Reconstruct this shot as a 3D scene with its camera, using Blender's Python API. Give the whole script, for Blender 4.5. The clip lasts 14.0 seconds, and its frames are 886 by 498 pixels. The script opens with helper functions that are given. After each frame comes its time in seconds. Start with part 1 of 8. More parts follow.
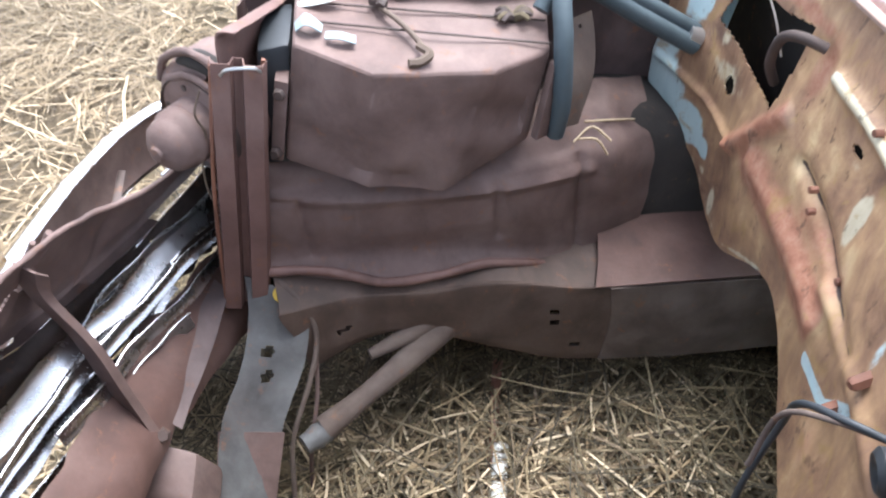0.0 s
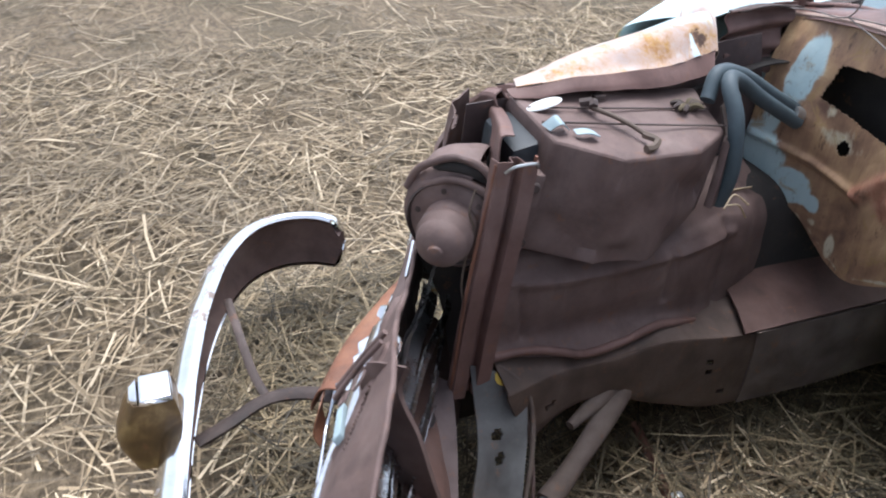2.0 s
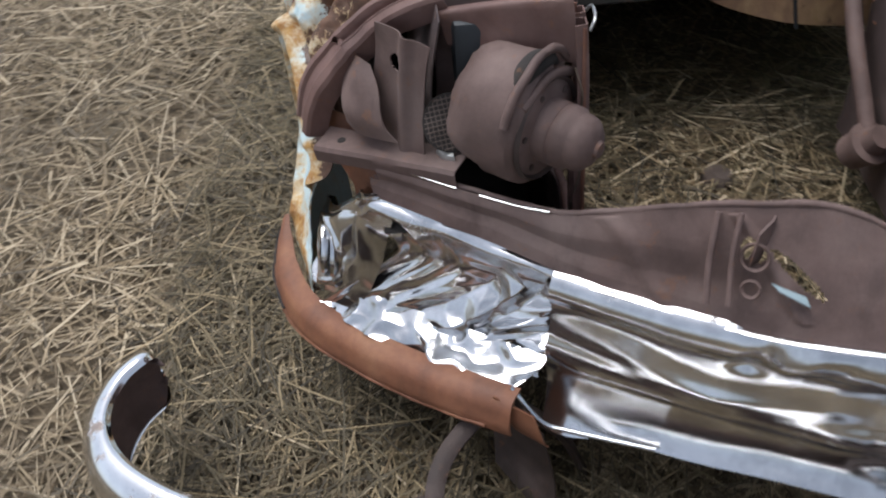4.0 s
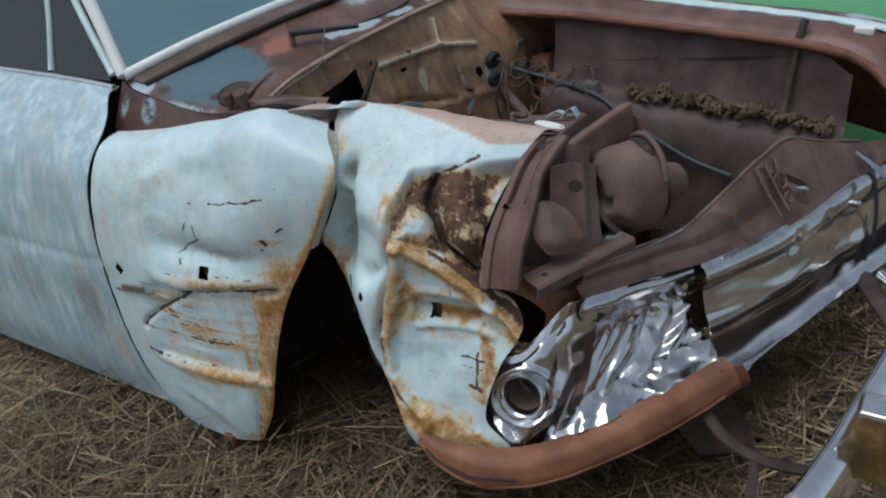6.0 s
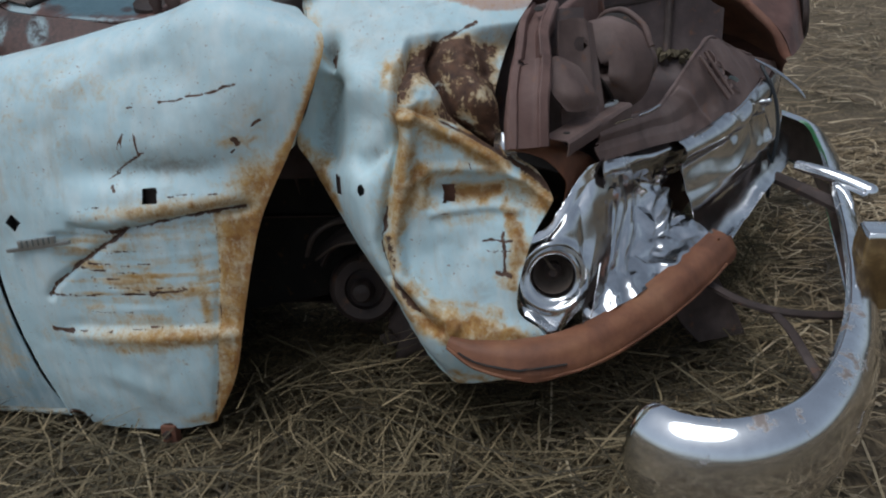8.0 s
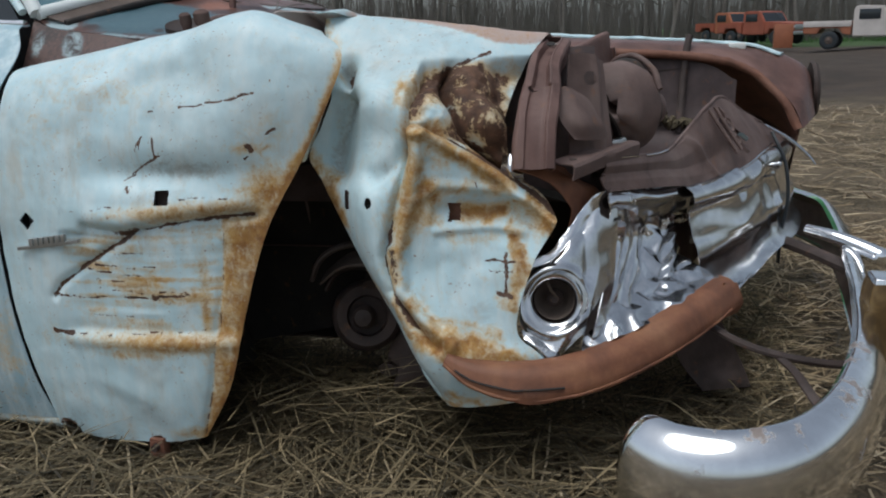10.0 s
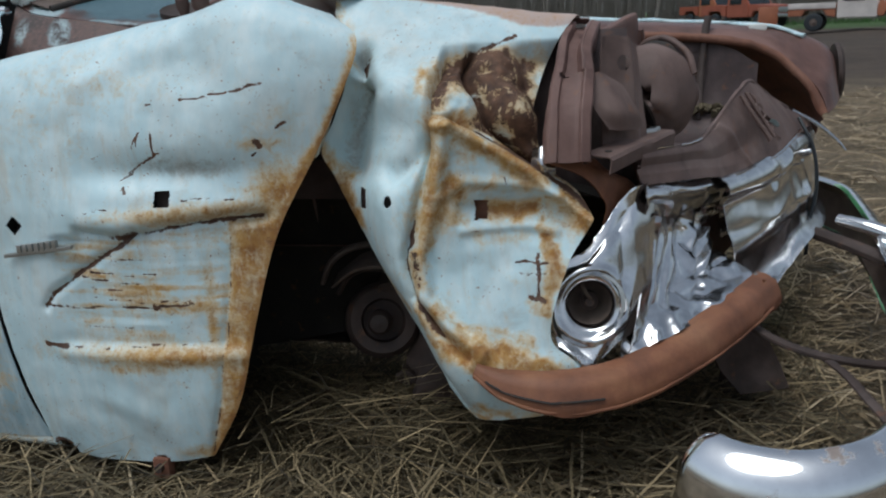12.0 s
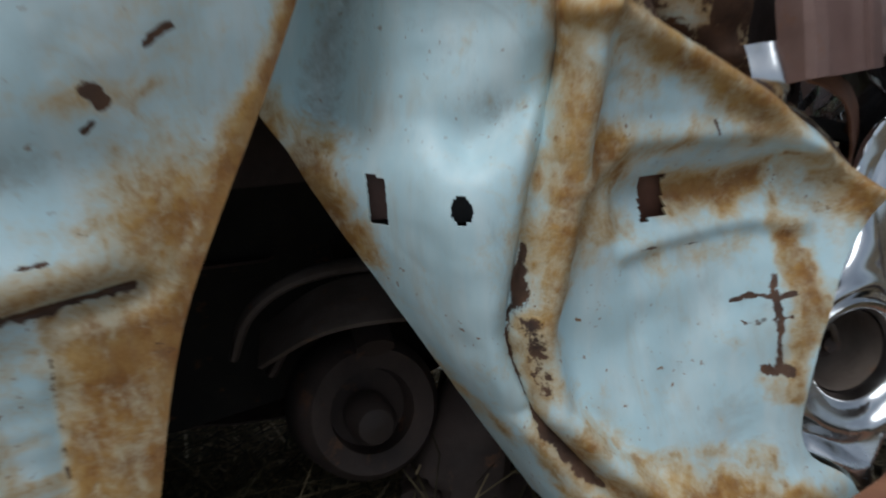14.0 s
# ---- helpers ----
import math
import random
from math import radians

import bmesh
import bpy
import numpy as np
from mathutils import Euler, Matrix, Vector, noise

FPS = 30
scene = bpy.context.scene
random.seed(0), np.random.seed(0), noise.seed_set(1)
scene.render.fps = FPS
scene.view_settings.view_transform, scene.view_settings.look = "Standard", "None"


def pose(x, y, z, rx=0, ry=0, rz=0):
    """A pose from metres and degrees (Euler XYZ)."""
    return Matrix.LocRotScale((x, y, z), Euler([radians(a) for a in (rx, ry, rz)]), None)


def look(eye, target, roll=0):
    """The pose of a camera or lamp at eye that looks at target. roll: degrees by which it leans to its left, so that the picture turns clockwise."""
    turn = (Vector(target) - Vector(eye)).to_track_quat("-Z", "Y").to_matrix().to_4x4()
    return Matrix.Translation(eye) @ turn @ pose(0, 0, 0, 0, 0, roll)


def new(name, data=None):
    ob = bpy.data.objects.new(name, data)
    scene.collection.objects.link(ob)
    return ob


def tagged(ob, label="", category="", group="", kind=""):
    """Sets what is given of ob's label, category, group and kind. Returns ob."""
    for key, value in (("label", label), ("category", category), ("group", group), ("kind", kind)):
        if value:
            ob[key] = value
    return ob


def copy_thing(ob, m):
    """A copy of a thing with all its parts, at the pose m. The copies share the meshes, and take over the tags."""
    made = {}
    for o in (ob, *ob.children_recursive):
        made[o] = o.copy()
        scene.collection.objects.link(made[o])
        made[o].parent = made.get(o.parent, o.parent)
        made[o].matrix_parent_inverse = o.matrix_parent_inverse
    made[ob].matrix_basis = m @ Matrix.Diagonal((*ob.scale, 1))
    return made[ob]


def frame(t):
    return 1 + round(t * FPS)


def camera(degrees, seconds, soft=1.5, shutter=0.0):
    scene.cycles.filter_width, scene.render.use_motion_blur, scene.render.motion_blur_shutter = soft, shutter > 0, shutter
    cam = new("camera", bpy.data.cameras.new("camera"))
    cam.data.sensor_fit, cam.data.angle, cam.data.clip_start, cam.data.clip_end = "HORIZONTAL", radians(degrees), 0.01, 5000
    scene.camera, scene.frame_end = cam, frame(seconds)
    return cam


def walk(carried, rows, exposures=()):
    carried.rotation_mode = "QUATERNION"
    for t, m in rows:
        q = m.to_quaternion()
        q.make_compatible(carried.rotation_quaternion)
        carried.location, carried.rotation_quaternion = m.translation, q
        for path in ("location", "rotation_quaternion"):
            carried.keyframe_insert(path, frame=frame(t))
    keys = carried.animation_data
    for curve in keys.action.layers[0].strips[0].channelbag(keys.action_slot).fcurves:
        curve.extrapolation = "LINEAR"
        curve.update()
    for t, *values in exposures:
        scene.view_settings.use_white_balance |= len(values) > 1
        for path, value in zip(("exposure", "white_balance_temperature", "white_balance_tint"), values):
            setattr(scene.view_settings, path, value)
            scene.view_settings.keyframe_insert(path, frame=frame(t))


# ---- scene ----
cam = camera(56.3, 14.0, soft=2.0, shutter=0.3)
PATH = [
    (0, (-0.342, 0.592, 1.638), (-0.455, -0.903, 0.314), -1.3),
    (0.5, (-0.37, 0.751, 1.688), (-0.434, -0.88, 0.533), -2.6),
    (1, (-0.278, 0.816, 1.701), (-0.435, -0.88, 0.653), 0.2),
    (1.5, (0.174, 0.765, 1.679), (-0.231, -0.874, 0.607), 0.3),
    (2, (0.483, 0.586, 1.671), (-0.096, -0.986, 0.579), 0.7),
    (2.5, (0.694, 0.289, 1.675), (-0.205, -1.037, 0.479), -2.9),
    (2.7, (0.765, 0.191, 1.683), (-0.225, -1.044, 0.46), -4.3),
    (4.8, (1.225, -1.531, 1.71), (-0.231, -0.883, 0.502), -3.0),
    (5, (1.12, -1.71, 1.694), (-0.345, -0.886, 0.611), -2.3),
    (5.5, (0.875, -2.119, 1.755), (-0.376, -0.94, 0.734), -5.4),
    (6, (0.636, -2.597, 1.794), (-0.358, -1.165, 0.815), -6.4),
    (6.5, (0.344, -2.749, 1.772), (-0.39, -1.154, 0.814), -7.1),
    (7, (0.103, -2.842, 1.763), (-0.41, -1.163, 0.805), -6.7),
    (7.5, (-0.03, -2.889, 1.512), (-0.446, -1.123, 0.67), -7.5),
    (7.7, (-0.015, -2.9, 1.339), (-0.434, -1.118, 0.533), -5.8),
    (9.8, (0.06, -2.987, 1.039), (-0.422, -1.112, 0.537), -1.4),
    (10, (0.055, -2.981, 1.039), (-0.435, -1.108, 0.535), -1.5),
    (10.5, (0.047, -2.966, 1.037), (-0.454, -1.096, 0.534), -2.2),
    (11, (0.046, -2.958, 1.039), (-0.445, -1.083, 0.544), -1.9),
    (11.5, (0.037, -2.947, 1.038), (-0.442, -1.07, 0.543), -1.3),
    (12, (-0.065, -2.858, 1.034), (-0.52, -0.985, 0.499), -2.1),
    (12.5, (-0.252, -2.684, 1.154), (-0.659, -0.872, 0.412), -6.4),
    (13, (-0.414, -2.455, 1.25), (-0.689, -0.662, 0.408), -4.9),
    (13.5, (-0.568, -2.181, 1.153), (-0.641, -0.404, 0.239), -7.2),
    (14, (-0.637, -1.887, 0.929), (-0.499, -0.071, 0.104), -3.4),
]
walk(cam, [(t, look(eye, target, roll)) for t, eye, target, roll in PATH],
     exposures=[(0.0, 2.42, 5920, 10), (0.6, 2.28, 5900, 10), (1.2, 2.0, 5880, 10), (2.0, 1.42, 5850, 10), (2.7, 1.2, 5850, 10), (4.8, 0.25, 6130, 9), (5.0, 0.2, 6130, 9), (6.5, -0.23, 5800, 5),
                (7.2, -0.26, 5760, 5), (7.7, -0.33, 5760, 5), (9.8, -0.06, 5980, 5), (12.0, -0.08, 5880, 4), (13.3, -0.24, 5780, 4), (14.0, -0.33, 5820, 3)])

# ---- light: an overcast spring sky with a broad, weak sun ----
world = bpy.data.worlds.new("world")
scene.world = world
world.use_nodes = True
wt = world.node_tree
sky = wt.nodes.new("ShaderNodeTexSky")
sky.sky_type, sky.sun_disc = "NISHITA", False
sky.sun_elevation, sky.sun_rotation = radians(70), radians(215)
sky.dust_density, sky.air_density = 3.0, 1.0
veil = wt.nodes.new("ShaderNodeHueSaturation")
veil.inputs["Saturation"].default_value = 0.42
back = wt.nodes["Background"]
back.inputs["Strength"].default_value = 0.118
wt.links.new(sky.outputs[0], veil.inputs["Color"])
wt.links.new(veil.outputs[0], back.inputs["Color"])
sun = new("sun", bpy.data.lights.new("sun", "SUN"))
sun.data.energy, sun.data.angle, sun.data.color = 1.4, radians(40), (1.0, 0.97, 0.93)
sun.matrix_world = look((-1.2, -1.8, 6.5), (0, 0, 0))

# ---- materials ----
class Mat:
    """A short hand for node materials."""
    def __init__(self, name):
        self.m = bpy.data.materials.new(name)
        self.m.use_nodes = True
        self.t = self.m.node_tree
        self.b = self.t.nodes["Principled BSDF"]
        self.co = self.t.nodes.new("ShaderNodeTexCoord").outputs["Object"]

    def put(self, socket, v):
        if isinstance(v, bpy.types.NodeSocket):
            self.t.links.new(v, socket)
        elif v is not None:
            socket.default_value = v

    def math(self, op, a, b=0.0, c=0.0):
        n = self.t.nodes.new("ShaderNodeMath")
        n.operation = op
        for s, v in zip(n.inputs, (a, b, c)):
            self.put(s, v)
        return n.outputs[0]

    def noise(self, scale, detail=4.0, rough=0.55, stretch=(1, 1, 1), warp=0.0):
        mp = self.t.nodes.new("ShaderNodeMapping")
        mp.inputs["Scale"].default_value = stretch
        self.put(mp.inputs["Vector"], self.co)
        n = self.t.nodes.new("ShaderNodeTexNoise")
        self.put(n.inputs["Vector"], mp.outputs[0])
        n.inputs["Scale"].default_value = scale
        n.inputs["Detail"].default_value = detail
        n.inputs["Roughness"].default_value = rough
        n.inputs["Distortion"].default_value = warp
        return n.outputs["Fac"]

    def attr(self, name, what="Fac"):
        n = self.t.nodes.new("ShaderNodeAttribute")
        n.attribute_name = name
        return n.outputs[what]

    def step(self, v, lo, hi):
        n = self.t.nodes.new("ShaderNodeMapRange")
        n.interpolation_type = "SMOOTHSTEP"
        self.put(n.inputs[0], v)
        n.inputs[1].default_value, n.inputs[2].default_value = lo, hi
        return n.outputs[0]

    def mix(self, f, a, b, how="MIX"):
        n = self.t.nodes.new("ShaderNodeMix")
        n.data_type, n.blend_type = "RGBA", how
        self.put(n.inputs[0], f)
        for s, v in ((n.inputs[6], a), (n.inputs[7], b)):
            self.put(s, (*v, 1) if isinstance(v, tuple) else v)
        return n.outputs[2]

    def ramp(self, v, *stops):
        n = self.t.nodes.new("ShaderNodeValToRGB")
        self.put(n.inputs[0], v)
        while len(n.color_ramp.elements) < len(stops):
            n.color_ramp.elements.new(0.5)
        for e, (p, c) in zip(n.color_ramp.elements, stops):
            e.position, e.color = p, (*c, 1)
        return n.outputs[0]

    def bump(self, h, strength=0.3, dist=0.002):
        n = self.t.nodes.new("ShaderNodeBump")
        n.inputs["Strength"].default_value, n.inputs["Distance"].default_value = strength, dist
        self.put(n.inputs["Height"], h)
        self.put(self.b.inputs["Normal"], n.outputs[0])

    def set(self, color=None, rough=None, metal=None, **more):
        for k, v in (("Base Color", color), ("Roughness", rough), ("Metallic", metal)):
            self.put(self.b.inputs[k], (*v, 1) if isinstance(v, tuple) else v)
        for k, v in more.items():
            self.put(self.b.inputs[k.replace("_", " ")], v)
        return self.m


def rust_tones(m, scale=14.0):
    """Ochre, orange and dark rust, mottled at two scales."""
    a = m.ramp(m.noise(scale, 9, 0.72), (0.25, (0.14, 0.055, 0.016)), (0.42, (0.34, 0.155, 0.036)),
               (0.55, (0.48, 0.265, 0.070)), (0.75, (0.60, 0.40, 0.16)))
    return a


def old_paint(name, pale, chalk):
    """Chalky enamel with rust pocks; the attributes rust and deep say where it has gone, a third where dirt and painted
    dent shade grey it.
    """
    m = Mat(name)
    fine, mid = m.noise(110, 7, 0.75), m.noise(24, 9, 0.70, warp=0.6)
    streak = m.noise(30, 5, 0.6, (1, 1, 0.22))
    drip = m.noise(55, 6, 0.65, (1, 1, 0.16))
    wear = m.math("ADD", m.math("MULTIPLY", m.math("SUBTRACT", mid, 0.5), 1.5), m.math("MULTIPLY", m.math("SUBTRACT", fine, 0.5), 0.9))
    wear = m.math("ADD", wear, m.math("MULTIPLY", m.math("SUBTRACT", drip, 0.5), 0.5))
    stain = m.math("MULTIPLY", m.step(m.math("ADD", m.attr("rust"), wear), 0.34, 0.86), m.math("MULTIPLY_ADD", m.noise(70, 5, 0.7, (1, 1, 0.12)), 0.5, 0.72))
    deep = m.step(m.math("ADD", m.attr("deep"), wear), 0.46, 0.58)
    paint = m.mix(m.step(streak, 0.35, 0.75), pale, chalk)
    paint = m.mix(m.math("MULTIPLY", m.step(m.noise(5, 5), 0.45, 0.75), 0.45), paint, (0.36, 0.40, 0.39))
    # greys the paint: real dirt, and shade painted into dents
    grime = m.step(m.math("ADD", m.attr("grime"), m.math("MULTIPLY", wear, 0.6)), 0.3, 0.9)
    paint = m.mix(m.math("MULTIPLY", grime, 0.75), paint, (0.19, 0.18, 0.16))
    runs = m.math("MULTIPLY", m.step(m.noise(16, 7, 0.65, (1, 1, 0.22), 0.4), 0.50, 0.72), m.step(m.noise(3.5, 4), 0.38, 0.60))
    paint = m.mix(m.math("MULTIPLY", runs, 0.45), paint, (0.50, 0.43, 0.32))
    paint = m.mix(m.math("MULTIPLY", m.step(m.noise(10, 6, 0.7, warp=0.8), 0.56, 0.70), 0.30), paint, (0.33, 0.36, 0.35))
    specks = m.math("MULTIPLY", m.step(m.noise(150, 3, 0.5), 0.66, 0.72), m.step(m.noise(9, 3), 0.42, 0.62))
    halo = m.math("MULTIPLY", m.step(m.math("ADD", m.attr("rust"), m.math("MULTIPLY", wear, 0.7)), 0.04, 0.55), 0.72)
    c = m.mix(halo, paint, (0.60, 0.41, 0.17))
    c = m.mix(m.math("MULTIPLY", m.step(m.math("ADD", m.attr("pink"), m.math("MULTIPLY", wear, 0.6)), 0.2, 0.8), 0.75), c, (0.44, 0.27, 0.215))
    c = m.mix(specks, c, (0.24, 0.12, 0.05))
    tone = m.mix(m.math("MULTIPLY", m.step(m.attr("rust"), 0.55, 0.95), 0.50), rust_tones(m, 30), m.ramp(fine, (0.3, (0.085, 0.034, 0.014)), (0.7, (0.22, 0.085, 0.028))))
    c = m.mix(stain, c, tone)
    c = m.mix(deep, c, m.ramp(m.noise(40, 6), (0.3, (0.050, 0.026, 0.018)), (0.7, (0.15, 0.075, 0.042))))
    rough = m.math("ADD", m.math("MULTIPLY", stain, 0.35), m.math("MULTIPLY_ADD", streak, 0.2, 0.34))
    m.bump(m.math("ADD", m.math("MULTIPLY", stain, m.noise(120, 6, 0.7)), m.math("MULTIPLY", deep, -0.4)), 0.55, 0.003)
    return m.set(c, rough)


def rusty_metal(name, lo, mid_c, hi, scale=9.0, dust=0.35, rough=0.72):
    """Bare sheet steel under an even coat of brown rust, with paler dusty patches and dark runs."""
    m = Mat(name)
    n = m.noise(scale, 9, 0.62, warp=0.3)
    fine = m.noise(140, 5, 0.7)
    c = m.ramp(n, (0.28, lo), (0.5, mid_c), (0.72, hi))
    c = m.mix(m.math("MULTIPLY", m.step(m.noise(4.5, 6, 0.6), 0.45, 0.7), dust), c, (0.21, 0.165, 0.15))
    c = m.mix(m.math("MULTIPLY", m.step(m.noise(11, 6, 0.6, (1, 1, 0.3)), 0.55, 0.75), 0.5), c, tuple(v * 0.5 for v in lo))
    c = m.mix(m.math("MULTIPLY", m.step(m.noise(26, 7, 0.7), 0.58, 0.7), 0.55), c, (0.23, 0.10, 0.045))
    c = m.mix(m.math("MULTIPLY", fine, 0.35), c, tuple(v * 0.6 for v in mid_c))
    m.bump(m.math("ADD", fine, m.noise(33, 5)), 0.35, 0.0025)
    return m.set(c, m.math("MULTIPLY_ADD", n, 0.25, rough - 0.12), 0.0)


PALE = old_paint("faded_blue_paint", (0.54, 0.70, 0.74), (0.66, 0.76, 0.77))
BLUE = old_paint("worn_blue_paint", (0.33, 0.47, 0.53), (0.60, 0.70, 0.72))
BROWN = rusty_metal("brown_rusted_steel", (0.076, 0.047, 0.040), (0.145, 0.093, 0.080), (0.212, 0.142, 0.122))
DARK = rusty_metal("dark_rusted_steel", (0.026, 0.017, 0.014), (0.052, 0.034, 0.028), (0.085, 0.055, 0.045))
RED = rusty_metal("red_rusted_steel", (0.10, 0.042, 0.026), (0.20, 0.082, 0.048), (0.29, 0.13, 0.075), dust=0.2)
DUSTY = rusty_metal("dusty_frame_steel", (0.060, 0.042, 0.034), (0.115, 0.084, 0.068), (0.175, 0.135, 0.108), dust=0.4, rough=0.85)
MAUVE = rusty_metal("mauve_brown_steel", (0.085, 0.044, 0.036), (0.165, 0.090, 0.074), (0.23, 0.135, 0.112), dust=0.25, rough=0.65)
PLUM = rusty_metal("plum_brown_steel", (0.045, 0.030, 0.029), (0.085, 0.058, 0.055), (0.135, 0.095, 0.09))
GREYBLUE = rusty_metal("grey_blue_painted_steel", (0.055, 0.050, 0.047), (0.105, 0.103, 0.100), (0.17, 0.172, 0.168), dust=0.3, rough=0.6)
ORANGE = rusty_metal("orange_rusted_steel", (0.10, 0.040, 0.022), (0.22, 0.086, 0.042), (0.33, 0.15, 0.07), dust=0.12, rough=0.6)
FADED = rusty_metal("chalky_faded_primer", (0.22, 0.135, 0.105), (0.34, 0.235, 0.19), (0.46, 0.36, 0.30), dust=0.1, rough=0.6)
RAIL = rusty_metal("dusty_rail_steel", (0.045, 0.029, 0.022), (0.088, 0.057, 0.042), (0.14, 0.096, 0.072), dust=0.25)
STAINED = rusty_metal("gold_brown_stained_chrome", (0.060, 0.034, 0.012), (0.13, 0.075, 0.024), (0.30, 0.20, 0.075), scale=16, dust=0.05, rough=0.42)
RUSSET = rusty_metal("russet_brown_steel", (0.058, 0.029, 0.022), (0.100, 0.052, 0.040), (0.145, 0.080, 0.062), dust=0.2)
# near-black that paints in the shade of the arch, cavities and gaps
SHADE_BLACK = rusty_metal("black_grime", (0.018, 0.015, 0.013), (0.030, 0.025, 0.022), (0.050, 0.041, 0.035), dust=0.04, rough=0.9)


def make_firewall():
    """Layers of old blue, ochre and red-brown on one pressed panel."""
    m = Mat("firewall_patina")
    mid, fine = m.noise(5.5, 9, 0.62, warp=0.8), m.noise(80, 6, 0.7)
    run = m.noise(26, 6, 0.6, (1, 1, 0.18))
    wear = m.math("ADD", m.math("MULTIPLY", m.math("SUBTRACT", mid, 0.5), 1.0), m.math("MULTIPLY", m.math("SUBTRACT", run, 0.5), 0.7))
    c = m.ramp(m.math("ADD", mid, m.math("MULTIPLY", m.math("SUBTRACT", run, 0.5), 0.5)),
               (0.28, (0.14, 0.078, 0.052)), (0.45, (0.28, 0.165, 0.098)), (0.58, (0.40, 0.25, 0.135)), (0.74, (0.58, 0.43, 0.24)))
    c = m.mix(m.step(m.math("ADD", m.attr("rust"), wear), 0.35, 0.75), c, m.ramp(m.noise(30, 7, 0.7), (0.3, (0.23, 0.092, 0.056)), (0.5, (0.36, 0.17, 0.105)), (0.7, (0.45, 0.27, 0.18))))
    c = m.mix(m.step(m.math("ADD", m.attr("blue"), wear), 0.4, 0.6), c, m.mix(run, (0.33, 0.47, 0.50), (0.55, 0.64, 0.62)))
    c = m.mix(m.step(m.math("ADD", m.attr("pale"), wear), 0.42, 0.62), c, m.mix(run, (0.42, 0.34, 0.20), (0.62, 0.58, 0.46)))
    c = m.mix(m.math("MULTIPLY", m.step(m.noise(16, 7, 0.7, warp=1.0), 0.56, 0.66), 0.6), c, (0.34, 0.22, 0.085))
    c = m.mix(m.math("MULTIPLY", m.step(m.noise(38, 6, 0.7, (1, 1, 0.5)), 0.58, 0.68), 0.7), c, (0.085, 0.048, 0.032))
    c = m.mix(m.step(m.math("ADD", m.attr("deep"), wear), 0.45, 0.65), c, (0.055, 0.035, 0.026))
    m.bump(m.math("ADD", fine, mid), 0.4, 0.003)
    return m.set(c, 0.5)


def make_chrome(name, rough, spots, base=0.05, bright=0.72, dim=0.52):
    m = Mat(name)
    n = m.noise(60, 7, 0.7)
    pit = m.math("MULTIPLY", m.step(m.math("ADD", m.noise(19, 8, 0.7), m.attr("rust")), 0.62, 0.72), spots)
    c = m.mix(pit, m.mix(m.step(m.noise(9, 5, 0.6), 0.35, 0.7), (bright, bright, bright + 0.01), (dim, dim, dim + 0.01)), (0.14, 0.075, 0.04))
    m.bump(m.noise(14, 2), 0.05, 0.002)
    dull = m.math("MULTIPLY", m.step(m.noise(7, 5, 0.6), 0.5, 0.7), 0.10)
    return m.set(c, m.math("ADD", m.math("ADD", m.math("MULTIPLY", n, rough), dull), m.math("MULTIPLY_ADD", pit, 0.5, base)), m.math("SUBTRACT", 1.0, pit))


def plain(name, color, rough=0.6, metal=0.0, vary=0.3, scale=25.0, **more):
    m = Mat(name)
    n = m.noise(scale, 6, 0.6)
    c = m.mix(n, tuple(v * (1 - vary) for v in color), tuple(min(1, v * (1 + vary)) for v in color))
    m.bump(m.noise(scale * 5, 4), 0.25, 0.002)
    return m.set(c, rough, metal, **more)


FIREWALL = make_firewall()


def make_primer():
    """Mauve-brown primer with remains of pale top coat; blue also paints in a sheen."""
    m = Mat("mauve_brown_primer")
    mid, fine = m.noise(7, 8, 0.65, warp=0.5), m.noise(90, 6, 0.7)
    wear = m.math("ADD", m.math("MULTIPLY", m.math("SUBTRACT", mid, 0.5), 1.0), m.math("MULTIPLY", m.math("SUBTRACT", fine, 0.5), 0.5))
    c = m.ramp(mid, (0.3, (0.06, 0.032, 0.026)), (0.5, (0.13, 0.066, 0.052)), (0.7, (0.20, 0.11, 0.09)))
    c = m.mix(m.step(m.math("ADD", m.attr("rust"), wear), 0.45, 0.8), c, (0.30, 0.12, 0.07))
    c = m.mix(m.step(m.math("ADD", m.attr("blue"), wear), 0.38, 0.58), c, m.mix(fine, (0.30, 0.41, 0.45), (0.50, 0.57, 0.57)))
    c = m.mix(m.step(m.math("ADD", m.attr("teal"), wear), 0.40, 0.62), c, m.mix(fine, (0.035, 0.075, 0.095), (0.13, 0.21, 0.24)))
    c = m.mix(m.step(m.math("ADD", m.attr("deep"), wear), 0.45, 0.7), c, (0.045, 0.028, 0.024))
    m.bump(m.math("ADD", fine, mid), 0.3, 0.003)
    return m.set(c, 0.35)


PRIMER = make_primer()
CHROME = make_chrome("pitted_chrome", 0.10, 0.8, 0.04, 0.86, 0.72)
CHROME_CLEAN = make_chrome("crumpled_bright_trim", 0.14, 0.25, 0.10)
SLAT = make_chrome("dull_grille_slat", 0.2, 0.5, 0.16, 0.52, 0.32)
RUBBER = plain("black_rubber", (0.022, 0.026, 0.030), 0.55)
HOSE = plain("weathered_rubber_hose", (0.055, 0.075, 0.085), 0.6)
WHITE = plain("white_plastic", (0.78, 0.78, 0.74), 0.5, vary=0.06)
WHITE_TRIM = plain("white_painted_trim", (0.74, 0.76, 0.74), 0.4, vary=0.12)
BLUE_RAG = plain("pale_blue_scrap", (0.30, 0.38, 0.40), 0.6)
PALE_WIRE = plain("pale_stripped_wire", (0.20, 0.17, 0.15), 0.6)
WIRE = plain("rusty_wire", (0.10, 0.07, 0.05), 0.7)
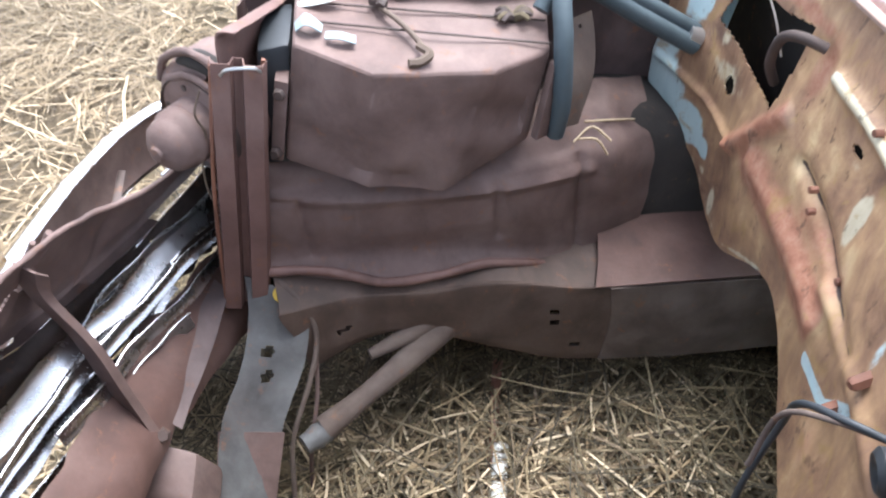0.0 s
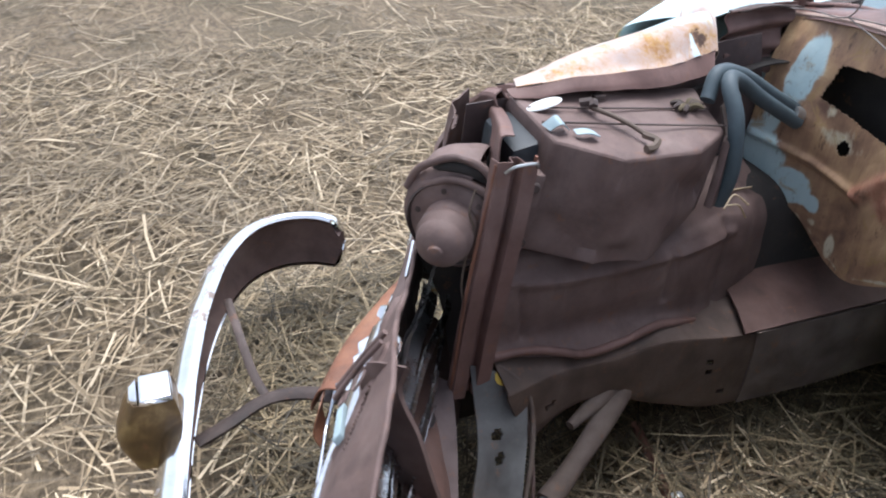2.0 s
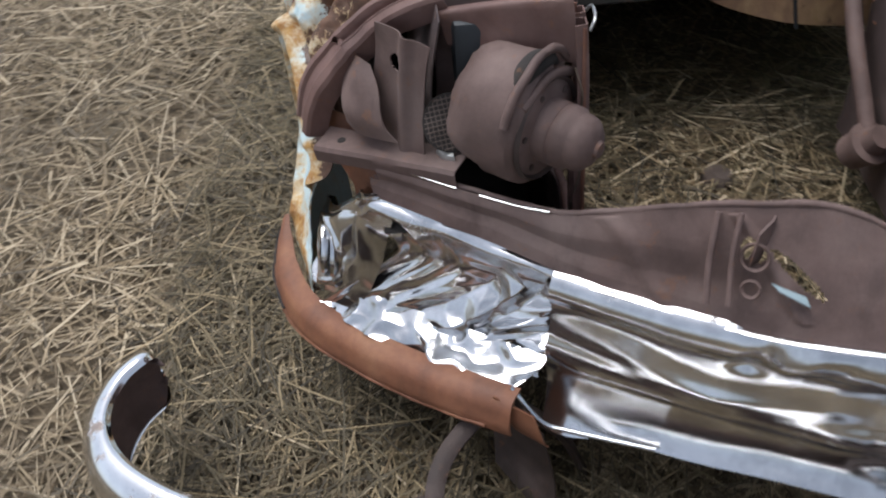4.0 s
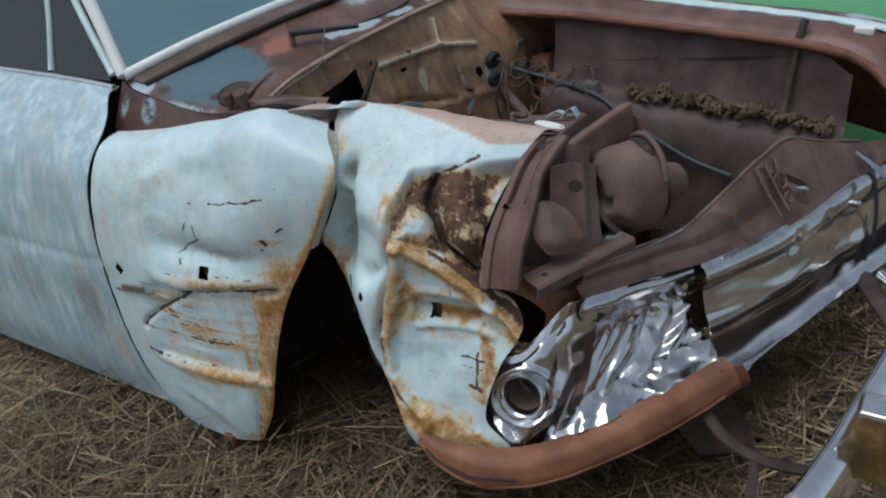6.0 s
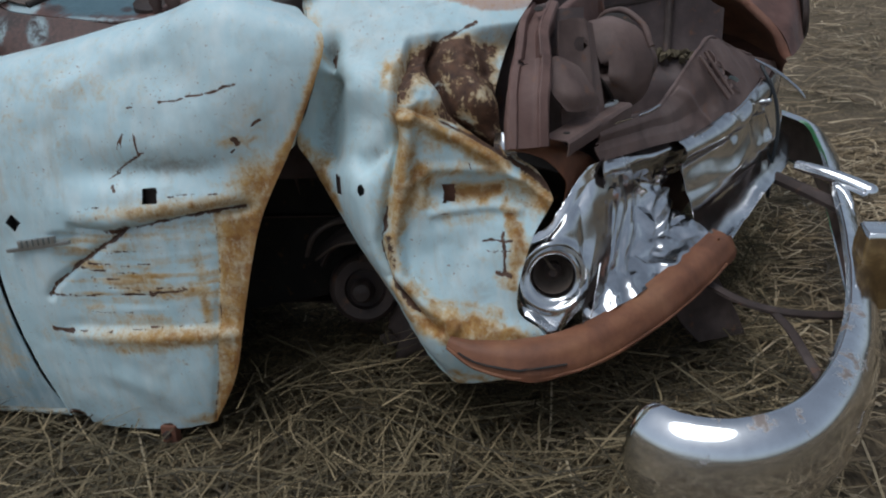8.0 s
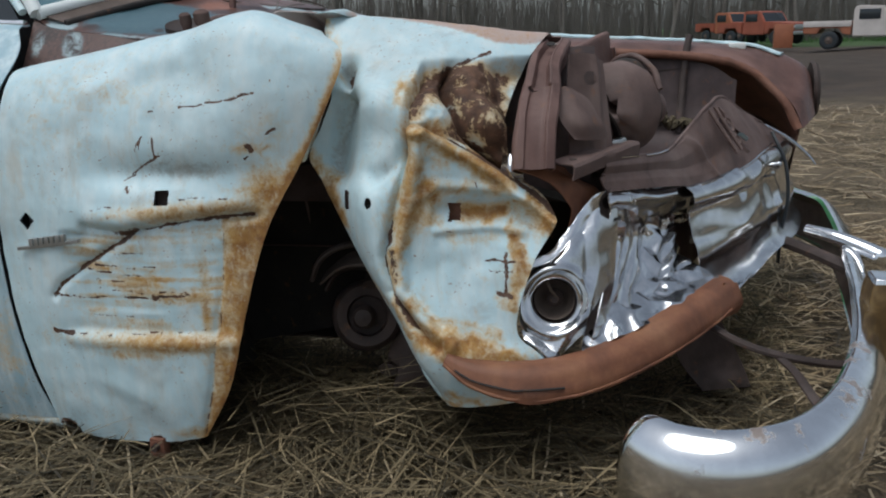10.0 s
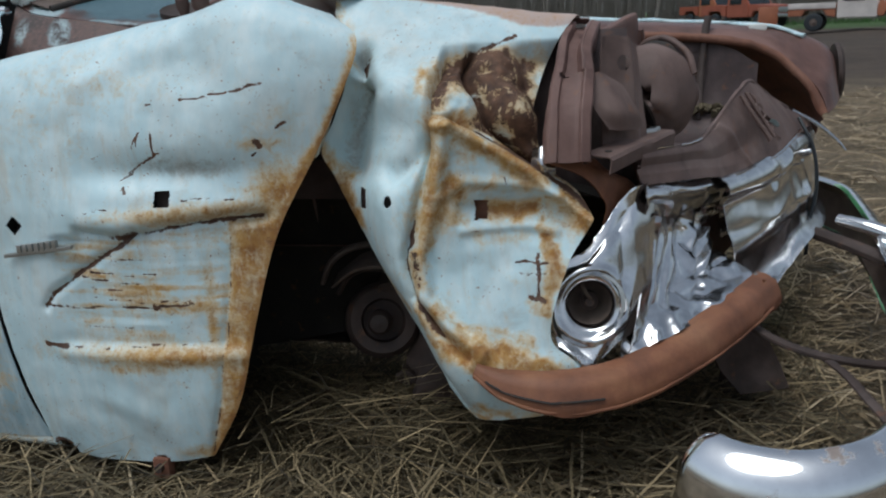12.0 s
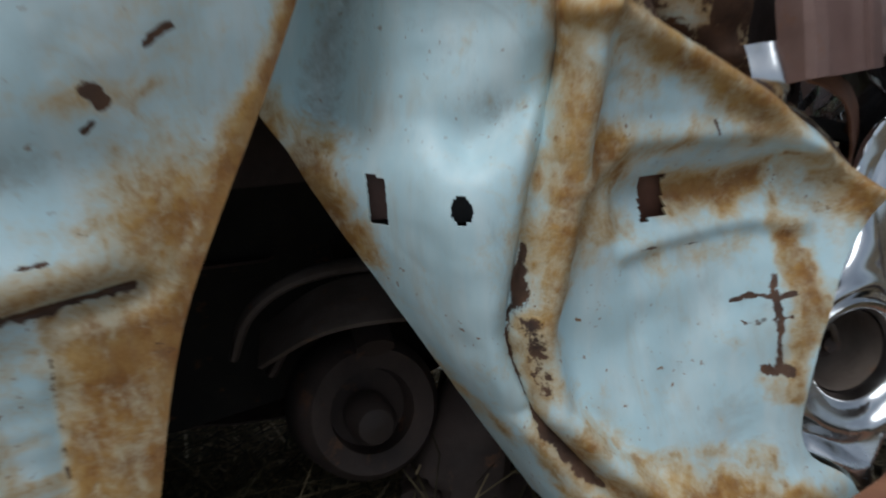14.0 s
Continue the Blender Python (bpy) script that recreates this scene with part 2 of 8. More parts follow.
GREEN = plain("green_enamel", (0.10, 0.32, 0.13), 0.35, vary=0.15)
TUFT = plain("mouse_nest_fluff", (0.105, 0.082, 0.048), 0.95, vary=0.5)
YELLOW = plain("yellow_paint_mark", (0.55, 0.36, 0.04), 0.5)


def make_glass(name, color, alpha):
    m = Mat(name)
    return m.set(color, 0.05, 0.0, Transmission_Weight=alpha, IOR=1.45)


# low transmission and a lighter tone put the sky's reflection into the colour
GLASS = make_glass("dusty_tinted_glass", (0.20, 0.33, 0.38), 0.35)


def make_straw():
    m = Mat("straw")
    g = m.t.nodes.new("ShaderNodeNewGeometry").outputs["Random Per Island"]
    c = m.ramp(g, (0.0, (0.055, 0.036, 0.018)), (0.3, (0.19, 0.128, 0.064)), (0.62, (0.42, 0.305, 0.17)), (1.0, (0.78, 0.63, 0.42)))
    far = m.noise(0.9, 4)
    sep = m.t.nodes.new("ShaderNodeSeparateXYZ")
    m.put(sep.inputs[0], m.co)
    # mixed darker towards -y, with a noisy edge
    side_dark = m.step(m.math("ADD", sep.outputs[1], m.math("MULTIPLY", far, 0.5)), -0.50, -1.15)
    c = m.mix(m.math("MULTIPLY", side_dark, 0.36), c, (0.10, 0.078, 0.042))
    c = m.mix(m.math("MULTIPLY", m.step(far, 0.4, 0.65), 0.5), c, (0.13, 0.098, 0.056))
    return m.set(c, 0.6)


def make_ground():
    m = Mat("straw_strewn_soil")
    sep = m.t.nodes.new("ShaderNodeSeparateXYZ")
    m.put(sep.inputs[0], m.co)
    y = sep.outputs[1]
    wob = m.math("MULTIPLY", m.math("SUBTRACT", m.noise(0.12, 4), 0.5), 14)
    yy = m.math("ADD", y, wob)
    lie = m.noise(30, 8, 0.75, (1, 0.35, 1), 1.2)
    soil = m.ramp(lie, (0.3, (0.045, 0.031, 0.019)), (0.5, (0.14, 0.102, 0.06)), (0.7, (0.30, 0.225, 0.14)))
    soil = m.mix(m.math("MULTIPLY", m.step(m.noise(1.3, 6), 0.45, 0.65), 0.6), soil, (0.075, 0.058, 0.030))
    mud = m.ramp(m.noise(0.9, 8, 0.7), (0.3, (0.024, 0.016, 0.011)), (0.7, (0.080, 0.054, 0.035)))
    grass = m.ramp(m.noise(1.4, 8, 0.7), (0.3, (0.03, 0.045, 0.015)), (0.65, (0.055, 0.11, 0.025)))
    c = m.mix(m.step(yy, 8, 12), soil, mud)
    c = m.mix(m.step(yy, 40, 46), c, grass)
    m.bump(lie, 0.8, 0.02)
    return m.set(c, 0.9)


# darker than the straw, to put the shade under the wreck into the colour
def make_shaded_dead_grass():
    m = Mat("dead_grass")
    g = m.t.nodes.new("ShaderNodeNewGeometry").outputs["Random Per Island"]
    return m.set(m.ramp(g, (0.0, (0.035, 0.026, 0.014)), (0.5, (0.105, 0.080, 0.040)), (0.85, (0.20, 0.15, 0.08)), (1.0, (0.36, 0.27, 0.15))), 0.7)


STRAW, GROUND, SHADED_DEAD_GRASS = make_straw(), make_ground(), make_shaded_dead_grass()
BARK = plain("grey_bark", (0.16, 0.14, 0.122), 0.9, vary=0.5, scale=6)
GRASS = plain("spring_grass", (0.05, 0.12, 0.025), 0.8, vary=0.5, scale=2)
TRUCK_RED = plain("faded_red_paint", (0.31, 0.088, 0.052), 0.45, scale=2)
TRUCK_ORANGE = plain("faded_orange_paint", (0.36, 0.13, 0.066), 0.45, scale=2)
TRUCK_PINK = plain("chalky_pale_paint", (0.60, 0.54, 0.50), 0.5, scale=2)
DARK_GLASS = plain("dark_window_glass", (0.03, 0.035, 0.04), 0.08, vary=0.1)
GREY_STEEL = plain("dull_bright_steel", (0.45, 0.45, 0.44), 0.35, metal=0.8)

# ---- building helpers ----
def spline(P, n):
    """n points on a smooth curve through the points P, along the first axis."""
    P = np.asarray(P, float)
    k = len(P)
    s = np.linspace(0, k - 1, n)
    i = np.clip(s.astype(int), 0, k - 2)
    f = (s - i).reshape((-1,) + (1,) * (P.ndim - 1))
    E = np.concatenate([[2 * P[0] - P[1]], P, [2 * P[-1] - P[-2]]])
    a, b, c, d = E[i], E[i + 1], E[i + 2], E[i + 3]
    return 0.5 * (2 * b + (c - a) * f + (2 * a - 5 * b + 4 * c - d) * f**2 + (3 * b - a - 3 * c + d) * f**3)


def surf(rows, nu, nv):
    """A smooth grid of nu x nv points through rows of places."""
    G = np.array([spline(r, nv) for r in rows])
    return spline(G, nu)


def lattice(P, seed):
    q = np.floor(P).astype(np.int64)
    f = P - q
    f = f * f * (3 - 2 * f)
    out = 0
    for dx in (0, 1):
        for dy in (0, 1):
            for dz in (0, 1):
                h = (q[..., 0] + dx) * 374761393 + (q[..., 1] + dy) * 668265263 + (q[..., 2] + dz) * 2147483647 + seed * 974711
                h = (h ^ (h >> 13)) * 1274126177 & 0xFFFFFFFF
                h = ((h ^ (h >> 16)) & 0xFFFF) / 65535.0
                w = np.where(dx, f[..., 0], 1 - f[..., 0]) * np.where(dy, f[..., 1], 1 - f[..., 1]) * np.where(dz, f[..., 2], 1 - f[..., 2])
                out = out + h * w
    return out


def rough(P, scale, octaves=4, seed=0):
    """Smooth noise about zero, within about half a unit."""
    out, amp = 0, 1.0
    for o in range(octaves):
        out = out + amp * (lattice(np.asarray(P) * scale * 2**o, seed + o) - 0.5)
        amp *= 0.5
    return out


def smooth(v, lo, hi):
    s = np.clip((v - lo) / (hi - lo), 0, 1)
    return s * s * (3 - 2 * s)


def normals(G):
    a, b = np.gradient(G, axis=0), np.gradient(G, axis=1)
    n = np.cross(a, b)
    return n / np.maximum(np.linalg.norm(n, axis=-1, keepdims=True), 1e-9)


def blobs(P, spots):
    """How deep each point lies in soft ellipsoids: rows of centre, radii, strength."""
    out = np.zeros(P.shape[:-1])
    for (cx, cy, cz), (rx, ry, rz), s in spots:
        d = ((P[..., 0] - cx) / rx) ** 2 + ((P[..., 1] - cy) / ry) ** 2 + ((P[..., 2] - cz) / rz) ** 2
        out = np.maximum(out, s * np.exp(-d))
    return out


def along(X, Z, pts, width, ragged=0.0):
    """1 on a broken line in the x-z plane, falling off over width to its sides; ragged: how far its run strays."""
    if ragged:
        P = np.stack([X, 0 * X, Z], -1)
        X, Z = X + ragged * rough(P, 24, 4, 301), Z + ragged * rough(P, 24, 4, 307)
    best = np.full(X.shape, 1e9)
    for (x0, z0), (x1, z1) in zip(pts[:-1], pts[1:]):
        dx, dz = x1 - x0, z1 - z0
        t = np.clip(((X - x0) * dx + (Z - z0) * dz) / (dx * dx + dz * dz), 0, 1)
        best = np.minimum(best, np.hypot(X - x0 - t * dx, Z - z0 - t * dz))
    return np.exp(-(best / width) ** 2)


def tent(S, R, pts, width):
    """A sharp crease: 1 on a broken line, falling straight to 0 over width."""
    d = width * np.sqrt(-np.log(np.maximum(along(S, R, pts, width), 1e-12)))
    return np.clip(1 - d / width, 0, 1)


def mesh_of(name, V, F, mat, sharp=40, flat=False):
    me = bpy.data.meshes.new(name)
    me.from_pydata([tuple(map(float, v)) for v in V], [], [tuple(map(int, q)) for q in F])
    for mt in (mat if isinstance(mat, list) else [mat]):
        me.materials.append(mt)
    if not flat:
        me.polygons.foreach_set("use_smooth", [True] * len(me.polygons))
        me.set_sharp_from_angle(angle=radians(sharp))
    me.update()
    return me


def part_of(me, parent, label="", name=None):
    ob = new(name or me.name, me)
    if parent is not None:
        ob.parent = parent
    return tagged(ob, label)


def sheet(name, G, mat, parent, thick=0.0022, keep=None, label="", sharp=38, back=None, out=(0, 0, 1), **fields):
    """Sheet metal over a grid of points: two skins and a rim round every edge and hole. fields: attributes, a value per grid point."""
    G = np.asarray(G, float)
    nu, nv = G.shape[:2]
    N = normals(G)
    V = np.concatenate([(G + N * thick / 2).reshape(-1, 3), (G - N * thick / 2).reshape(-1, 3)])
    m = nu * nv
    idx = np.arange(m).reshape(nu, nv)
    ok = np.ones((nu - 1, nv - 1), bool)
    if keep is not None:
        C = (G[:-1, :-1] + G[1:, :-1] + G[:-1, 1:] + G[1:, 1:]) / 4
        ok = keep(C)
    q = np.stack([idx[:-1, :-1], idx[1:, :-1], idx[1:, 1:], idx[:-1, 1:]], -1)[ok]
    F = [tuple(r) for r in q] + [tuple(r) for r in (q + m)[:, ::-1]]
    edges = {}
    for r in q:
        for a, b in zip(r, np.roll(r, -1)):
            if (b, a) in edges:
                del edges[(b, a)]
            else:
                edges[(a, b)] = 1
    F += [(b, a, a + m, b + m) for a, b in edges]
    used = np.unique(np.concatenate([np.ravel(f) for f in F]))
    remap = -np.ones(2 * m, int)
    remap[used] = np.arange(len(used))
    me = mesh_of(name, V[used], [tuple(remap[list(f)]) for f in F], [mat, back] if back else mat, sharp)
    if back:
        faced = float((N * np.array(out)).sum()) > 0
        k = len(q)
        mi = np.zeros(len(F), np.int32)
        mi[k:2 * k] = 1
        if not faced:
            mi[:k], mi[k:2 * k] = 1, 0
        me.polygons.foreach_set("material_index", mi)
    for key, val in fields.items():
        at = me.attributes.new(key, "FLOAT", "POINT")
        vv = np.concatenate([np.ravel(np.broadcast_to(val, (nu, nv)))] * 2)[used]
        at.data.foreach_set("value", vv.astype(np.float32))
    return part_of(me, parent, label)


def tube(name, path, r, mat, parent, n=10, steps=None, label="", squash=1.0, caps=True, jitter=0.0):
    """A bar or hose along a smooth path; r is one radius or one for each point of the path."""
    path = np.asarray(path, float)
    steps = steps or max(2, 6 * (len(path) - 1))
    C = spline(path, steps)
    R = spline(np.broadcast_to(np.asarray(r, float), (len(path),)).reshape(-1, 1).copy(), steps)[:, 0] if np.ndim(r) else np.full(steps, r)
    T = np.gradient(C, axis=0)
    T /= np.maximum(np.linalg.norm(T, axis=1, keepdims=True), 1e-9)
    up = np.array([0, 0, 1.0]) if abs(T[0, 2]) < 0.9 else np.array([1.0, 0, 0])
    V = []
    for c, t, rr in zip(C, T, R):
        s = np.cross(t, up)
        s /= np.linalg.norm(s)
        up = np.cross(s, t)
        for k in range(n):
            a = 2 * math.pi * (k + 0.5) / n
            V.append(c + rr * (math.cos(a) * s + squash * math.sin(a) * up))
    V = np.array(V)
    if jitter:
        V = V + jitter * np.stack([rough(V, 30, 2, 5 + i) for i in range(3)], -1)
    F = [(i * n + k, i * n + (k + 1) % n, (i + 1) * n + (k + 1) % n, (i + 1) * n + k) for i in range(steps - 1) for k in range(n)]
    if caps:
        F += [tuple(reversed(range(n))), tuple(range((steps - 1) * n, steps * n))]
    return part_of(mesh_of(name, V, F, mat, 50), parent, label)


def sweep(name, path, section, side, mat, parent, steps=60, thick=0.003, label="", scale=None, dent=None, keep=None, **fields):
    """A pressed profile along a path. section: (out, up) pairs; side: the way that counts as out, turned with the path in plan."""
    C = spline(path, steps)
    T = np.gradient(C, axis=0)
    S = np.asarray(section, float)
    S = spline(S, max(len(S) * 4, 8))
    G = np.zeros((steps, len(S), 3))
    for i in range(steps):
        t = T[i] / np.linalg.norm(T[i])
        out = np.cross(t, (0, 0, 1.0)) * side
        out /= max(np.linalg.norm(out), 1e-9)
        up = np.cross(out, t) * side
        if up[2] < 0:
            up = -up
        k = 1.0 if scale is None else np.interp(i / (steps - 1), np.linspace(0, 1, len(scale)), scale)
        G[i] = C[i] + k * (S[:, :1] * out + S[:, 1:] * up)
    if dent is not None:
        G = dent(G)
    return sheet(name, G, mat, parent, thick, keep, label, **{k: (v(G) if callable(v) else v) for k, v in fields.items()})


def block(name, pts, mat, parent, bevel=0.006, label="", seg=2):
    """A bevelled solid with eight given corners: four below, four above, each in turn round."""
    bm = bmesh.new()
    v = [bm.verts.new(p) for p in pts]
    for f in ((3, 2, 1, 0), (4, 5, 6, 7), (0, 1, 5, 4), (1, 2, 6, 5), (2, 3, 7, 6), (3, 0, 4, 7)):
        bm.faces.new([v[i] for i in f])
    bmesh.ops.recalc_face_normals(bm, faces=bm.faces)
    if bevel:
        bmesh.ops.bevel(bm, geom=bm.edges[:], offset=bevel, segments=seg, affect="EDGES", profile=0.6)
    return close(bm, name, mat, parent, label)


def close(bm, name, mat, parent, label="", sharp=35):
    me = bpy.data.meshes.new(name)
    bm.to_mesh(me)
    bm.free()
    me.materials.append(mat)
    me.polygons.foreach_set("use_smooth", [True] * len(me.polygons))
    me.set_sharp_from_angle(angle=radians(sharp))
    return part_of(me, parent, label)


def cuboid(name, x0, x1, y0, y1, z0, z1, mat, parent, bevel=0.006, label="", seg=2):
    return block(name, [(x0, y0, z0), (x1, y0, z0), (x1, y1, z0), (x0, y1, z0), (x0, y0, z1), (x1, y0, z1), (x1, y1, z1), (x0, y1, z1)], mat, parent, bevel, label, seg)


def lathe(name, profile, place, axis, mat, parent, n=36, label="", wobble=0.0, cap=True):
    """A turned solid: profile of (radius, along) about an axis through place."""
    z = Vector(axis).normalized()
    q = z.to_track_quat("Z", "Y").to_matrix()
    V, F = [], []
    k = len(profile)
    for i, (r, h) in enumerate(profile):
        for j in range(n):
            a = 2 * math.pi * j / n
            rr = r * (1 + wobble * math.sin(3 * a + i))
            V.append(Vector(place) + q @ Vector((rr * math.cos(a), rr * math.sin(a), h)))
    for i in range(k - 1):
        for j in range(n):
            F.append((i * n + j, i * n + (j + 1) % n, (i + 1) * n + (j + 1) % n, (i + 1) * n + j))
    for i, (r, h) in ((0, profile[0]), (k - 1, profile[-1])):
        if cap and r > 1e-4:
            F.append(tuple(range(i * n, i * n + n)) if i else tuple(reversed(range(n))))
    return part_of(mesh_of(name, V, F, mat, 45), parent, label)


def thing(name, label, category, place=(0, 0, 0), group="", kind=""):
    ob = new(name)
    ob.empty_display_size = 0.1
    ob.location = place
    return tagged(ob, label, category, group, kind)

# ---- the ground ----
def make_ground_mesh():
    r = np.concatenate([np.linspace(0, 9, 110), np.geomspace(9.2, 900, 46)])
    a = np.linspace(0, 2 * math.pi, 181)
    R, A = np.meshgrid(r, a, indexing="ij")
    X, Y = R * np.cos(A) - 0.4, R * np.sin(A) - 1.0
    P = np.stack([X, Y, 0 * X], -1)
    near = np.exp(-(R / 14) ** 2)
    Z = (0.035 * rough(P, 3.2, 4, 3) + 0.05 * rough(P, 0.7, 3, 8)) * near - 0.012
    tracks = 0.25 * rough(P, 0.35, 4, 11) * smooth(Y, 9, 13) * smooth(45 - Y, 0, 6) * smooth(60 - R, 0, 10)
    G = np.stack([X, Y, Z + tracks - 0.05 * smooth(Y, 9, 13)], -1)
    nu, nv = G.shape[:2]
    idx = np.arange(nu * nv).reshape(nu, nv)
    F = np.stack([idx[:-1, :-1], idx[1:, :-1], idx[1:, 1:], idx[:-1, 1:]], -1).reshape(-1, 4)
    ob = new("ground", mesh_of("ground", G.reshape(-1, 3), F, GROUND, 180))
    return tagged(ob, "straw-strewn brown soil running out to churned mud and grass", "ground", kind="structure")


make_ground_mesh()

# ---- the wrecked car: front towards +x, its right side towards -y ----
car = thing("wrecked_car", "wrecked pale blue rusty sedan, crushed front, no engine or bonnet", "car")


def fender_rear():
    """The half of the wing behind the wheel arch, dented and scraped."""
    rows = [
        [(-1.405, -1.335, 0.085), (-1.30, -1.352, 0.075), (-1.19, -1.36, 0.078), (-1.08, -1.358, 0.085), (-0.985, -1.338, 0.095)],
        [(-1.44, -1.352, 0.24), (-1.33, -1.372, 0.24), (-1.20, -1.378, 0.24), (-1.04, -1.372, 0.24), (-0.903, -1.345, 0.24)],
        [(-1.466, -1.358, 0.43), (-1.33, -1.378, 0.43), (-1.17, -1.384, 0.43), (-1.0, -1.368, 0.43), (-0.85, -1.330, 0.435)],
        [(-1.476, -1.356, 0.62), (-1.33, -1.372, 0.62), (-1.15, -1.370, 0.62), (-0.96, -1.346, 0.62), (-0.802, -1.290, 0.613)],
        [(-1.472, -1.346, 0.76), (-1.33, -1.352, 0.76), (-1.12, -1.338, 0.76), (-0.91, -1.330, 0.77), (-0.724, -1.244, 0.77)],
        [(-1.462, -1.322, 0.88), (-1.32, -1.322, 0.89), (-1.10, -1.300, 0.91), (-0.87, -1.296, 0.92), (-0.662, -1.222, 0.90)],
        [(-1.462, -1.266, 0.965), (-1.30, -1.262, 0.985), (-1.08, -1.236, 1.025), (-0.86, -1.226, 1.065), (-0.637, -1.190, 0.995)],
        [(-1.475, -1.195, 0.985), (-1.28, -1.19, 1.012), (-1.05, -1.16, 1.062), (-0.868, -1.15, 1.100), (-0.70, -1.125, 1.040)],
        [(-1.475, -1.16, 0.975), (-1.28, -1.15, 1.004), (-1.05, -1.12, 1.055), (-0.885, -1.105, 1.092), (-0.735, -1.075, 1.052)],
        [(-1.475, -1.12, 0.970), (-1.28, -1.10, 0.992), (-1.05, -1.065, 1.032), (-0.875, -1.052, 1.064), (-0.765, -1.045, 1.048)],
    ]
    G = surf(rows, 330, 270)
    X, Z = G[..., 0], G[..., 2]
    crease = [(-1.23, 0.622), (-1.13, 0.610), (-1.03, 0.630), (-0.92, 0.643), (-0.83, 0.648)]
    hook = [(-1.330, 0.452), (-1.312, 0.481), (-1.233, 0.540), (-1.142, 0.592), (-1.10, 0.620)]
    zc = np.interp(X, [c[0] for c in crease], [c[1] for c in crease])
    run = smooth(X, -1.26, -1.15) * smooth(-0.81 - X, 0, 0.06)
    field = smooth(X, -1.33, -1.24) * smooth(-0.86 - X, 0, 0.06) * smooth(Z, 0.350, 0.375) * smooth(zc - Z, 0.0, 0.02)
    # the long crease, the stove-in field under it, ripples, dents
    push = -0.022 * along(X, Z, crease, 0.011) - 0.010 * along(X, Z, hook, 0.010)
    push = push + 0.008 * np.exp(-((Z - zc - 0.032) / 0.020) ** 2) * run - 0.018 * field
    push = push + 0.005 * np.exp(-((Z - 0.345) / 0.016) ** 2) * smooth(X, -1.34, -1.28)
    push = push - 0.026 * np.exp(-((X + 1.03) / 0.17) ** 2 - ((Z - 0.745) / 0.036) ** 2) - 0.012 * np.exp(-((X + 1.12) / 0.12) ** 2 - ((Z - 0.97) / 0.05) ** 2)
    push = push + 0.010 * along(X, Z, [(-1.22, 0.93), (-1.10, 0.985), (-1.02, 1.0)], 0.03) - 0.012 * along(X, Z, [(-0.99, 0.985), (-0.92, 0.93)], 0.05)
    push = push + 0.0035 * rough(G * np.array([0.10, 0.1, 1.0]), 60, 2, 5) * field
    push = push - 0.006 * along(X, Z, [(-0.985, 0.10), (-0.945, 0.24), (-0.905, 0.49), (-0.896, 0.58)], 0.010) + 0.006 * along(X, Z, [(-1.2, 0.24), (-1.08, 0.19), (-1.05, 0.12)], 0.03)
    push = push + 0.010 * rough(G, 6, 3, 21) + 0.0014 * rough(G, 40, 2, 4)
    N = normals(G)
    N = N * np.sign((N * np.array([0, -1, 0.4])).sum(-1, keepdims=True))
    G = G + N * push[..., None]
    edge = np.exp(-((np.arange(270)[None, :] - 269) / (5.0 + 8.0 * smooth(0.82 - Z, 0, 0.12))) ** 2)
    lines = np.clip(0.5 + 1.6 * rough(G * np.array([0.10, 0.1, 1.0]), 90, 3, 33), 0, 1) * np.clip(0.75 + 1.2 * rough(G, 7, 2, 37), 0, 1)
    rust = blobs(G, [((-0.905, -1.34, 0.22), (0.040, 0.2, 0.20), 0.62), ((-0.87, -1.3, 0.52), (0.040, 0.2, 0.16), 0.58),
                     ((-0.80, -1.3, 0.69), (0.06, 0.2, 0.07), 0.75), ((-1.00, -1.36, 0.655), (0.17, 0.2, 0.018), 0.62),
                     ((-1.02, -1.37, 0.348), (0.26, 0.2, 0.028), 0.74), ((-1.12, -1.37, 0.318), (0.12, 0.2, 0.014), 0.45),
                     ((-0.83, -1.3, 0.80), (0.05, 0.2, 0.016), 0.45), ((-0.80, -1.3, 0.84), (0.07, 0.2, 0.05), 0.12),
                     ((-1.2, -1.25, 0.93), (0.20, 0.2, 0.06), 0.20), ((-1.3, -1.25, 0.83), (0.1, 0.2, 0.09), 0.16), ((-0.95, -1.37, 0.43), (0.014, 0.2, 0.15), 0.6), ((-0.99, -1.35, 0.11), (0.09, 0.2, 0.022), 0.45)])
    rust = np.maximum(rust, 0.34 * field * lines * smooth(Z, 0.40, 0.47) + 0.34 * field * lines)
    rust = np.maximum(rust, 0.42 * field * smooth(lines, 0.50, 0.85) * smooth(Z, 0.40, 0.44))
    rust = np.maximum(rust, 0.62 * along(X, Z, [(-1.05, 0.655), (-0.95, 0.668), (-0.85, 0.672)], 0.020))
    rust = np.maximum(rust, 0.92 * edge * smooth(1.03 - Z, 0, 0.05) * smooth(0.93 - Z, -0.3, 0.12))
    xl = np.interp(Z, [0.10, 0.24, 0.49, 0.61], [-0.985, -0.945, -0.905, -0.896])
    band = smooth(X - xl, -0.012, 0.006) * smooth(0.67 - Z, 0, 0.05)
    rust = np.maximum(rust, band * (0.62 + 0.5 * rough(G * np.array([1, 1, 0.3]), 14, 3, 39)))
    deep = 0.9 * along(X, Z, crease, 0.0078, 0.007) * smooth(X, -1.20, -1.1) * (0.75 + rough(G, 14, 2, 2))
    deep = np.maximum(deep, 0.74 * along(X, Z, hook, 0.0075, 0.006))
    deep = np.maximum(deep, 0.56 * along(X, Z, [(-0.985, 0.10), (-0.945, 0.24), (-0.905, 0.49), (-0.896, 0.61)], 0.0035, 0.006))
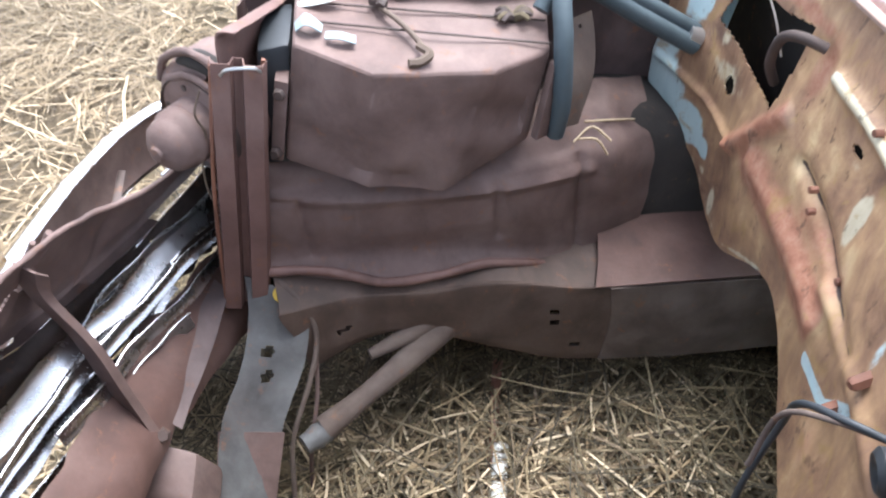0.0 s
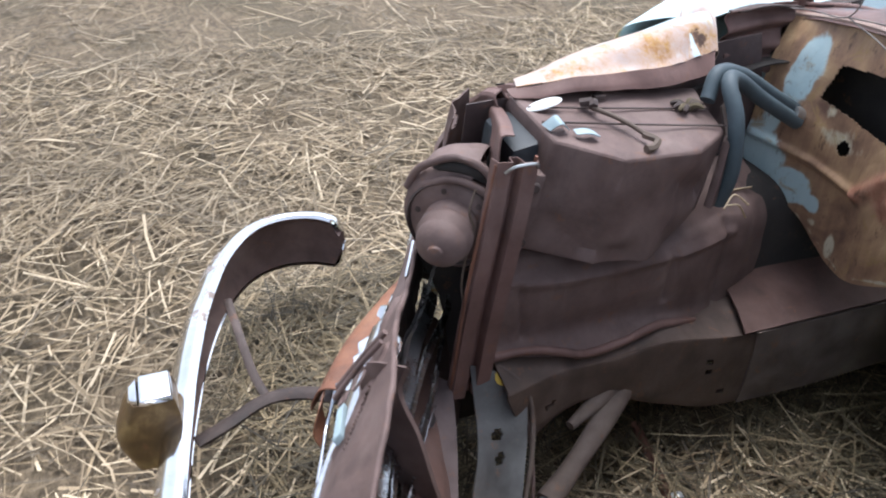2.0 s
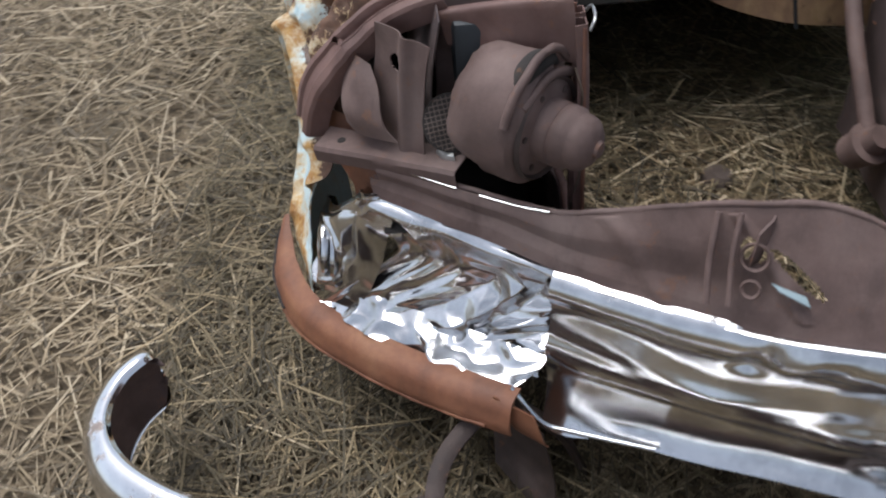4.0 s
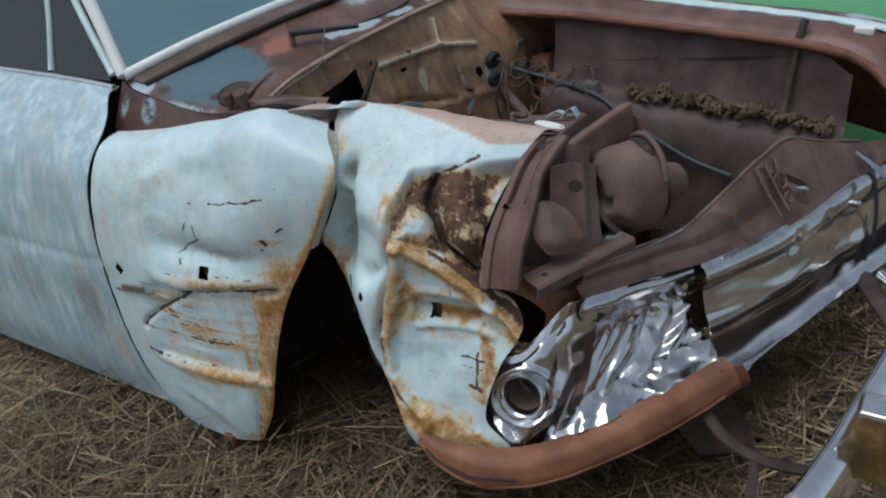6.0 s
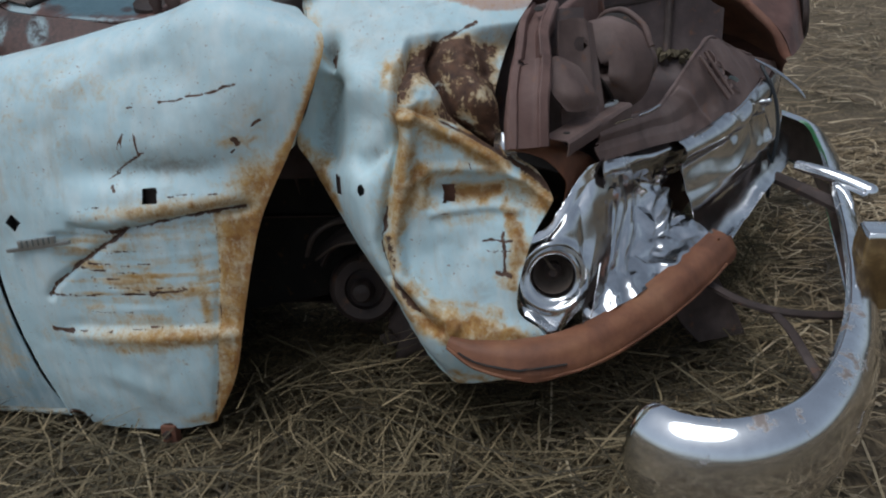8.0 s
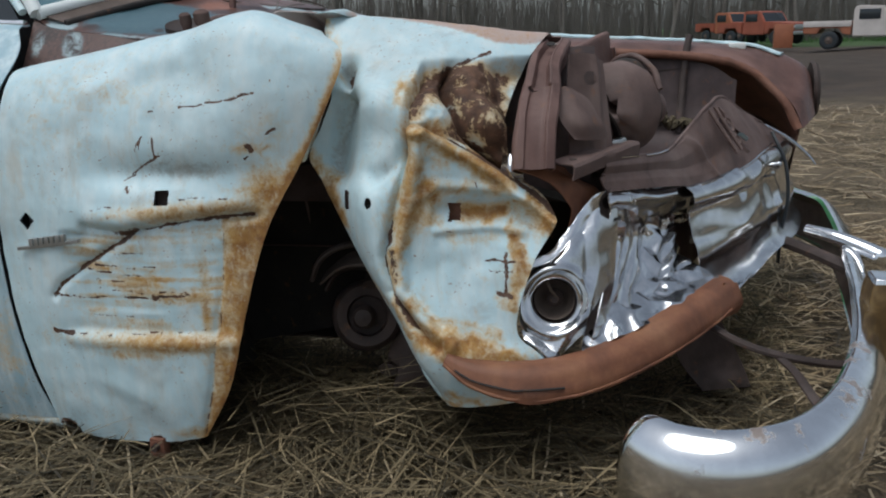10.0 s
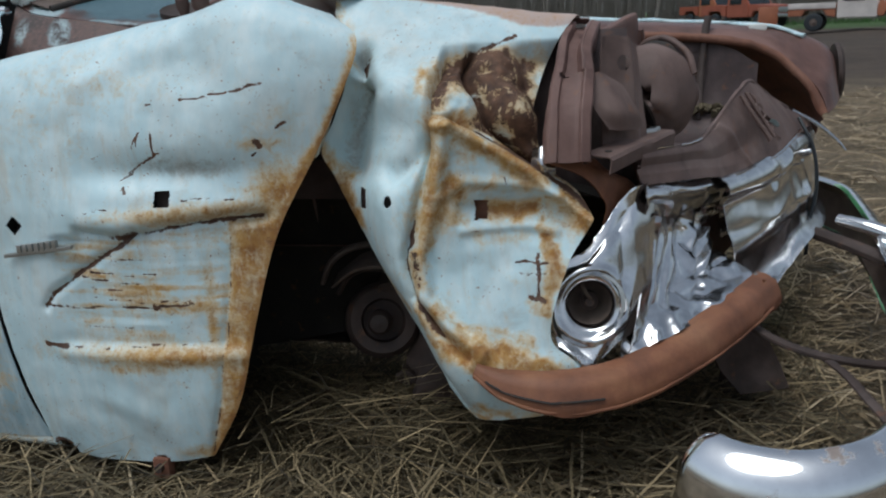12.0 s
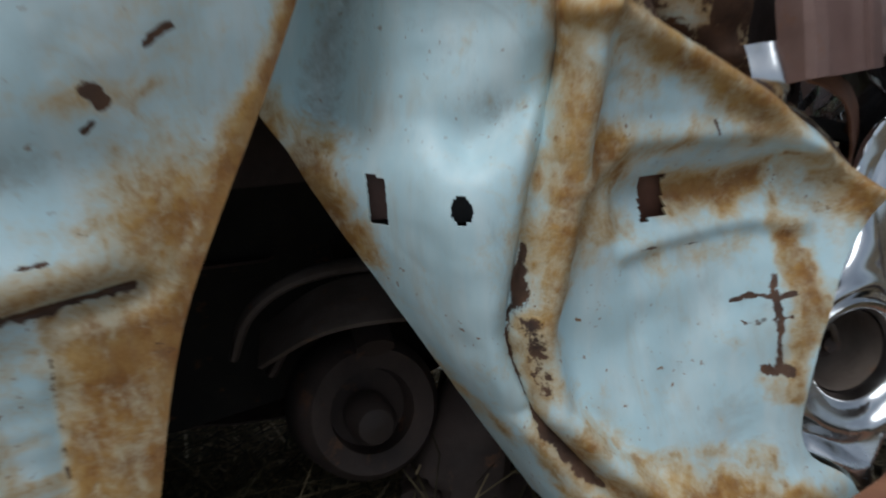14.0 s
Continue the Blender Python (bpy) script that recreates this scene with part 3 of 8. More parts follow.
    for pts, w, s in (([(-0.985, 0.893), (-0.90, 0.906), (-0.815, 0.922)], 0.0030, 0.85), ([(-1.06, 0.883), (-1.03, 0.886)], 0.0028, 0.7), ([(-0.828, 0.805), (-0.823, 0.797)], 0.008, 0.9), ([(-0.83, 0.785), (-0.838, 0.777)], 0.004, 0.8),
                      ([(-0.79, 0.83), (-0.775, 0.84)], 0.0045, 0.75), ([(-1.345, 0.364), (-1.29, 0.360)], 0.007, 0.85), ([(-1.27, 0.361), (-1.10, 0.366), (-0.95, 0.374)], 0.003, 0.66),
                      ([(-1.33, 0.453), (-1.22, 0.452), (-1.09, 0.457), (-0.98, 0.463)], 0.0038, 0.75), ([(-1.24, 0.497), (-1.10, 0.492)], 0.003, 0.6), ([(-1.24, 0.52), (-1.14, 0.512), (-1.06, 0.505)], 0.003, 0.62),
                      ([(-1.23, 0.475), (-1.08, 0.468), (-0.99, 0.47)], 0.003, 0.6), ([(-1.25, 0.535), (-1.12, 0.528), (-1.0, 0.53)], 0.0025, 0.62), ([(-1.22, 0.455), (-1.05, 0.452)], 0.0025, 0.62), ([(-1.2, 0.57), (-1.08, 0.56)], 0.0025, 0.6), ([(-1.24, 0.41), (-1.1, 0.405)], 0.0022, 0.55), ([(-1.10, 0.795), (-1.075, 0.83)], 0.0028, 0.8), ([(-1.085, 0.80), (-1.078, 0.825)], 0.0028, 0.75), ([(-1.048, 0.825), (-1.048, 0.785), (-1.035, 0.785)], 0.0028, 0.8),
                      ([(-1.115, 0.745), (-1.09, 0.762), (-1.045, 0.782)], 0.0032, 0.7), ([(-1.13, 0.73), (-1.105, 0.745)], 0.003, 0.7), ([(-1.12, 0.715), (-1.115, 0.705)], 0.005, 0.8), ([(-1.26, 0.66), (-1.15, 0.668)], 0.003, 0.6), ([(-0.985, 0.69), (-0.88, 0.692)], 0.003, 0.65)):
        deep = np.maximum(deep, (s + 0.06) * along(X, Z, pts, w, 0.005))
    deep = np.maximum(deep, 0.5 * edge * smooth(0.75 - Z, 0, 0.1) * (0.6 + 0.8 * rough(G, 12, 2, 8)))
    deep = np.maximum(deep, blobs(G, [((-1.37, -1.33, 0.10), (0.035, 0.1, 0.022), 0.85), ((-1.1, -1.36, 0.095), (0.03, 0.1, 0.015), 0.7)]))
    # the long strip paints shade into the dent; the low patch is dirt
    grime = blobs(G, [((-0.99, -1.34, 0.755), (0.2, 0.2, 0.030), 0.70), ((-0.80, -1.3, 0.79), (0.1, 0.2, 0.03), 0.25), ((-1.33, -1.36, 0.585), (0.11, 0.2, 0.02), 0.6), ((-1.3, -1.35, 0.15), (0.2, 0.2, 0.1), 0.35)])

    def keep(C):
        sq = (np.abs(C[..., 0] + 1.03) < 0.018) & (np.abs(C[..., 2] - 0.692) < 0.016)
        di = (np.abs(C[..., 0] + 1.389) + np.abs(C[..., 2] - 0.633)) < 0.022
        bite = ((C[..., 0] + 1.37) / 0.035) ** 2 + ((C[..., 2] - 0.08) / 0.025) ** 2 < 1
        return ~(sq | di | bite)
    ob = sheet("front_wing", G, PALE, car, 0.0025, keep, "dented pale blue wing panel with ochre rust streaks", rust=rust, deep=deep, grime=grime)
    # what shows through the trim holes
    for x, z in ((-1.03, 0.692), (-1.389, 0.633)):
        cuboid("hole_backing", x - 0.03, x + 0.03, -1.325, -1.315, z - 0.03, z + 0.03, DARK, ob, 0.002)
    # the script badge, unreadable: bars on a spear
    badge = block("badge", [(-1.415, -1.381, 0.562), (-1.24, -1.385, 0.588), (-1.24, -1.372, 0.588), (-1.415, -1.372, 0.562),
                            (-1.415, -1.381, 0.571), (-1.24, -1.385, 0.597), (-1.24, -1.372, 0.597), (-1.415, -1.372, 0.571)], GREY_STEEL, ob, 0.002, "corroded chrome badge with illegible raised letters")
    for i in range(7):
        x = -1.375 + 0.015 * i
        cuboid("letter", x, x + 0.010, -1.386, -1.376, 0.576 + 0.0022 * i, 0.594 + 0.0022 * i, GREY_STEEL, badge, 0.001)
    cuboid("lower_tab", -1.125, -1.085, -1.372, -1.345, 0.045, 0.095, RED, ob, 0.004, "rusted mounting tab")
    tube("tab_bolt", [(-1.105, -1.385, 0.075), (-1.105, -1.36, 0.075)], 0.010, DARK, ob, n=6)
    return ob


fender_rear()


def fender_nose():
    """The half of the wing ahead of the wheel, crumpled and folded back on itself."""
    r0 = [(-0.740, -0.930, 1.025), (-0.66, -0.900, 1.022), (-0.57, -0.876, 1.022), (-0.46, -0.866, 1.027), (-0.34, -0.860, 1.030), (-0.205, -0.862, 1.024)]
    r1 = [(-0.742, -1.000, 1.088), (-0.66, -0.985, 1.083), (-0.57, -0.968, 1.074), (-0.46, -0.950, 1.062), (-0.34, -0.925, 1.046), (-0.215, -0.895, 1.026)]
    r2 = [(-0.715, -1.085, 1.01), (-0.64, -1.10, 0.985), (-0.56, -1.11, 0.965), (-0.475, -1.12, 0.965), (-0.37, -1.03, 0.985), (-0.25, -0.965, 0.975)]
    r3 = [(-0.690, -1.145, 0.93), (-0.62, -1.175, 0.905), (-0.545, -1.188, 0.895), (-0.474, -1.215, 0.895), (-0.385, -1.11, 0.915), (-0.27, -1.06, 0.905)]
    r4 = [(-0.710, -1.165, 0.84), (-0.63, -1.170, 0.825), (-0.555, -1.188, 0.815), (-0.480, -1.232, 0.815), (-0.395, -1.19, 0.830), (-0.27, -1.13, 0.825)]
    r5 = [(-0.738, -1.175, 0.755), (-0.65, -1.170, 0.745), (-0.575, -1.208, 0.740), (-0.488, -1.240, 0.740), (-0.400, -1.205, 0.745), (-0.225, -1.165, 0.720)]
    r6 = [(-0.690, -1.160, 0.655), (-0.637, -1.200, 0.660), (-0.572, -1.250, 0.665), (-0.488, -1.245, 0.655), (-0.386, -1.192, 0.645), (-0.158, -1.155, 0.625)]
    r7 = [(-0.607, -1.195, 0.520), (-0.570, -1.240, 0.522), (-0.530, -1.262, 0.520), (-0.458, -1.240, 0.520), (-0.340, -1.212, 0.525), (-0.200, -1.205, 0.540)]
    r8 = [(-0.545, -1.190, 0.400), (-0.512, -1.250, 0.405), (-0.475, -1.285, 0.405), (-0.420, -1.285, 0.405), (-0.330, -1.258, 0.395), (-0.235, -1.235, 0.390)]
    r9 = [(-0.492, -1.180, 0.300), (-0.460, -1.262, 0.300), (-0.425, -1.305, 0.305), (-0.370, -1.315, 0.315), (-0.280, -1.285, 0.325), (-0.175, -1.245, 0.330)]
    r10 = [(-0.425, -1.170, 0.200), (-0.405, -1.240, 0.198), (-0.370, -1.268, 0.200), (-0.310, -1.270, 0.208), (-0.220, -1.262, 0.228), (-0.125, -1.25, 0.25)]
    G = surf([r0, r1, r2, r3, r4, r5, r6, r7, r8, r9, r10], 330, 240)
    X, Y, Z = G[..., 0], G[..., 1], G[..., 2]
    N = normals(G)
    up = smooth(Z, 0.88, 0.96)[..., None]
    N = N * np.sign((N * (np.array([0.1, -1, 0.5]) * (1 - up) + np.array([0.1, -0.5, 1.3]) * up)).sum(-1, keepdims=True))
    # the valley beside the lower facet, the fold over it, and the stove-in pocket above
    valley = [(-0.478, 0.93), (-0.482, 0.85), (-0.492, 0.76), (-0.516, 0.63), (-0.535, 0.55), (-0.522, 0.47), (-0.455, 0.40), (-0.40, 0.36)]
    fold = [(-0.475, 0.848), (-0.440, 0.842), (-0.38, 0.806), (-0.28, 0.742), (-0.20, 0.675), (-0.150, 0.628)]
    gap = [(-0.415, 0.965), (-0.395, 0.90), (-0.355, 0.835), (-0.30, 0.775), (-0.26, 0.735)]
    zf = np.interp(X, [c[0] for c in fold], [c[1] for c in fold])
    above = Z - zf
    pocket = smooth(X, -0.482, -0.462) * smooth(above, -0.002, 0.016) * smooth(0.985 - Z, 0, 0.025)
    xg = np.interp(Z, [c[1] for c in gap][::-1], [c[0] for c in gap][::-1])
    lobe = np.exp(-((X + 0.425 - 0.25 * (0.9 - Z)) / 0.045) ** 2 - ((Z - 0.87) / 0.075) ** 2)
    lobe2 = np.exp(-((X - xg - 0.055) / 0.04) ** 2) * smooth(Z, 0.78, 0.84)
    push = pocket * (-0.048 + 0.040 * lobe + 0.050 * lobe2 + 0.022 * rough(G, 22, 3, 31))
    push = push - 0.040 * along(X, Z, gap, 0.009) * smooth(above, 0.0, 0.01) - 0.022 * along(X, Z, fold, 0.007)
    push = push + 0.016 * along(X, Z - 0.0, [(x, z - 0.02) for x, z in fold], 0.013) * smooth(-above, -0.002, 0.01)
    push = push - 0.020 * along(X, Z, valley, 0.010) + 0.015 * along(X, Z, [(x + 0.03, z) for x, z in valley[1:]], 0.013) - 0.006 * along(X, Z, [(x + 0.055, z) for x, z in valley[2:7]], 0.012)
    push = push - 0.013 * np.exp(-((Z - 0.648) / 0.020) ** 2) * smooth(X, -0.44, -0.42) * smooth(-0.235 - X, 0, 0.02)
    push = push + 0.010 * along(X, Z, [(-0.46, 0.68), (-0.42, 0.71), (-0.30, 0.70), (-0.22, 0.68)], 0.012) + 0.008 * along(X, Z, [(-0.42, 0.605), (-0.30, 0.612), (-0.23, 0.60)], 0.010)
    push = push - 0.055 * np.exp(-((X + 0.652) / 0.020) ** 2 - ((Z - 0.958) / 0.026) ** 2) + 0.012 * np.exp(-((X + 0.652) / 0.036) ** 2 - ((Z - 0.925) / 0.02) ** 2)
    push = push - 0.018 * along(X, Z, [(-0.56, 0.725), (-0.52, 0.755), (-0.495, 0.78)], 0.022)
    push = push - 0.062 * along(X, Z, [(-0.652, 0.90), (-0.662, 0.84), (-0.685, 0.74)], 0.036)
    push = push + 0.022 * np.exp(-((X + 0.170) / 0.028) ** 2 - ((Z - 0.612) / 0.030) ** 2)
    push = push + 0.005 * rough(G, 6, 3, 3) + 0.0014 * rough(G, 50, 2, 9) + 0.008 * rough(G, 16, 2, 14) * smooth(X, -0.50, -0.44) * smooth(0.7 - Z, 0, 0.1)
    slope = smooth(Y, -0.985, -0.955) * smooth(Z, 1.0, 1.02)
    push = push * (1 - 0.8 * slope) + 0.010 * slope * rough(G, 9, 3, 15)
    G = G + N * push[..., None]
    rust = 0.64 * along(X, Z, [(x + 0.022, z) for x, z in valley[1:]], 0.027, 0.04)
    for pts, w, s in (([(x, z - 0.020) for x, z in fold[:4]], 0.026, 0.88), ([(-0.50, 0.62), (-0.455, 0.655), (-0.43, 0.69)], 0.030, 0.85), ([(-0.40, 0.70), (-0.33, 0.705)], 0.012, 0.42),
                      ([(-0.36, 0.648), (-0.27, 0.650)], 0.015, 0.92), ([(-0.245, 0.61), (-0.235, 0.52), (-0.255, 0.43)], 0.016, 0.85), ([(-0.215, 0.655), (-0.16, 0.605)], 0.026, 0.85),
                      ([(-0.46, 0.385), (-0.37, 0.352), (-0.26, 0.342), (-0.20, 0.33)], 0.020, 0.95), ([(-0.705, 0.69), (-0.66, 0.615)], 0.024, 0.92), ([(-0.735, 0.76), (-0.72, 0.73)], 0.016, 0.8),
                      ([(-0.50, 0.905), (-0.44, 0.935)], 0.024, 0.72), ([(-0.73, 1.07), (-0.70, 1.03), (-0.68, 0.99)], 0.015, 0.6), ([(-0.60, 0.50), (-0.55, 0.43)], 0.014, 0.55),
                      ([(-0.45, 0.215), (-0.3, 0.215), (-0.15, 0.245)], 0.014, 0.6), ([(-0.43, 0.59), (-0.30, 0.60)], 0.018, 0.35), ([(-0.40, 0.40), (-0.28, 0.375)], 0.012, 0.5)):
        rust = np.maximum(rust, 0.86 * s * along(X, Z, pts, w * 1.25, 0.035))
    rust = np.maximum(rust, 0.95 * along(X, Z, [(-0.365, 0.646), (-0.275, 0.648)], 0.019, 0.008))
    pale = blobs(G, [((-0.425, -1.2, 0.862), (0.034, 0.2, 0.034), 1.1), ((-0.345, -1.2, 0.79), (0.024, 0.2, 0.025), 0.9), ((-0.27, -1.1, 0.90), (0.030, 0.2, 0.06), 1.1), ((-0.31, -1.1, 0.955), (0.03, 0.2, 0.02), 1.0)])
    rust = np.maximum(rust, pocket * (0.85 - 0.75 * pale))
    rust = np.maximum(rust, 0.45 * np.exp(-(np.arange(330)[:, None] / 5.0) ** 2) * np.ones((1, 240)))
    rust = np.maximum(rust, slope * (0.24 + 0.45 * rough(G, 5, 2, 55) + blobs(G, [((-0.56, -0.91, 1.04), (0.06, 0.05, 0.05), 0.45), ((-0.30, -0.88, 1.03), (0.14, 0.03, 0.05), 0.15), ((-0.69, -0.95, 1.05), (0.035, 0.03, 0.05), 0.6)])))
    deep = np.maximum(0.80 * along(X, Z, gap, 0.016) * smooth(above, 0.0, 0.01), 0.75 * along(X, Z, fold, 0.007) * smooth(X, -0.42, -0.38))
    deep = np.maximum(deep, pocket * (0.70 - 0.66 * pale))
    for pts, w, s in ((valley[3:7], 0.0075, 0.75), ([(-0.515, 0.56), (-0.505, 0.50)], 0.012, 0.6), ([(-0.31, 0.535), (-0.245, 0.535)], 0.0035, 0.75), ([(-0.30, 0.517), (-0.25, 0.515)], 0.0035, 0.7), ([(-0.265, 0.555), (-0.262, 0.47)], 0.006, 0.72), ([(-0.275, 0.475), (-0.25, 0.465)], 0.008, 0.75),
                      ([(-0.45, 0.96), (-0.40, 0.975), (-0.33, 0.99)], 0.006, 0.7), ([(-0.33, 0.712), (-0.328, 0.70)], 0.003, 0.8), ([(-0.41, 0.60), (-0.33, 0.603)], 0.002, 0.6)):
        deep = np.maximum(deep, s * along(X, Z, pts, w, 0.012))
    deep = np.maximum(deep, slope * blobs(G, [((-0.688, -0.945, 1.03), (0.034, 0.026, 0.06), 0.9)]))
    # paints shade into the flank groove and dimple; dirt along the bottom
    grime = np.maximum(0.62 * along(X, Z, [(-0.645, 0.90), (-0.66, 0.82), (-0.69, 0.72)], 0.028), blobs(G, [((-0.655, -1.1, 0.955), (0.03, 0.2, 0.03), 0.9), ((-0.53, -1.2, 0.745), (0.04, 0.2, 0.025), 0.55), ((-0.4, -1.27, 0.24), (0.1, 0.2, 0.04), 0.55)]))
    deep = np.maximum(deep, 0.7 * np.exp(-((X + 0.645) / 0.014) ** 2 - ((Z - 0.965) / 0.014) ** 2))

    def keep(C):
        x, z = C[..., 0], C[..., 2]
        sq = (np.abs(x + 0.386) < 0.013) & (np.abs(z - 0.645) < 0.021)
        slot = (np.abs(x + 0.640) < 0.0085) & (np.abs(z - 0.668) < 0.022) & (C[..., 1] < -1.1)
        hole = ((x + 0.571) / 0.009) ** 2 + ((z - 0.672) / 0.012) ** 2 < 1
        rag = rough(C, 20, 3, 77)
        ends = (x > -0.145 + 0.03 * rag) & (z > 0.5)
        torn = (z > 0.735) & (z < 0.88) & (x > -0.262 + 0.03 * rag)
        return ~(sq | slot | hole | ends | torn)
    ob = sheet("crumpled_wing", G, PALE, car, 0.0025, keep, "crumpled pale wing nose with ochre and brown rusted folds", rust=rust, deep=deep, grime=grime, pink=slope * (0.80 + 0.25 * smooth(X, -0.62, -0.40)))
    cuboid("hole_backing", -0.42, -0.35, -1.165, -1.155, 0.61, 0.68, RED, ob, 0.002)
    cuboid("hole_backing", -0.652, -0.626, -1.178, -1.172, 0.642, 0.694, MAUVE, ob, 0.002)
    cuboid("hole_backing", -0.59, -0.55, -1.222, -1.214, 0.65, 0.69, GREYBLUE, ob, 0.002)
    return ob


fender_nose()


def wing_fold():
    """The pinched metal between the two halves of the wing."""
    rows = [[(-0.735, -1.085, 1.055), (-0.715, -1.06, 1.030), (-0.722, -1.02, 1.062), (-0.738, -1.0, 1.082)],
            [(-0.690, -1.140, 1.010), (-0.690, -1.09, 0.985), (-0.700, -1.06, 1.010), (-0.725, -1.06, 1.050)],
            [(-0.665, -1.185, 0.945), (-0.690, -1.12, 0.935), (-0.695, -1.11, 0.945), (-0.698, -1.11, 0.955)],
            [(-0.700, -1.215, 0.850), (-0.712, -1.165, 0.845), (-0.712, -1.155, 0.85), (-0.708, -1.16, 0.855)],
            [(-0.738, -1.232, 0.770), (-0.742, -1.205, 0.760), (-0.74, -1.19, 0.760), (-0.735, -1.185, 0.765)]]
    G = surf(rows, 60, 40)
    G = G + (0.010 * rough(G, 18, 2, 45))[..., None]
    sheet("wing_fold", G, PALE, car, 0.0025, rust=0.35 + 0.3 * rough(G, 9, 2, 46), deep=0.15, grime=0.4)
    # its inner side: a ridge runs up beside a three-cornered dent to the crown
    rows = [[(-0.640, -0.898, 1.020), (-0.648, -0.945, 1.052), (-0.660, -0.985, 1.078), (-0.680, -1.010, 1.082)],
            [(-0.668, -0.902, 1.026), (-0.672, -0.955, 1.072), (-0.690, -1.005, 1.098), (-0.715, -1.050, 1.094)],
            [(-0.690, -0.912, 1.020), (-0.706, -0.972, 1.036), (-0.725, -1.020, 1.084), (-0.755, -1.072, 1.096)],
            [(-0.728, -0.926, 1.020), (-0.738, -0.985, 1.044), (-0.756, -1.035, 1.090), (-0.790, -1.092, 1.098)],
            [(-0.748, -0.935, 1.016), (-0.768, -0.995, 1.072), (-0.790, -1.052, 1.096), (-0.825, -1.110, 1.100)],
            [(-0.750, -0.945, 0.985), (-0.774, -1.005, 1.035), (-0.800, -1.060, 1.066), (-0.838, -1.112, 1.080)]]
    G = surf(rows, 70, 60)
    G = G + (0.006 * rough(G, 16, 3, 48))[..., None] * np.array([0, 0.4, 1.0])
    X, Y = G[..., 0], G[..., 1]
    rust = np.maximum(0.15 + 0.40 * rough(G, 8, 3, 49), blobs(G, [((-0.705, -0.95, 1.03), (0.030, 0.035, 0.06), 0.85), ((-0.735, -0.96, 1.04), (0.03, 0.05, 0.06), 0.55), ((-0.645, -0.92, 1.03), (0.022, 0.04, 0.06), 0.75)]))
    ridge = along(X, Y, [(-0.668, -0.905), (-0.675, -0.955), (-0.695, -1.01), (-0.73, -1.06)], 0.012)
    sheet("inner_fold", G, PALE, car, 0.0025, label="cream and orange folded inner side of the wing", sharp=25, rust=rust * (1 - 0.9 * ridge), deep=blobs(G, [((-0.703, -0.935, 1.02), (0.020, 0.016, 0.06), 0.8)]), grime=0.1, pink=0.85 * (1 - ridge))


wing_fold()


def inner_wing_lip():
    """The gutter along the wing's inner edge, seen from the engine bay, and the stove-in pocket behind it."""
    rows = [[(-0.185, -0.864, 1.024), (-0.34, -0.860, 1.030), (-0.46, -0.866, 1.027), (-0.57, -0.876, 1.022), (-0.735, -0.930, 1.025)],
            [(-0.190, -0.848, 1.014), (-0.34, -0.842, 1.015), (-0.46, -0.848, 1.010), (-0.57, -0.858, 1.002), (-0.720, -0.905, 1.000)],
            [(-0.200, -0.842, 1.010), (-0.34, -0.836, 1.006), (-0.46, -0.840, 0.998), (-0.57, -0.848, 0.988), (-0.715, -0.893, 0.988)]]
    G = surf(rows, 14, 70)
    G = G + 0.006 * np.stack([rough(G, 12, 2, 41), rough(G, 12, 2, 42), rough(G, 12, 2, 43)], -1)
    sheet("wing_gutter", G, MAUVE, car, 0.003, label="mauve-brown gutter along the wing's inner edge")
    # apron that closes the bay under the gutter
    rows = [[(-0.10, -0.87, 1.0), (-0.4, -0.90, 1.0), (-0.74, -0.97, 1.02), (-0.9, -0.98, 1.03)],
            [(-0.10, -0.90, 0.85), (-0.4, -0.95, 0.85), (-0.74, -0.98, 0.85), (-0.95, -0.99, 0.85)],
            [(-0.10, -0.90, 0.62), (-0.4, -0.97, 0.62), (-0.74, -0.99, 0.62), (-0.98, -1.0, 0.62)]]
    sheet("inner_apron", surf(rows, 24, 40), PLUM, car, 0.003)


inner_wing_lip()


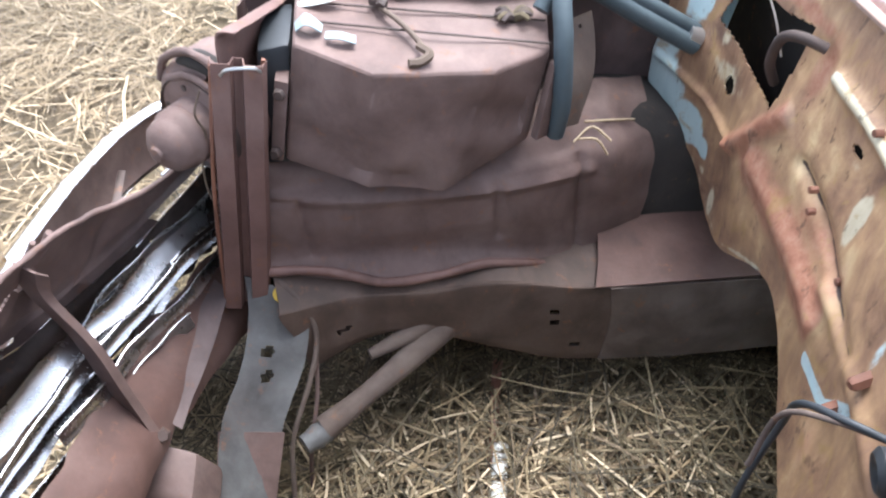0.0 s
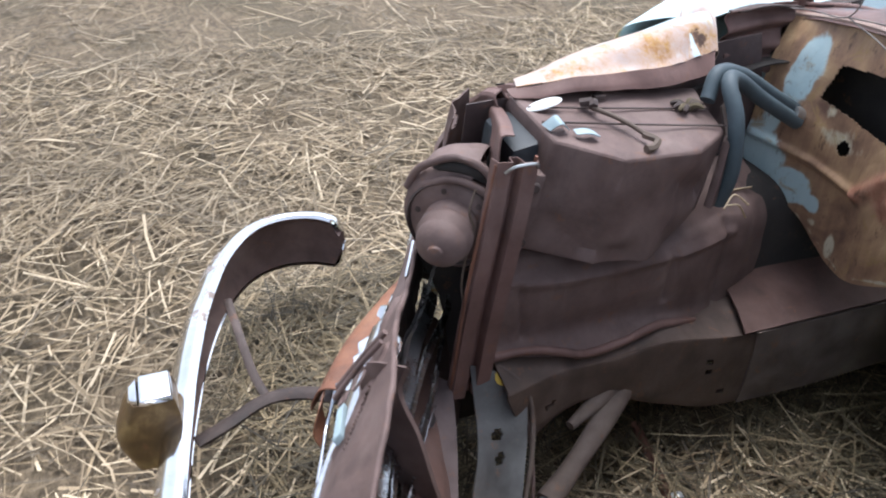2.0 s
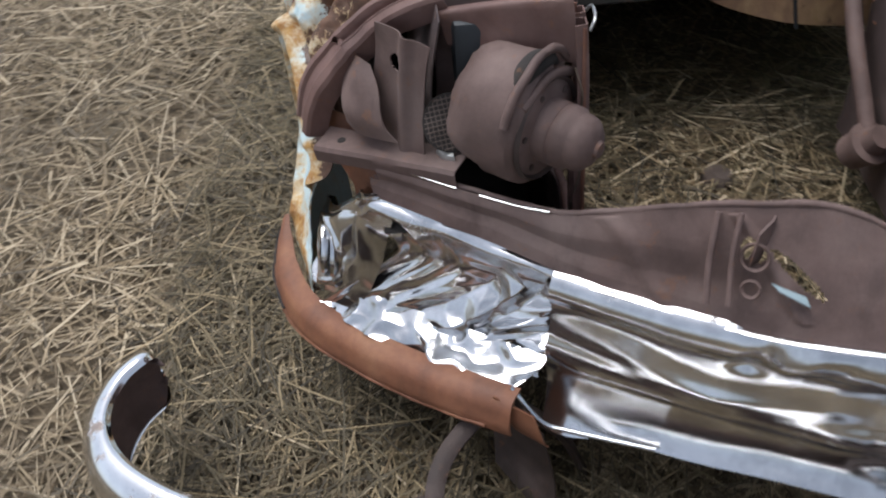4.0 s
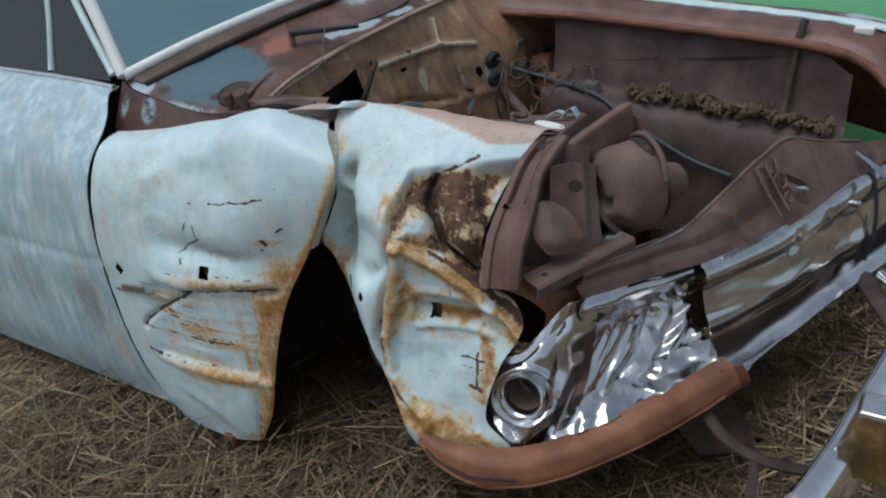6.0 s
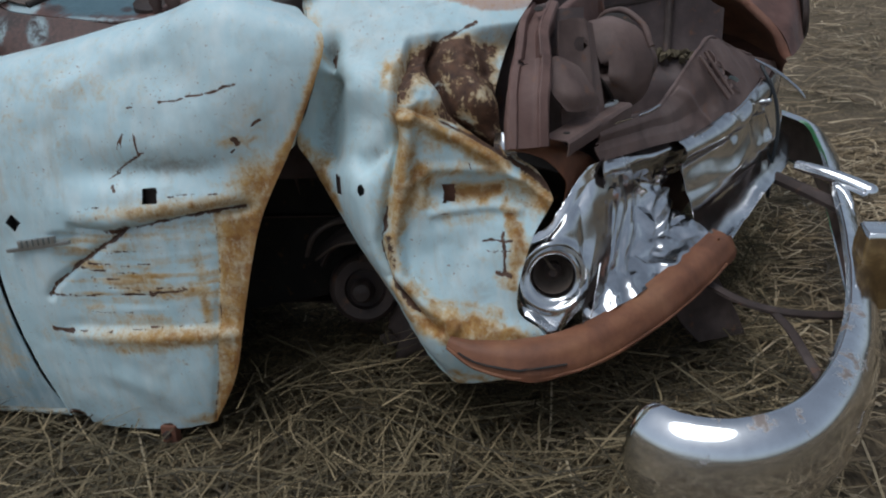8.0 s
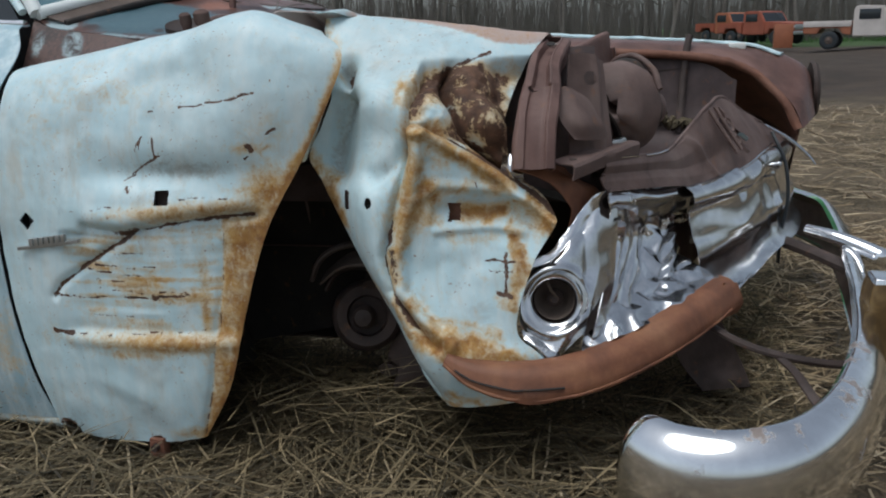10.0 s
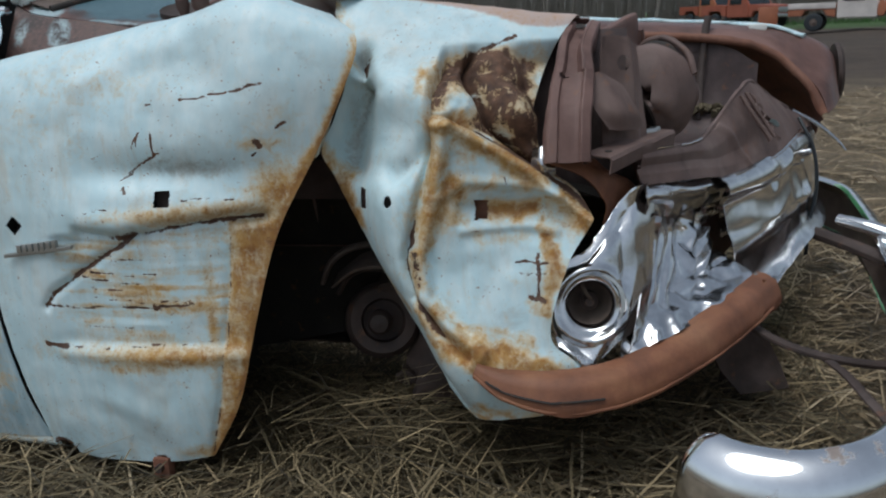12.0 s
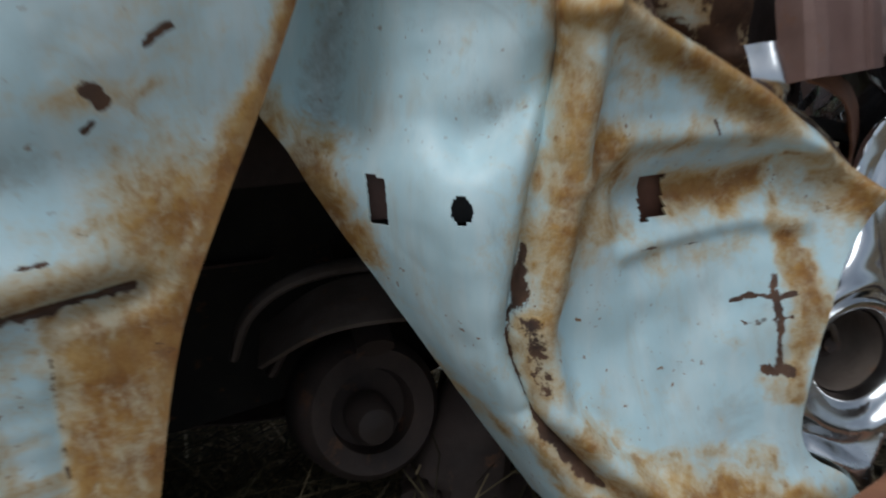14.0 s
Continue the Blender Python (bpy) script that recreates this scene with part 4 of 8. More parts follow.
def wheel_house():
    """The rounded shelf over the wheel, its lower lip and the near-black sheets that paint the arch's shade."""
    rows = [[(-0.075, -0.86, 0.745), (-0.3, -0.88, 0.735), (-0.55, -0.90, 0.735), (-0.75, -0.93, 0.73), (-0.90, -0.97, 0.72)],
            [(-0.080, -0.735, 0.738), (-0.3, -0.76, 0.715), (-0.55, -0.775, 0.715), (-0.75, -0.82, 0.70), (-0.905, -0.88, 0.68)],
            [(-0.085, -0.690, 0.70), (-0.3, -0.700, 0.665), (-0.55, -0.715, 0.660), (-0.74, -0.765, 0.655), (-0.915, -0.835, 0.61)],
            [(-0.075, -0.672, 0.62), (-0.3, -0.690, 0.58), (-0.55, -0.712, 0.565), (-0.74, -0.755, 0.545), (-0.905, -0.815, 0.51)],
            [(-0.068, -0.668, 0.54), (-0.3, -0.700, 0.50), (-0.55, -0.725, 0.47), (-0.73, -0.755, 0.44), (-0.88, -0.80, 0.41)],
            [(-0.066, -0.655, 0.512), (-0.31, -0.655, 0.455), (-0.54, -0.695, 0.440), (-0.72, -0.735, 0.385), (-0.83, -0.77, 0.345)]]
    G = surf(rows, 90, 120)
    N = normals(G)
    N = N * np.sign((N * np.array([0, 1, 0.4])).sum(-1, keepdims=True))
    X, Z = G[..., 0], G[..., 2]
    push = -0.012 * np.exp(-((X + 0.33) / 0.12) ** 2 - ((Z - 0.56) / 0.04) ** 2) + 0.008 * rough(G, 8, 3, 51)
    push = push + 0.012 * np.exp(-((X + 0.8) / 0.03) ** 2) * smooth(Z, 0.5, 0.6) - 0.010 * np.exp(-((Z - 0.685) / 0.02) ** 2)
    push = push + 0.012 * np.exp(-((X + 0.36) / 0.13) ** 2 - ((Z - 0.555) / 0.035) ** 2) - 0.010 * tent(X, Z, [(-0.10, 0.66), (-0.16, 0.655), (-0.17, 0.52)], 0.014) - 0.010 * tent(X, Z, [(-0.55, 0.64), (-0.56, 0.50)], 0.016) - 0.010 * tent(X, Z, [(-0.73, 0.66), (-0.74, 0.42)], 0.014) + 0.010 * tent(X, Z, [(-0.12, 0.665), (-0.30, 0.64), (-0.55, 0.635), (-0.75, 0.63)], 0.02)
    G = G + N * push[..., None]
    ob = sheet("wheel_house", G, BROWN, car, 0.003, label="dusty brown pressed-steel wheel house")
    tube("pressed_lip", [(-0.066, -0.652, 0.512), (-0.2, -0.650, 0.500), (-0.31, -0.652, 0.458), (-0.42, -0.668, 0.448), (-0.54, -0.692, 0.452), (-0.70, -0.730, 0.398), (-0.83, -0.768, 0.345)], 0.0105, MAUVE, ob, n=10, jitter=0.004)
    # the inside of the arch, open to the wheel side, coloured near-black for its shade
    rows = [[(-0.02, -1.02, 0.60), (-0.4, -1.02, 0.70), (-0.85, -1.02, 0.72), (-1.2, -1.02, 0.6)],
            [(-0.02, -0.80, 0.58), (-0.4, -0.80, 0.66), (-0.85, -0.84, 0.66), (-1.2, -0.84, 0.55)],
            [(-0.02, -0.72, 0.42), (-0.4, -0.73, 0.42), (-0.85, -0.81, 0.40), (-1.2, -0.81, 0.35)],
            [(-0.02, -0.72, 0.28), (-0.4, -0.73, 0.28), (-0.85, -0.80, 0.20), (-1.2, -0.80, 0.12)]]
    sheet("arch_lining", surf(rows, 30, 30), SHADE_BLACK, car, 0.003)
    sheet("arch_bulkhead", surf([[(-1.22, -1.20, 0.90), (-1.22, -1.05, 0.92), (-1.2, -0.8, 0.9)], [(-1.2, -1.30, 0.5), (-1.2, -1.1, 0.5), (-1.2, -0.8, 0.5)], [(-1.12, -1.31, 0.10), (-1.12, -1.1, 0.08), (-1.12, -0.8, 0.08)]], 20, 16), SHADE_BLACK, car, 0.003)
    sheet("arch_roof", surf([[(-1.24, -1.18, 0.88), (-1.24, -0.95, 0.92)], [(-0.95, -1.17, 0.93), (-0.95, -0.95, 0.96)], [(-0.72, -1.03, 0.90), (-0.72, -0.95, 0.92)]], 12, 8), SHADE_BLACK, car, 0.003)


wheel_house()


def air_box():
    """The heater plenum bolted to the wheel house."""
    bm = bmesh.new()
    top = [(-0.197, -0.662, 0.998), (-0.325, -0.608, 0.962), (-0.537, -0.660, 0.924), (-0.645, -0.735, 0.920), (-0.66, -0.885, 0.962), (-0.195, -0.885, 1.012)]
    low = [(-0.150, -0.684, 0.754), (-0.300, -0.648, 0.706), (-0.440, -0.655, 0.678), (-0.610, -0.735, 0.725), (-0.66, -0.89, 0.76), (-0.17, -0.90, 0.76)]
    t, b = [bm.verts.new(p) for p in top], [bm.verts.new(p) for p in low]
    bm.faces.new(t)
    bm.faces.new(list(reversed(b)))
    for i in range(6):
        bm.faces.new((t[(i + 1) % 6], t[i], b[i], b[(i + 1) % 6]))
    bmesh.ops.recalc_face_normals(bm, faces=bm.faces)
    bmesh.ops.bevel(bm, geom=bm.edges[:], offset=0.010, segments=3, affect="EDGES", profile=0.6)
    bmesh.ops.triangulate(bm, faces=bm.faces)
    bmesh.ops.subdivide_edges(bm, edges=[e for e in bm.edges if e.calc_length() > 0.05], cuts=9, use_grid_fill=True)
    bmesh.ops.triangulate(bm, faces=bm.faces)
    for v in bm.verts:
        p = np.array(v.co)
        d = 0.010 * float(rough(p[None], 7, 3, 61)[0])
        if p[2] < 0.905 and p[1] > -0.72:
            q = np.array([[p[0]]]), np.array([[p[2]]])
            d -= 0.020 * float(tent(*q, [(-0.50, 0.845), (-0.56, 0.80), (-0.60, 0.79)], 0.055)[0, 0])
            d += 0.007 * float(tent(*q, [(-0.42, 0.80), (-0.50, 0.775), (-0.58, 0.745)], 0.05)[0, 0]) + 0.006 * float(tent(*q, [(-0.32, 0.90), (-0.36, 0.76), (-0.30, 0.72)], 0.03)[0, 0])
            d -= 0.012 * float(tent(*q, [(-0.20, 0.82), (-0.28, 0.75), (-0.40, 0.71)], 0.03)[0, 0])
        v.co.y += d
        v.co.z += 0.4 * d if p[2] > 0.9 else 0
    box = close(bm, "air_box", BROWN, car, "dented brown sheet-steel heater box", 28)
    for y0, z0, z1 in ((-0.80, 1.008, 0.945), (-0.735, 1.004, 0.932)):
        tube("seam", [(-0.205, y0, z0), (-0.42, y0, (z0 + z1) / 2), (-0.645, y0, z1)], 0.0022, DARK, box, n=6)
    block("end_flange", [(-0.150, -0.70, 0.765), (-0.126, -0.70, 0.765), (-0.126, -0.672, 0.765), (-0.150, -0.665, 0.765), (-0.182, -0.70, 0.93), (-0.158, -0.70, 0.93), (-0.158, -0.668, 0.93), (-0.182, -0.655, 0.93)], BROWN, box, 0.003)
    for x, z in ((-0.140, 0.785), (-0.164, 0.905)):
        lathe("flange_bolt", [(0.012, -0.01), (0.012, 0.006), (0.008, 0.010), (0.0, 0.010)], (x, -0.665, z), (0.3, 1, 0.1), DARK, box, n=6)
    block("side_flange", [(-0.63, -0.735, 0.75), (-0.612, -0.715, 0.75), (-0.622, -0.70, 0.75), (-0.645, -0.715, 0.75), (-0.66, -0.75, 0.90), (-0.642, -0.73, 0.90), (-0.65, -0.715, 0.90), (-0.668, -0.73, 0.90)], BROWN, box, 0.003)
    # the black sealing boot between blower and box
    block("rubber_boot", [(-0.165, -0.86, 0.735), (-0.105, -0.86, 0.735), (-0.105, -0.70, 0.735), (-0.165, -0.70, 0.735), (-0.190, -0.86, 0.985), (-0.130, -0.85, 0.975), (-0.130, -0.70, 0.970), (-0.190, -0.70, 0.980)], RUBBER, car, 0.015)


air_box()


def blower():
    """The blower: a snail housing on edge with its motor sticking out of the flat side."""
    c = np.array([-0.046, -0.749, 0.832])
    n, prof = 80, [(-0.060, 0.03), (-0.062, 0.2), (-0.064, 0.40), (-0.066, 0.6), (-0.064, 0.75), (-0.062, 0.86), (-0.052, 0.97), (-0.034, 1.0), (0.0, 1.0), (0.034, 1.0), (0.050, 0.965), (0.060, 0.88), (0.066, 0.76), (0.070, 0.62), (0.072, 0.46), (0.074, 0.30), (0.074, 0.15), (0.074, 0.03)]
    G = np.zeros((n, len(prof), 3))
    for i in range(n):
        a = 2 * math.pi * i / (n - 1)
        r = 0.088 + 0.030 * (i / (n - 1))
        for j, (w, k) in enumerate(prof):
            G[i, j] = c + np.array([math.cos(a + 1.9) * r * k, -0.008 - w, math.sin(a + 1.9) * r * k * 1.08])
    G = G + 0.014 * np.stack([rough(G, 9, 2, s) for s in (71, 72, 73)], -1)
    u, w = G[..., 0] - c[0], G[..., 2] - c[2]
    face = smooth(-(G[..., 1] - c[1]), 0.02, 0.05)
    bash = -0.034 * tent(u, w, [(-0.052, 0.085), (-0.048, 0.055), (-0.035, 0.015)], 0.022) + 0.016 * tent(u, w, [(-0.02, 0.10), (0.045, 0.065), (0.085, 0.0)], 0.030)
    bash = bash + 0.024 * smooth(0.050 - np.hypot((u - 0.028) * 1.0 - (w + 0.02) * 0.5, (w + 0.030) * 1.3), 0, 0.016) - 0.022 * tent(u, w, [(-0.01, -0.075), (0.04, -0.095), (0.09, -0.05)], 0.028) - 0.020 * tent(u, w, [(0.0, 0.055), (0.025, 0.02), (0.06, 0.015)], 0.02)
    G[..., 1] -= 1.7 * bash * face
    hs = sheet("blower_housing", G, BROWN, car, 0.003, label="brown snail-shaped blower housing, dented")
    lathe("face_plate", [(0.0, 0.0), (0.045, 0.001), (0.078, 0.0), (0.088, -0.006), (0.088, -0.016)], c + np.array([0.0, 0.062, 0]), (0, 1, 0), BROWN, hs)
    lathe("motor", [(0.056, -0.02), (0.056, 0.030), (0.053, 0.034), (0.056, 0.038), (0.056, 0.058), (0.050, 0.064), (0.050, 0.074), (0.046, 0.088), (0.032, 0.101), (0.016, 0.106), (0.014, 0.112), (0.004, 0.115), (0.0, 0.115)],
          c + np.array([0.0, 0.055, 0.0]), (0.0, 1, -0.05), BROWN, hs, label="ribbed blower motor can")
    for a in range(6):
        x, z = 0.072 * math.cos(a * 1.05 + 0.3), 0.072 * math.sin(a * 1.05 + 0.3)
        lathe("screw", [(0.006, 0), (0.006, 0.003), (0.0, 0.004)], c + np.array([x, 0.062, z]), (0, 1, 0), DARK, hs, n=8)
    lathe("face_rim", [(0.086, -0.004), (0.091, 0.004), (0.096, -0.004)], c + np.array([0.0, 0.062, 0]), (0, 1, 0), DARK, hs, n=40, cap=False)
    # the mouth's dark is painted: a near-black bulge, no opening
    tube("blower_mouth", [c + np.array(q) for q in ((-0.075, 0.030, 0.080), (-0.035, 0.034, 0.112), (0.015, 0.034, 0.115), (0.060, 0.030, 0.090))], [0.008, 0.022, 0.022, 0.008], SHADE_BLACK, hs, n=10, squash=0.7)
    tube("mouth_lip", [c + np.array(q) for q in ((-0.095, 0.046, 0.080), (-0.05, 0.050, 0.128), (0.01, 0.052, 0.138), (0.07, 0.048, 0.105), (0.098, 0.044, 0.055))], 0.008, BROWN, hs, n=8, jitter=0.004)
    tube("mouth_lip", [c + np.array(q) for q in ((-0.09, 0.056, 0.060), (-0.045, 0.060, 0.090), (0.005, 0.060, 0.096), (0.06, 0.056, 0.075))], 0.008, BROWN, hs, n=8, jitter=0.004)
    turned = Matrix.Translation(c) @ Matrix.Rotation(radians(-38), 4, "Z") @ Matrix.Translation(-c)
    for ob in (hs, *hs.children):
        ob.data.transform(turned)
    # intake screen, turned towards the nose
    q = np.array([-0.066, -0.868, 0.818])
    e2 = np.array([0.53, 0.14, -0.83]) / 0.995
    e1 = np.cross(e2, (0.77, 0.32, 0.55))
    e1 /= np.linalg.norm(e1)
    lathe("intake_screen", [(0.0, 0.0), (0.050, 0.0), (0.054, 0.004)], q, np.cross(e1, e2), SHADE_BLACK, hs, n=24)
    for k in range(-5, 6):
        h = math.sqrt(max(0.0, 0.050**2 - (k * 0.0088) ** 2))
        o = q + 0.004 * np.cross(e1, e2)
        tube("mesh_wire", [o + e1 * k * 0.0088 - e2 * h, o + e1 * k * 0.0088 + e2 * h], 0.0012, DUSTY, hs, n=4, steps=2)
        tube("mesh_wire", [o - e1 * h + e2 * k * 0.0088, o + e1 * h + e2 * k * 0.0088], 0.0012, DUSTY, hs, n=4, steps=2)
    tube("motor_wire", [(-0.035, -0.650, 0.93), (-0.02, -0.640, 0.89), (-0.03, -0.640, 0.85), (-0.015, -0.635, 0.80), (-0.01, -0.645, 0.72), (-0.03, -0.66, 0.62)], 0.0022, WIRE, hs, n=6)


blower()


def radiator_brackets():
    # the upright channel beside the blower
    a, b = np.array([-0.108, -0.648, 0.985]), np.array([-0.030, -0.655, 0.43])
    sec = [(-0.045, 0.0), (-0.040, 0.020), (-0.012, 0.020), (-0.008, -0.002), (0.008, -0.002), (0.012, 0.022), (0.040, 0.022), (0.045, 0.0)]
    G = np.zeros((40, len(sec), 3))
    for i in range(40):
        f = i / 39
        for j, (s, o) in enumerate(sec):
            G[i, j] = a + (b - a) * f + np.array([-s, o + 0.004 * math.sin(7 * f), -0.14 * s])
    ch = sheet("upright_channel", G, MAUVE, car, 0.003, label="twin-ribbed brown steel upright")
    tube("wire_clip", [(-0.145, -0.622, 0.972), (-0.135, -0.612, 0.985), (-0.095, -0.612, 0.985), (-0.08, -0.622, 0.970)], 0.003, GREY_STEEL, ch, n=6)
    tube("channel_edge", [(-0.150, -0.640, 0.985), (-0.10, -0.645, 0.72), (-0.072, -0.650, 0.43)], 0.004, RED, ch, n=6)
    tube("channel_edge", [(-0.066, -0.632, 0.985), (-0.02, -0.637, 0.72), (0.012, -0.642, 0.43)], 0.004, RED, ch, n=6)
    # the wing support: a pressed channel with a recessed web, kinked half way up
    path = [(-0.207, -1.172, 0.745), (-0.206, -1.140, 0.83), (-0.204, -1.070, 0.905), (-0.204, -1.050, 0.925), (-0.206, -0.975, 0.978), (-0.194, -0.875, 1.012)]
    C = spline(path, 110)
    sec = [(-0.043, -0.034), (-0.045, -0.002), (-0.041, 0.004), (-0.028, 0.004), (-0.021, -0.007), (-0.018, -0.009), (0.008, -0.009), (0.011, -0.007), (0.018, 0.005), (0.024, 0.006), (0.041, 0.002), (0.045, -0.004), (0.043, -0.040)]
    sec = [tuple(np.array(a) + (np.array(b) - np.array(a)) * f) for a, b in zip(sec[:-1], sec[1:]) for f in (0.0, 0.34, 0.67)] + [sec[-1]]
    G = np.zeros((110, len(sec), 3))
    T = np.gradient(C, axis=0)
    for i in range(110):
        t = T[i] / np.linalg.norm(T[i])
        x = np.array([1.0, 0.35, 0.0]) / 1.06
        out = np.cross(x, t)
        out = out / np.linalg.norm(out) * (1 if out[2] > 0 or out[1] < 0 else -1)
        wide = np.interp(i / 109, [0, 0.3, 0.55, 0.8, 1], [1.05, 1.0, 0.92, 0.86, 0.80])
        deep = np.interp(i / 109, [0, 0.46, 0.52, 1], [0.35, 0.35, 1.5, 1.5])
        for j, (s, o) in enumerate(sec):
            G[i, j] = C[i] + x * s * wide + out * (o * deep if abs(s) < 0.022 else o)
    G = G + 0.007 * np.stack([rough(G, 11, 3, s) for s in (91, 92, 93)], -1)
    br = sheet("wing_support", G, MAUVE, car, 0.003, label="purple-brown pressed wing support channel", sharp=25, keep=lambda C: np.linalg.norm(C - np.array([-0.218, -1.082, 0.914]), axis=-1) > 0.014)
    # near-black disc paints the dark of a hole
    lathe("bolt_hole", [(0.0, 0.0), (0.009, 0.0), (0.011, 0.003)], (-0.20, -0.93, 1.006), (0, -0.4, 1), SHADE_BLACK, br, n=14)
    # the bulged ear in front of the inner plate
    rows = [[(-0.170, -1.035, 0.912), (-0.152, -1.020, 0.914), (-0.138, -1.002, 0.908)],
            [(-0.166, -1.058, 0.872), (-0.130, -1.040, 0.880), (-0.098, -0.992, 0.872)],
            [(-0.152, -1.072, 0.828), (-0.108, -1.058, 0.832), (-0.072, -0.992, 0.822)],
            [(-0.128, -1.066, 0.796), (-0.094, -1.040, 0.788), (-0.058, -0.970, 0.788)]]
    G = surf(rows, 40, 40)
    sheet("bulged_ear", G + (0.006 * rough(G, 14, 2, 95))[..., None], BROWN, car, 0.003, label="bulged brown sheet-steel ear")
    # the inner plate with its round hole and pressed rib
    rows = [[(-0.150, -0.985, 0.985), (-0.112, -0.945, 0.985), (-0.080, -0.890, 0.965)],
            [(-0.150, -0.995, 0.92), (-0.105, -0.955, 0.925), (-0.070, -0.905, 0.905)],
            [(-0.150, -1.01, 0.84), (-0.10, -0.965, 0.84), (-0.060, -0.915, 0.835)],
            [(-0.145, -1.02, 0.755), (-0.095, -0.975, 0.750), (-0.050, -0.92, 0.755)]]
    G = surf(rows, 60, 44)
    V = np.linspace(0, 1, 44)[None, :] * np.ones((60, 1))
    G = G + (0.012 * np.exp(-((V - 0.68) / 0.10) ** 2) + 0.010 * rough(G, 9, 2, 96))[..., None] * np.array([0.7, -0.7, 0.1])
    sheet("inner_plate", G, BROWN, car, 0.003, keep=lambda C: np.linalg.norm(C - np.array([-0.103, -0.955, 0.928]), axis=-1) > 0.017, label="ribbed brown plate with a round hole")
    # the ledge below: an angle that runs back to the blower
    a, b = np.array([-0.150, -1.125, 0.748]), np.array([-0.015, -0.850, 0.768])
    d, G = np.array([0.05, -0.025, 0.0]), np.zeros((30, 6, 3))
    for i in range(30):
        o = a + (b - a) * i / 29
        G[i] = [o - d * 0.5 + (0, 0, 0.004), o - d * 0.1, o + d * 0.55, o + d * 0.62 + (0, 0, -0.006), o + d * 0.60 + (0, 0, -0.020), o + d * 0.55 + (0, 0, -0.034)]
    lg = sheet("ledge_angle", G + (0.006 * rough(G, 14, 2, 98))[..., None], BROWN, car, 0.003, label="bent brown steel angle")
    # near-black disc paints the dark of a hole
    lathe("ledge_hole", [(0.0, 0.002), (0.007, 0.002), (0.009, 0.0)], (-0.128, -1.085, 0.752), (0, 0, 1), SHADE_BLACK, lg, n=12)
    block("bright_chip", [(-0.052, -0.902, 0.764), (-0.028, -0.888, 0.764), (-0.016, -0.864, 0.768), (-0.040, -0.868, 0.768), (-0.050, -0.898, 0.774), (-0.030, -0.886, 0.775), (-0.020, -0.866, 0.778), (-0.040, -0.870, 0.778)], GREY_STEEL, lg, 0.002, "bare bright metal chip")
    # the upright plate over the blower, its top edge turned over
    rows = [[(-0.178, -0.868, 0.982), (-0.148, -0.770, 1.002), (-0.112, -0.655, 1.024)],
            [(-0.160, -0.872, 0.986), (-0.130, -0.772, 1.008), (-0.090, -0.650, 1.030)],
            [(-0.152, -0.872, 0.980), (-0.122, -0.772, 1.000), (-0.082, -0.648, 1.022)],
            [(-0.150, -0.868, 0.955), (-0.120, -0.768, 0.962), (-0.078, -0.645, 0.972)],
            [(-0.146, -0.862, 0.930), (-0.116, -0.762, 0.925), (-0.074, -0.642, 0.915)]]
    G = surf(rows, 30, 50)
    sheet("upright_plate", G + (0.010 * rough(G, 9, 2, 94))[..., None] * np.array([1, 0, 0.2]), MAUVE, car, 0.003, label="brown upright plate with a turned-over edge")
    # rust-red filler strip behind the lower facet
    rows = [[(-0.24, -1.17, 0.75), (-0.17, -1.12, 0.70), (-0.135, -1.085, 0.64), (-0.14, -1.09, 0.585)],
            [(-0.21, -1.10, 0.76), (-0.13, -1.06, 0.70), (-0.09, -1.02, 0.635), (-0.095, -1.02, 0.58)],
            [(-0.16, -1.0, 0.72), (-0.08, -0.98, 0.66), (-0.055, -0.94, 0.61), (-0.06, -0.93, 0.56)]]
    G = surf(rows, 24, 30)
    sheet("inner_baffle", G + (0.015 * rough(G, 12, 2, 97))[..., None], ORANGE, car, 0.003, label="rust-red inner baffle sheet")
    G = surf([[(-0.285, -1.13, 0.765), (-0.262, -1.145, 0.770), (-0.24, -1.12, 0.765)], [(-0.28, -1.15, 0.735), (-0.258, -1.165, 0.735), (-0.236, -1.14, 0.73)], [(-0.270, -1.13, 0.70), (-0.255, -1.145, 0.705), (-0.236, -1.125, 0.70)]], 14, 14)
    sheet("bright_shard", G + 0.006 * rough(G, 30, 2, 99)[..., None], CHROME_CLEAN, car, 0.002, rust=-0.2)


radiator_brackets()


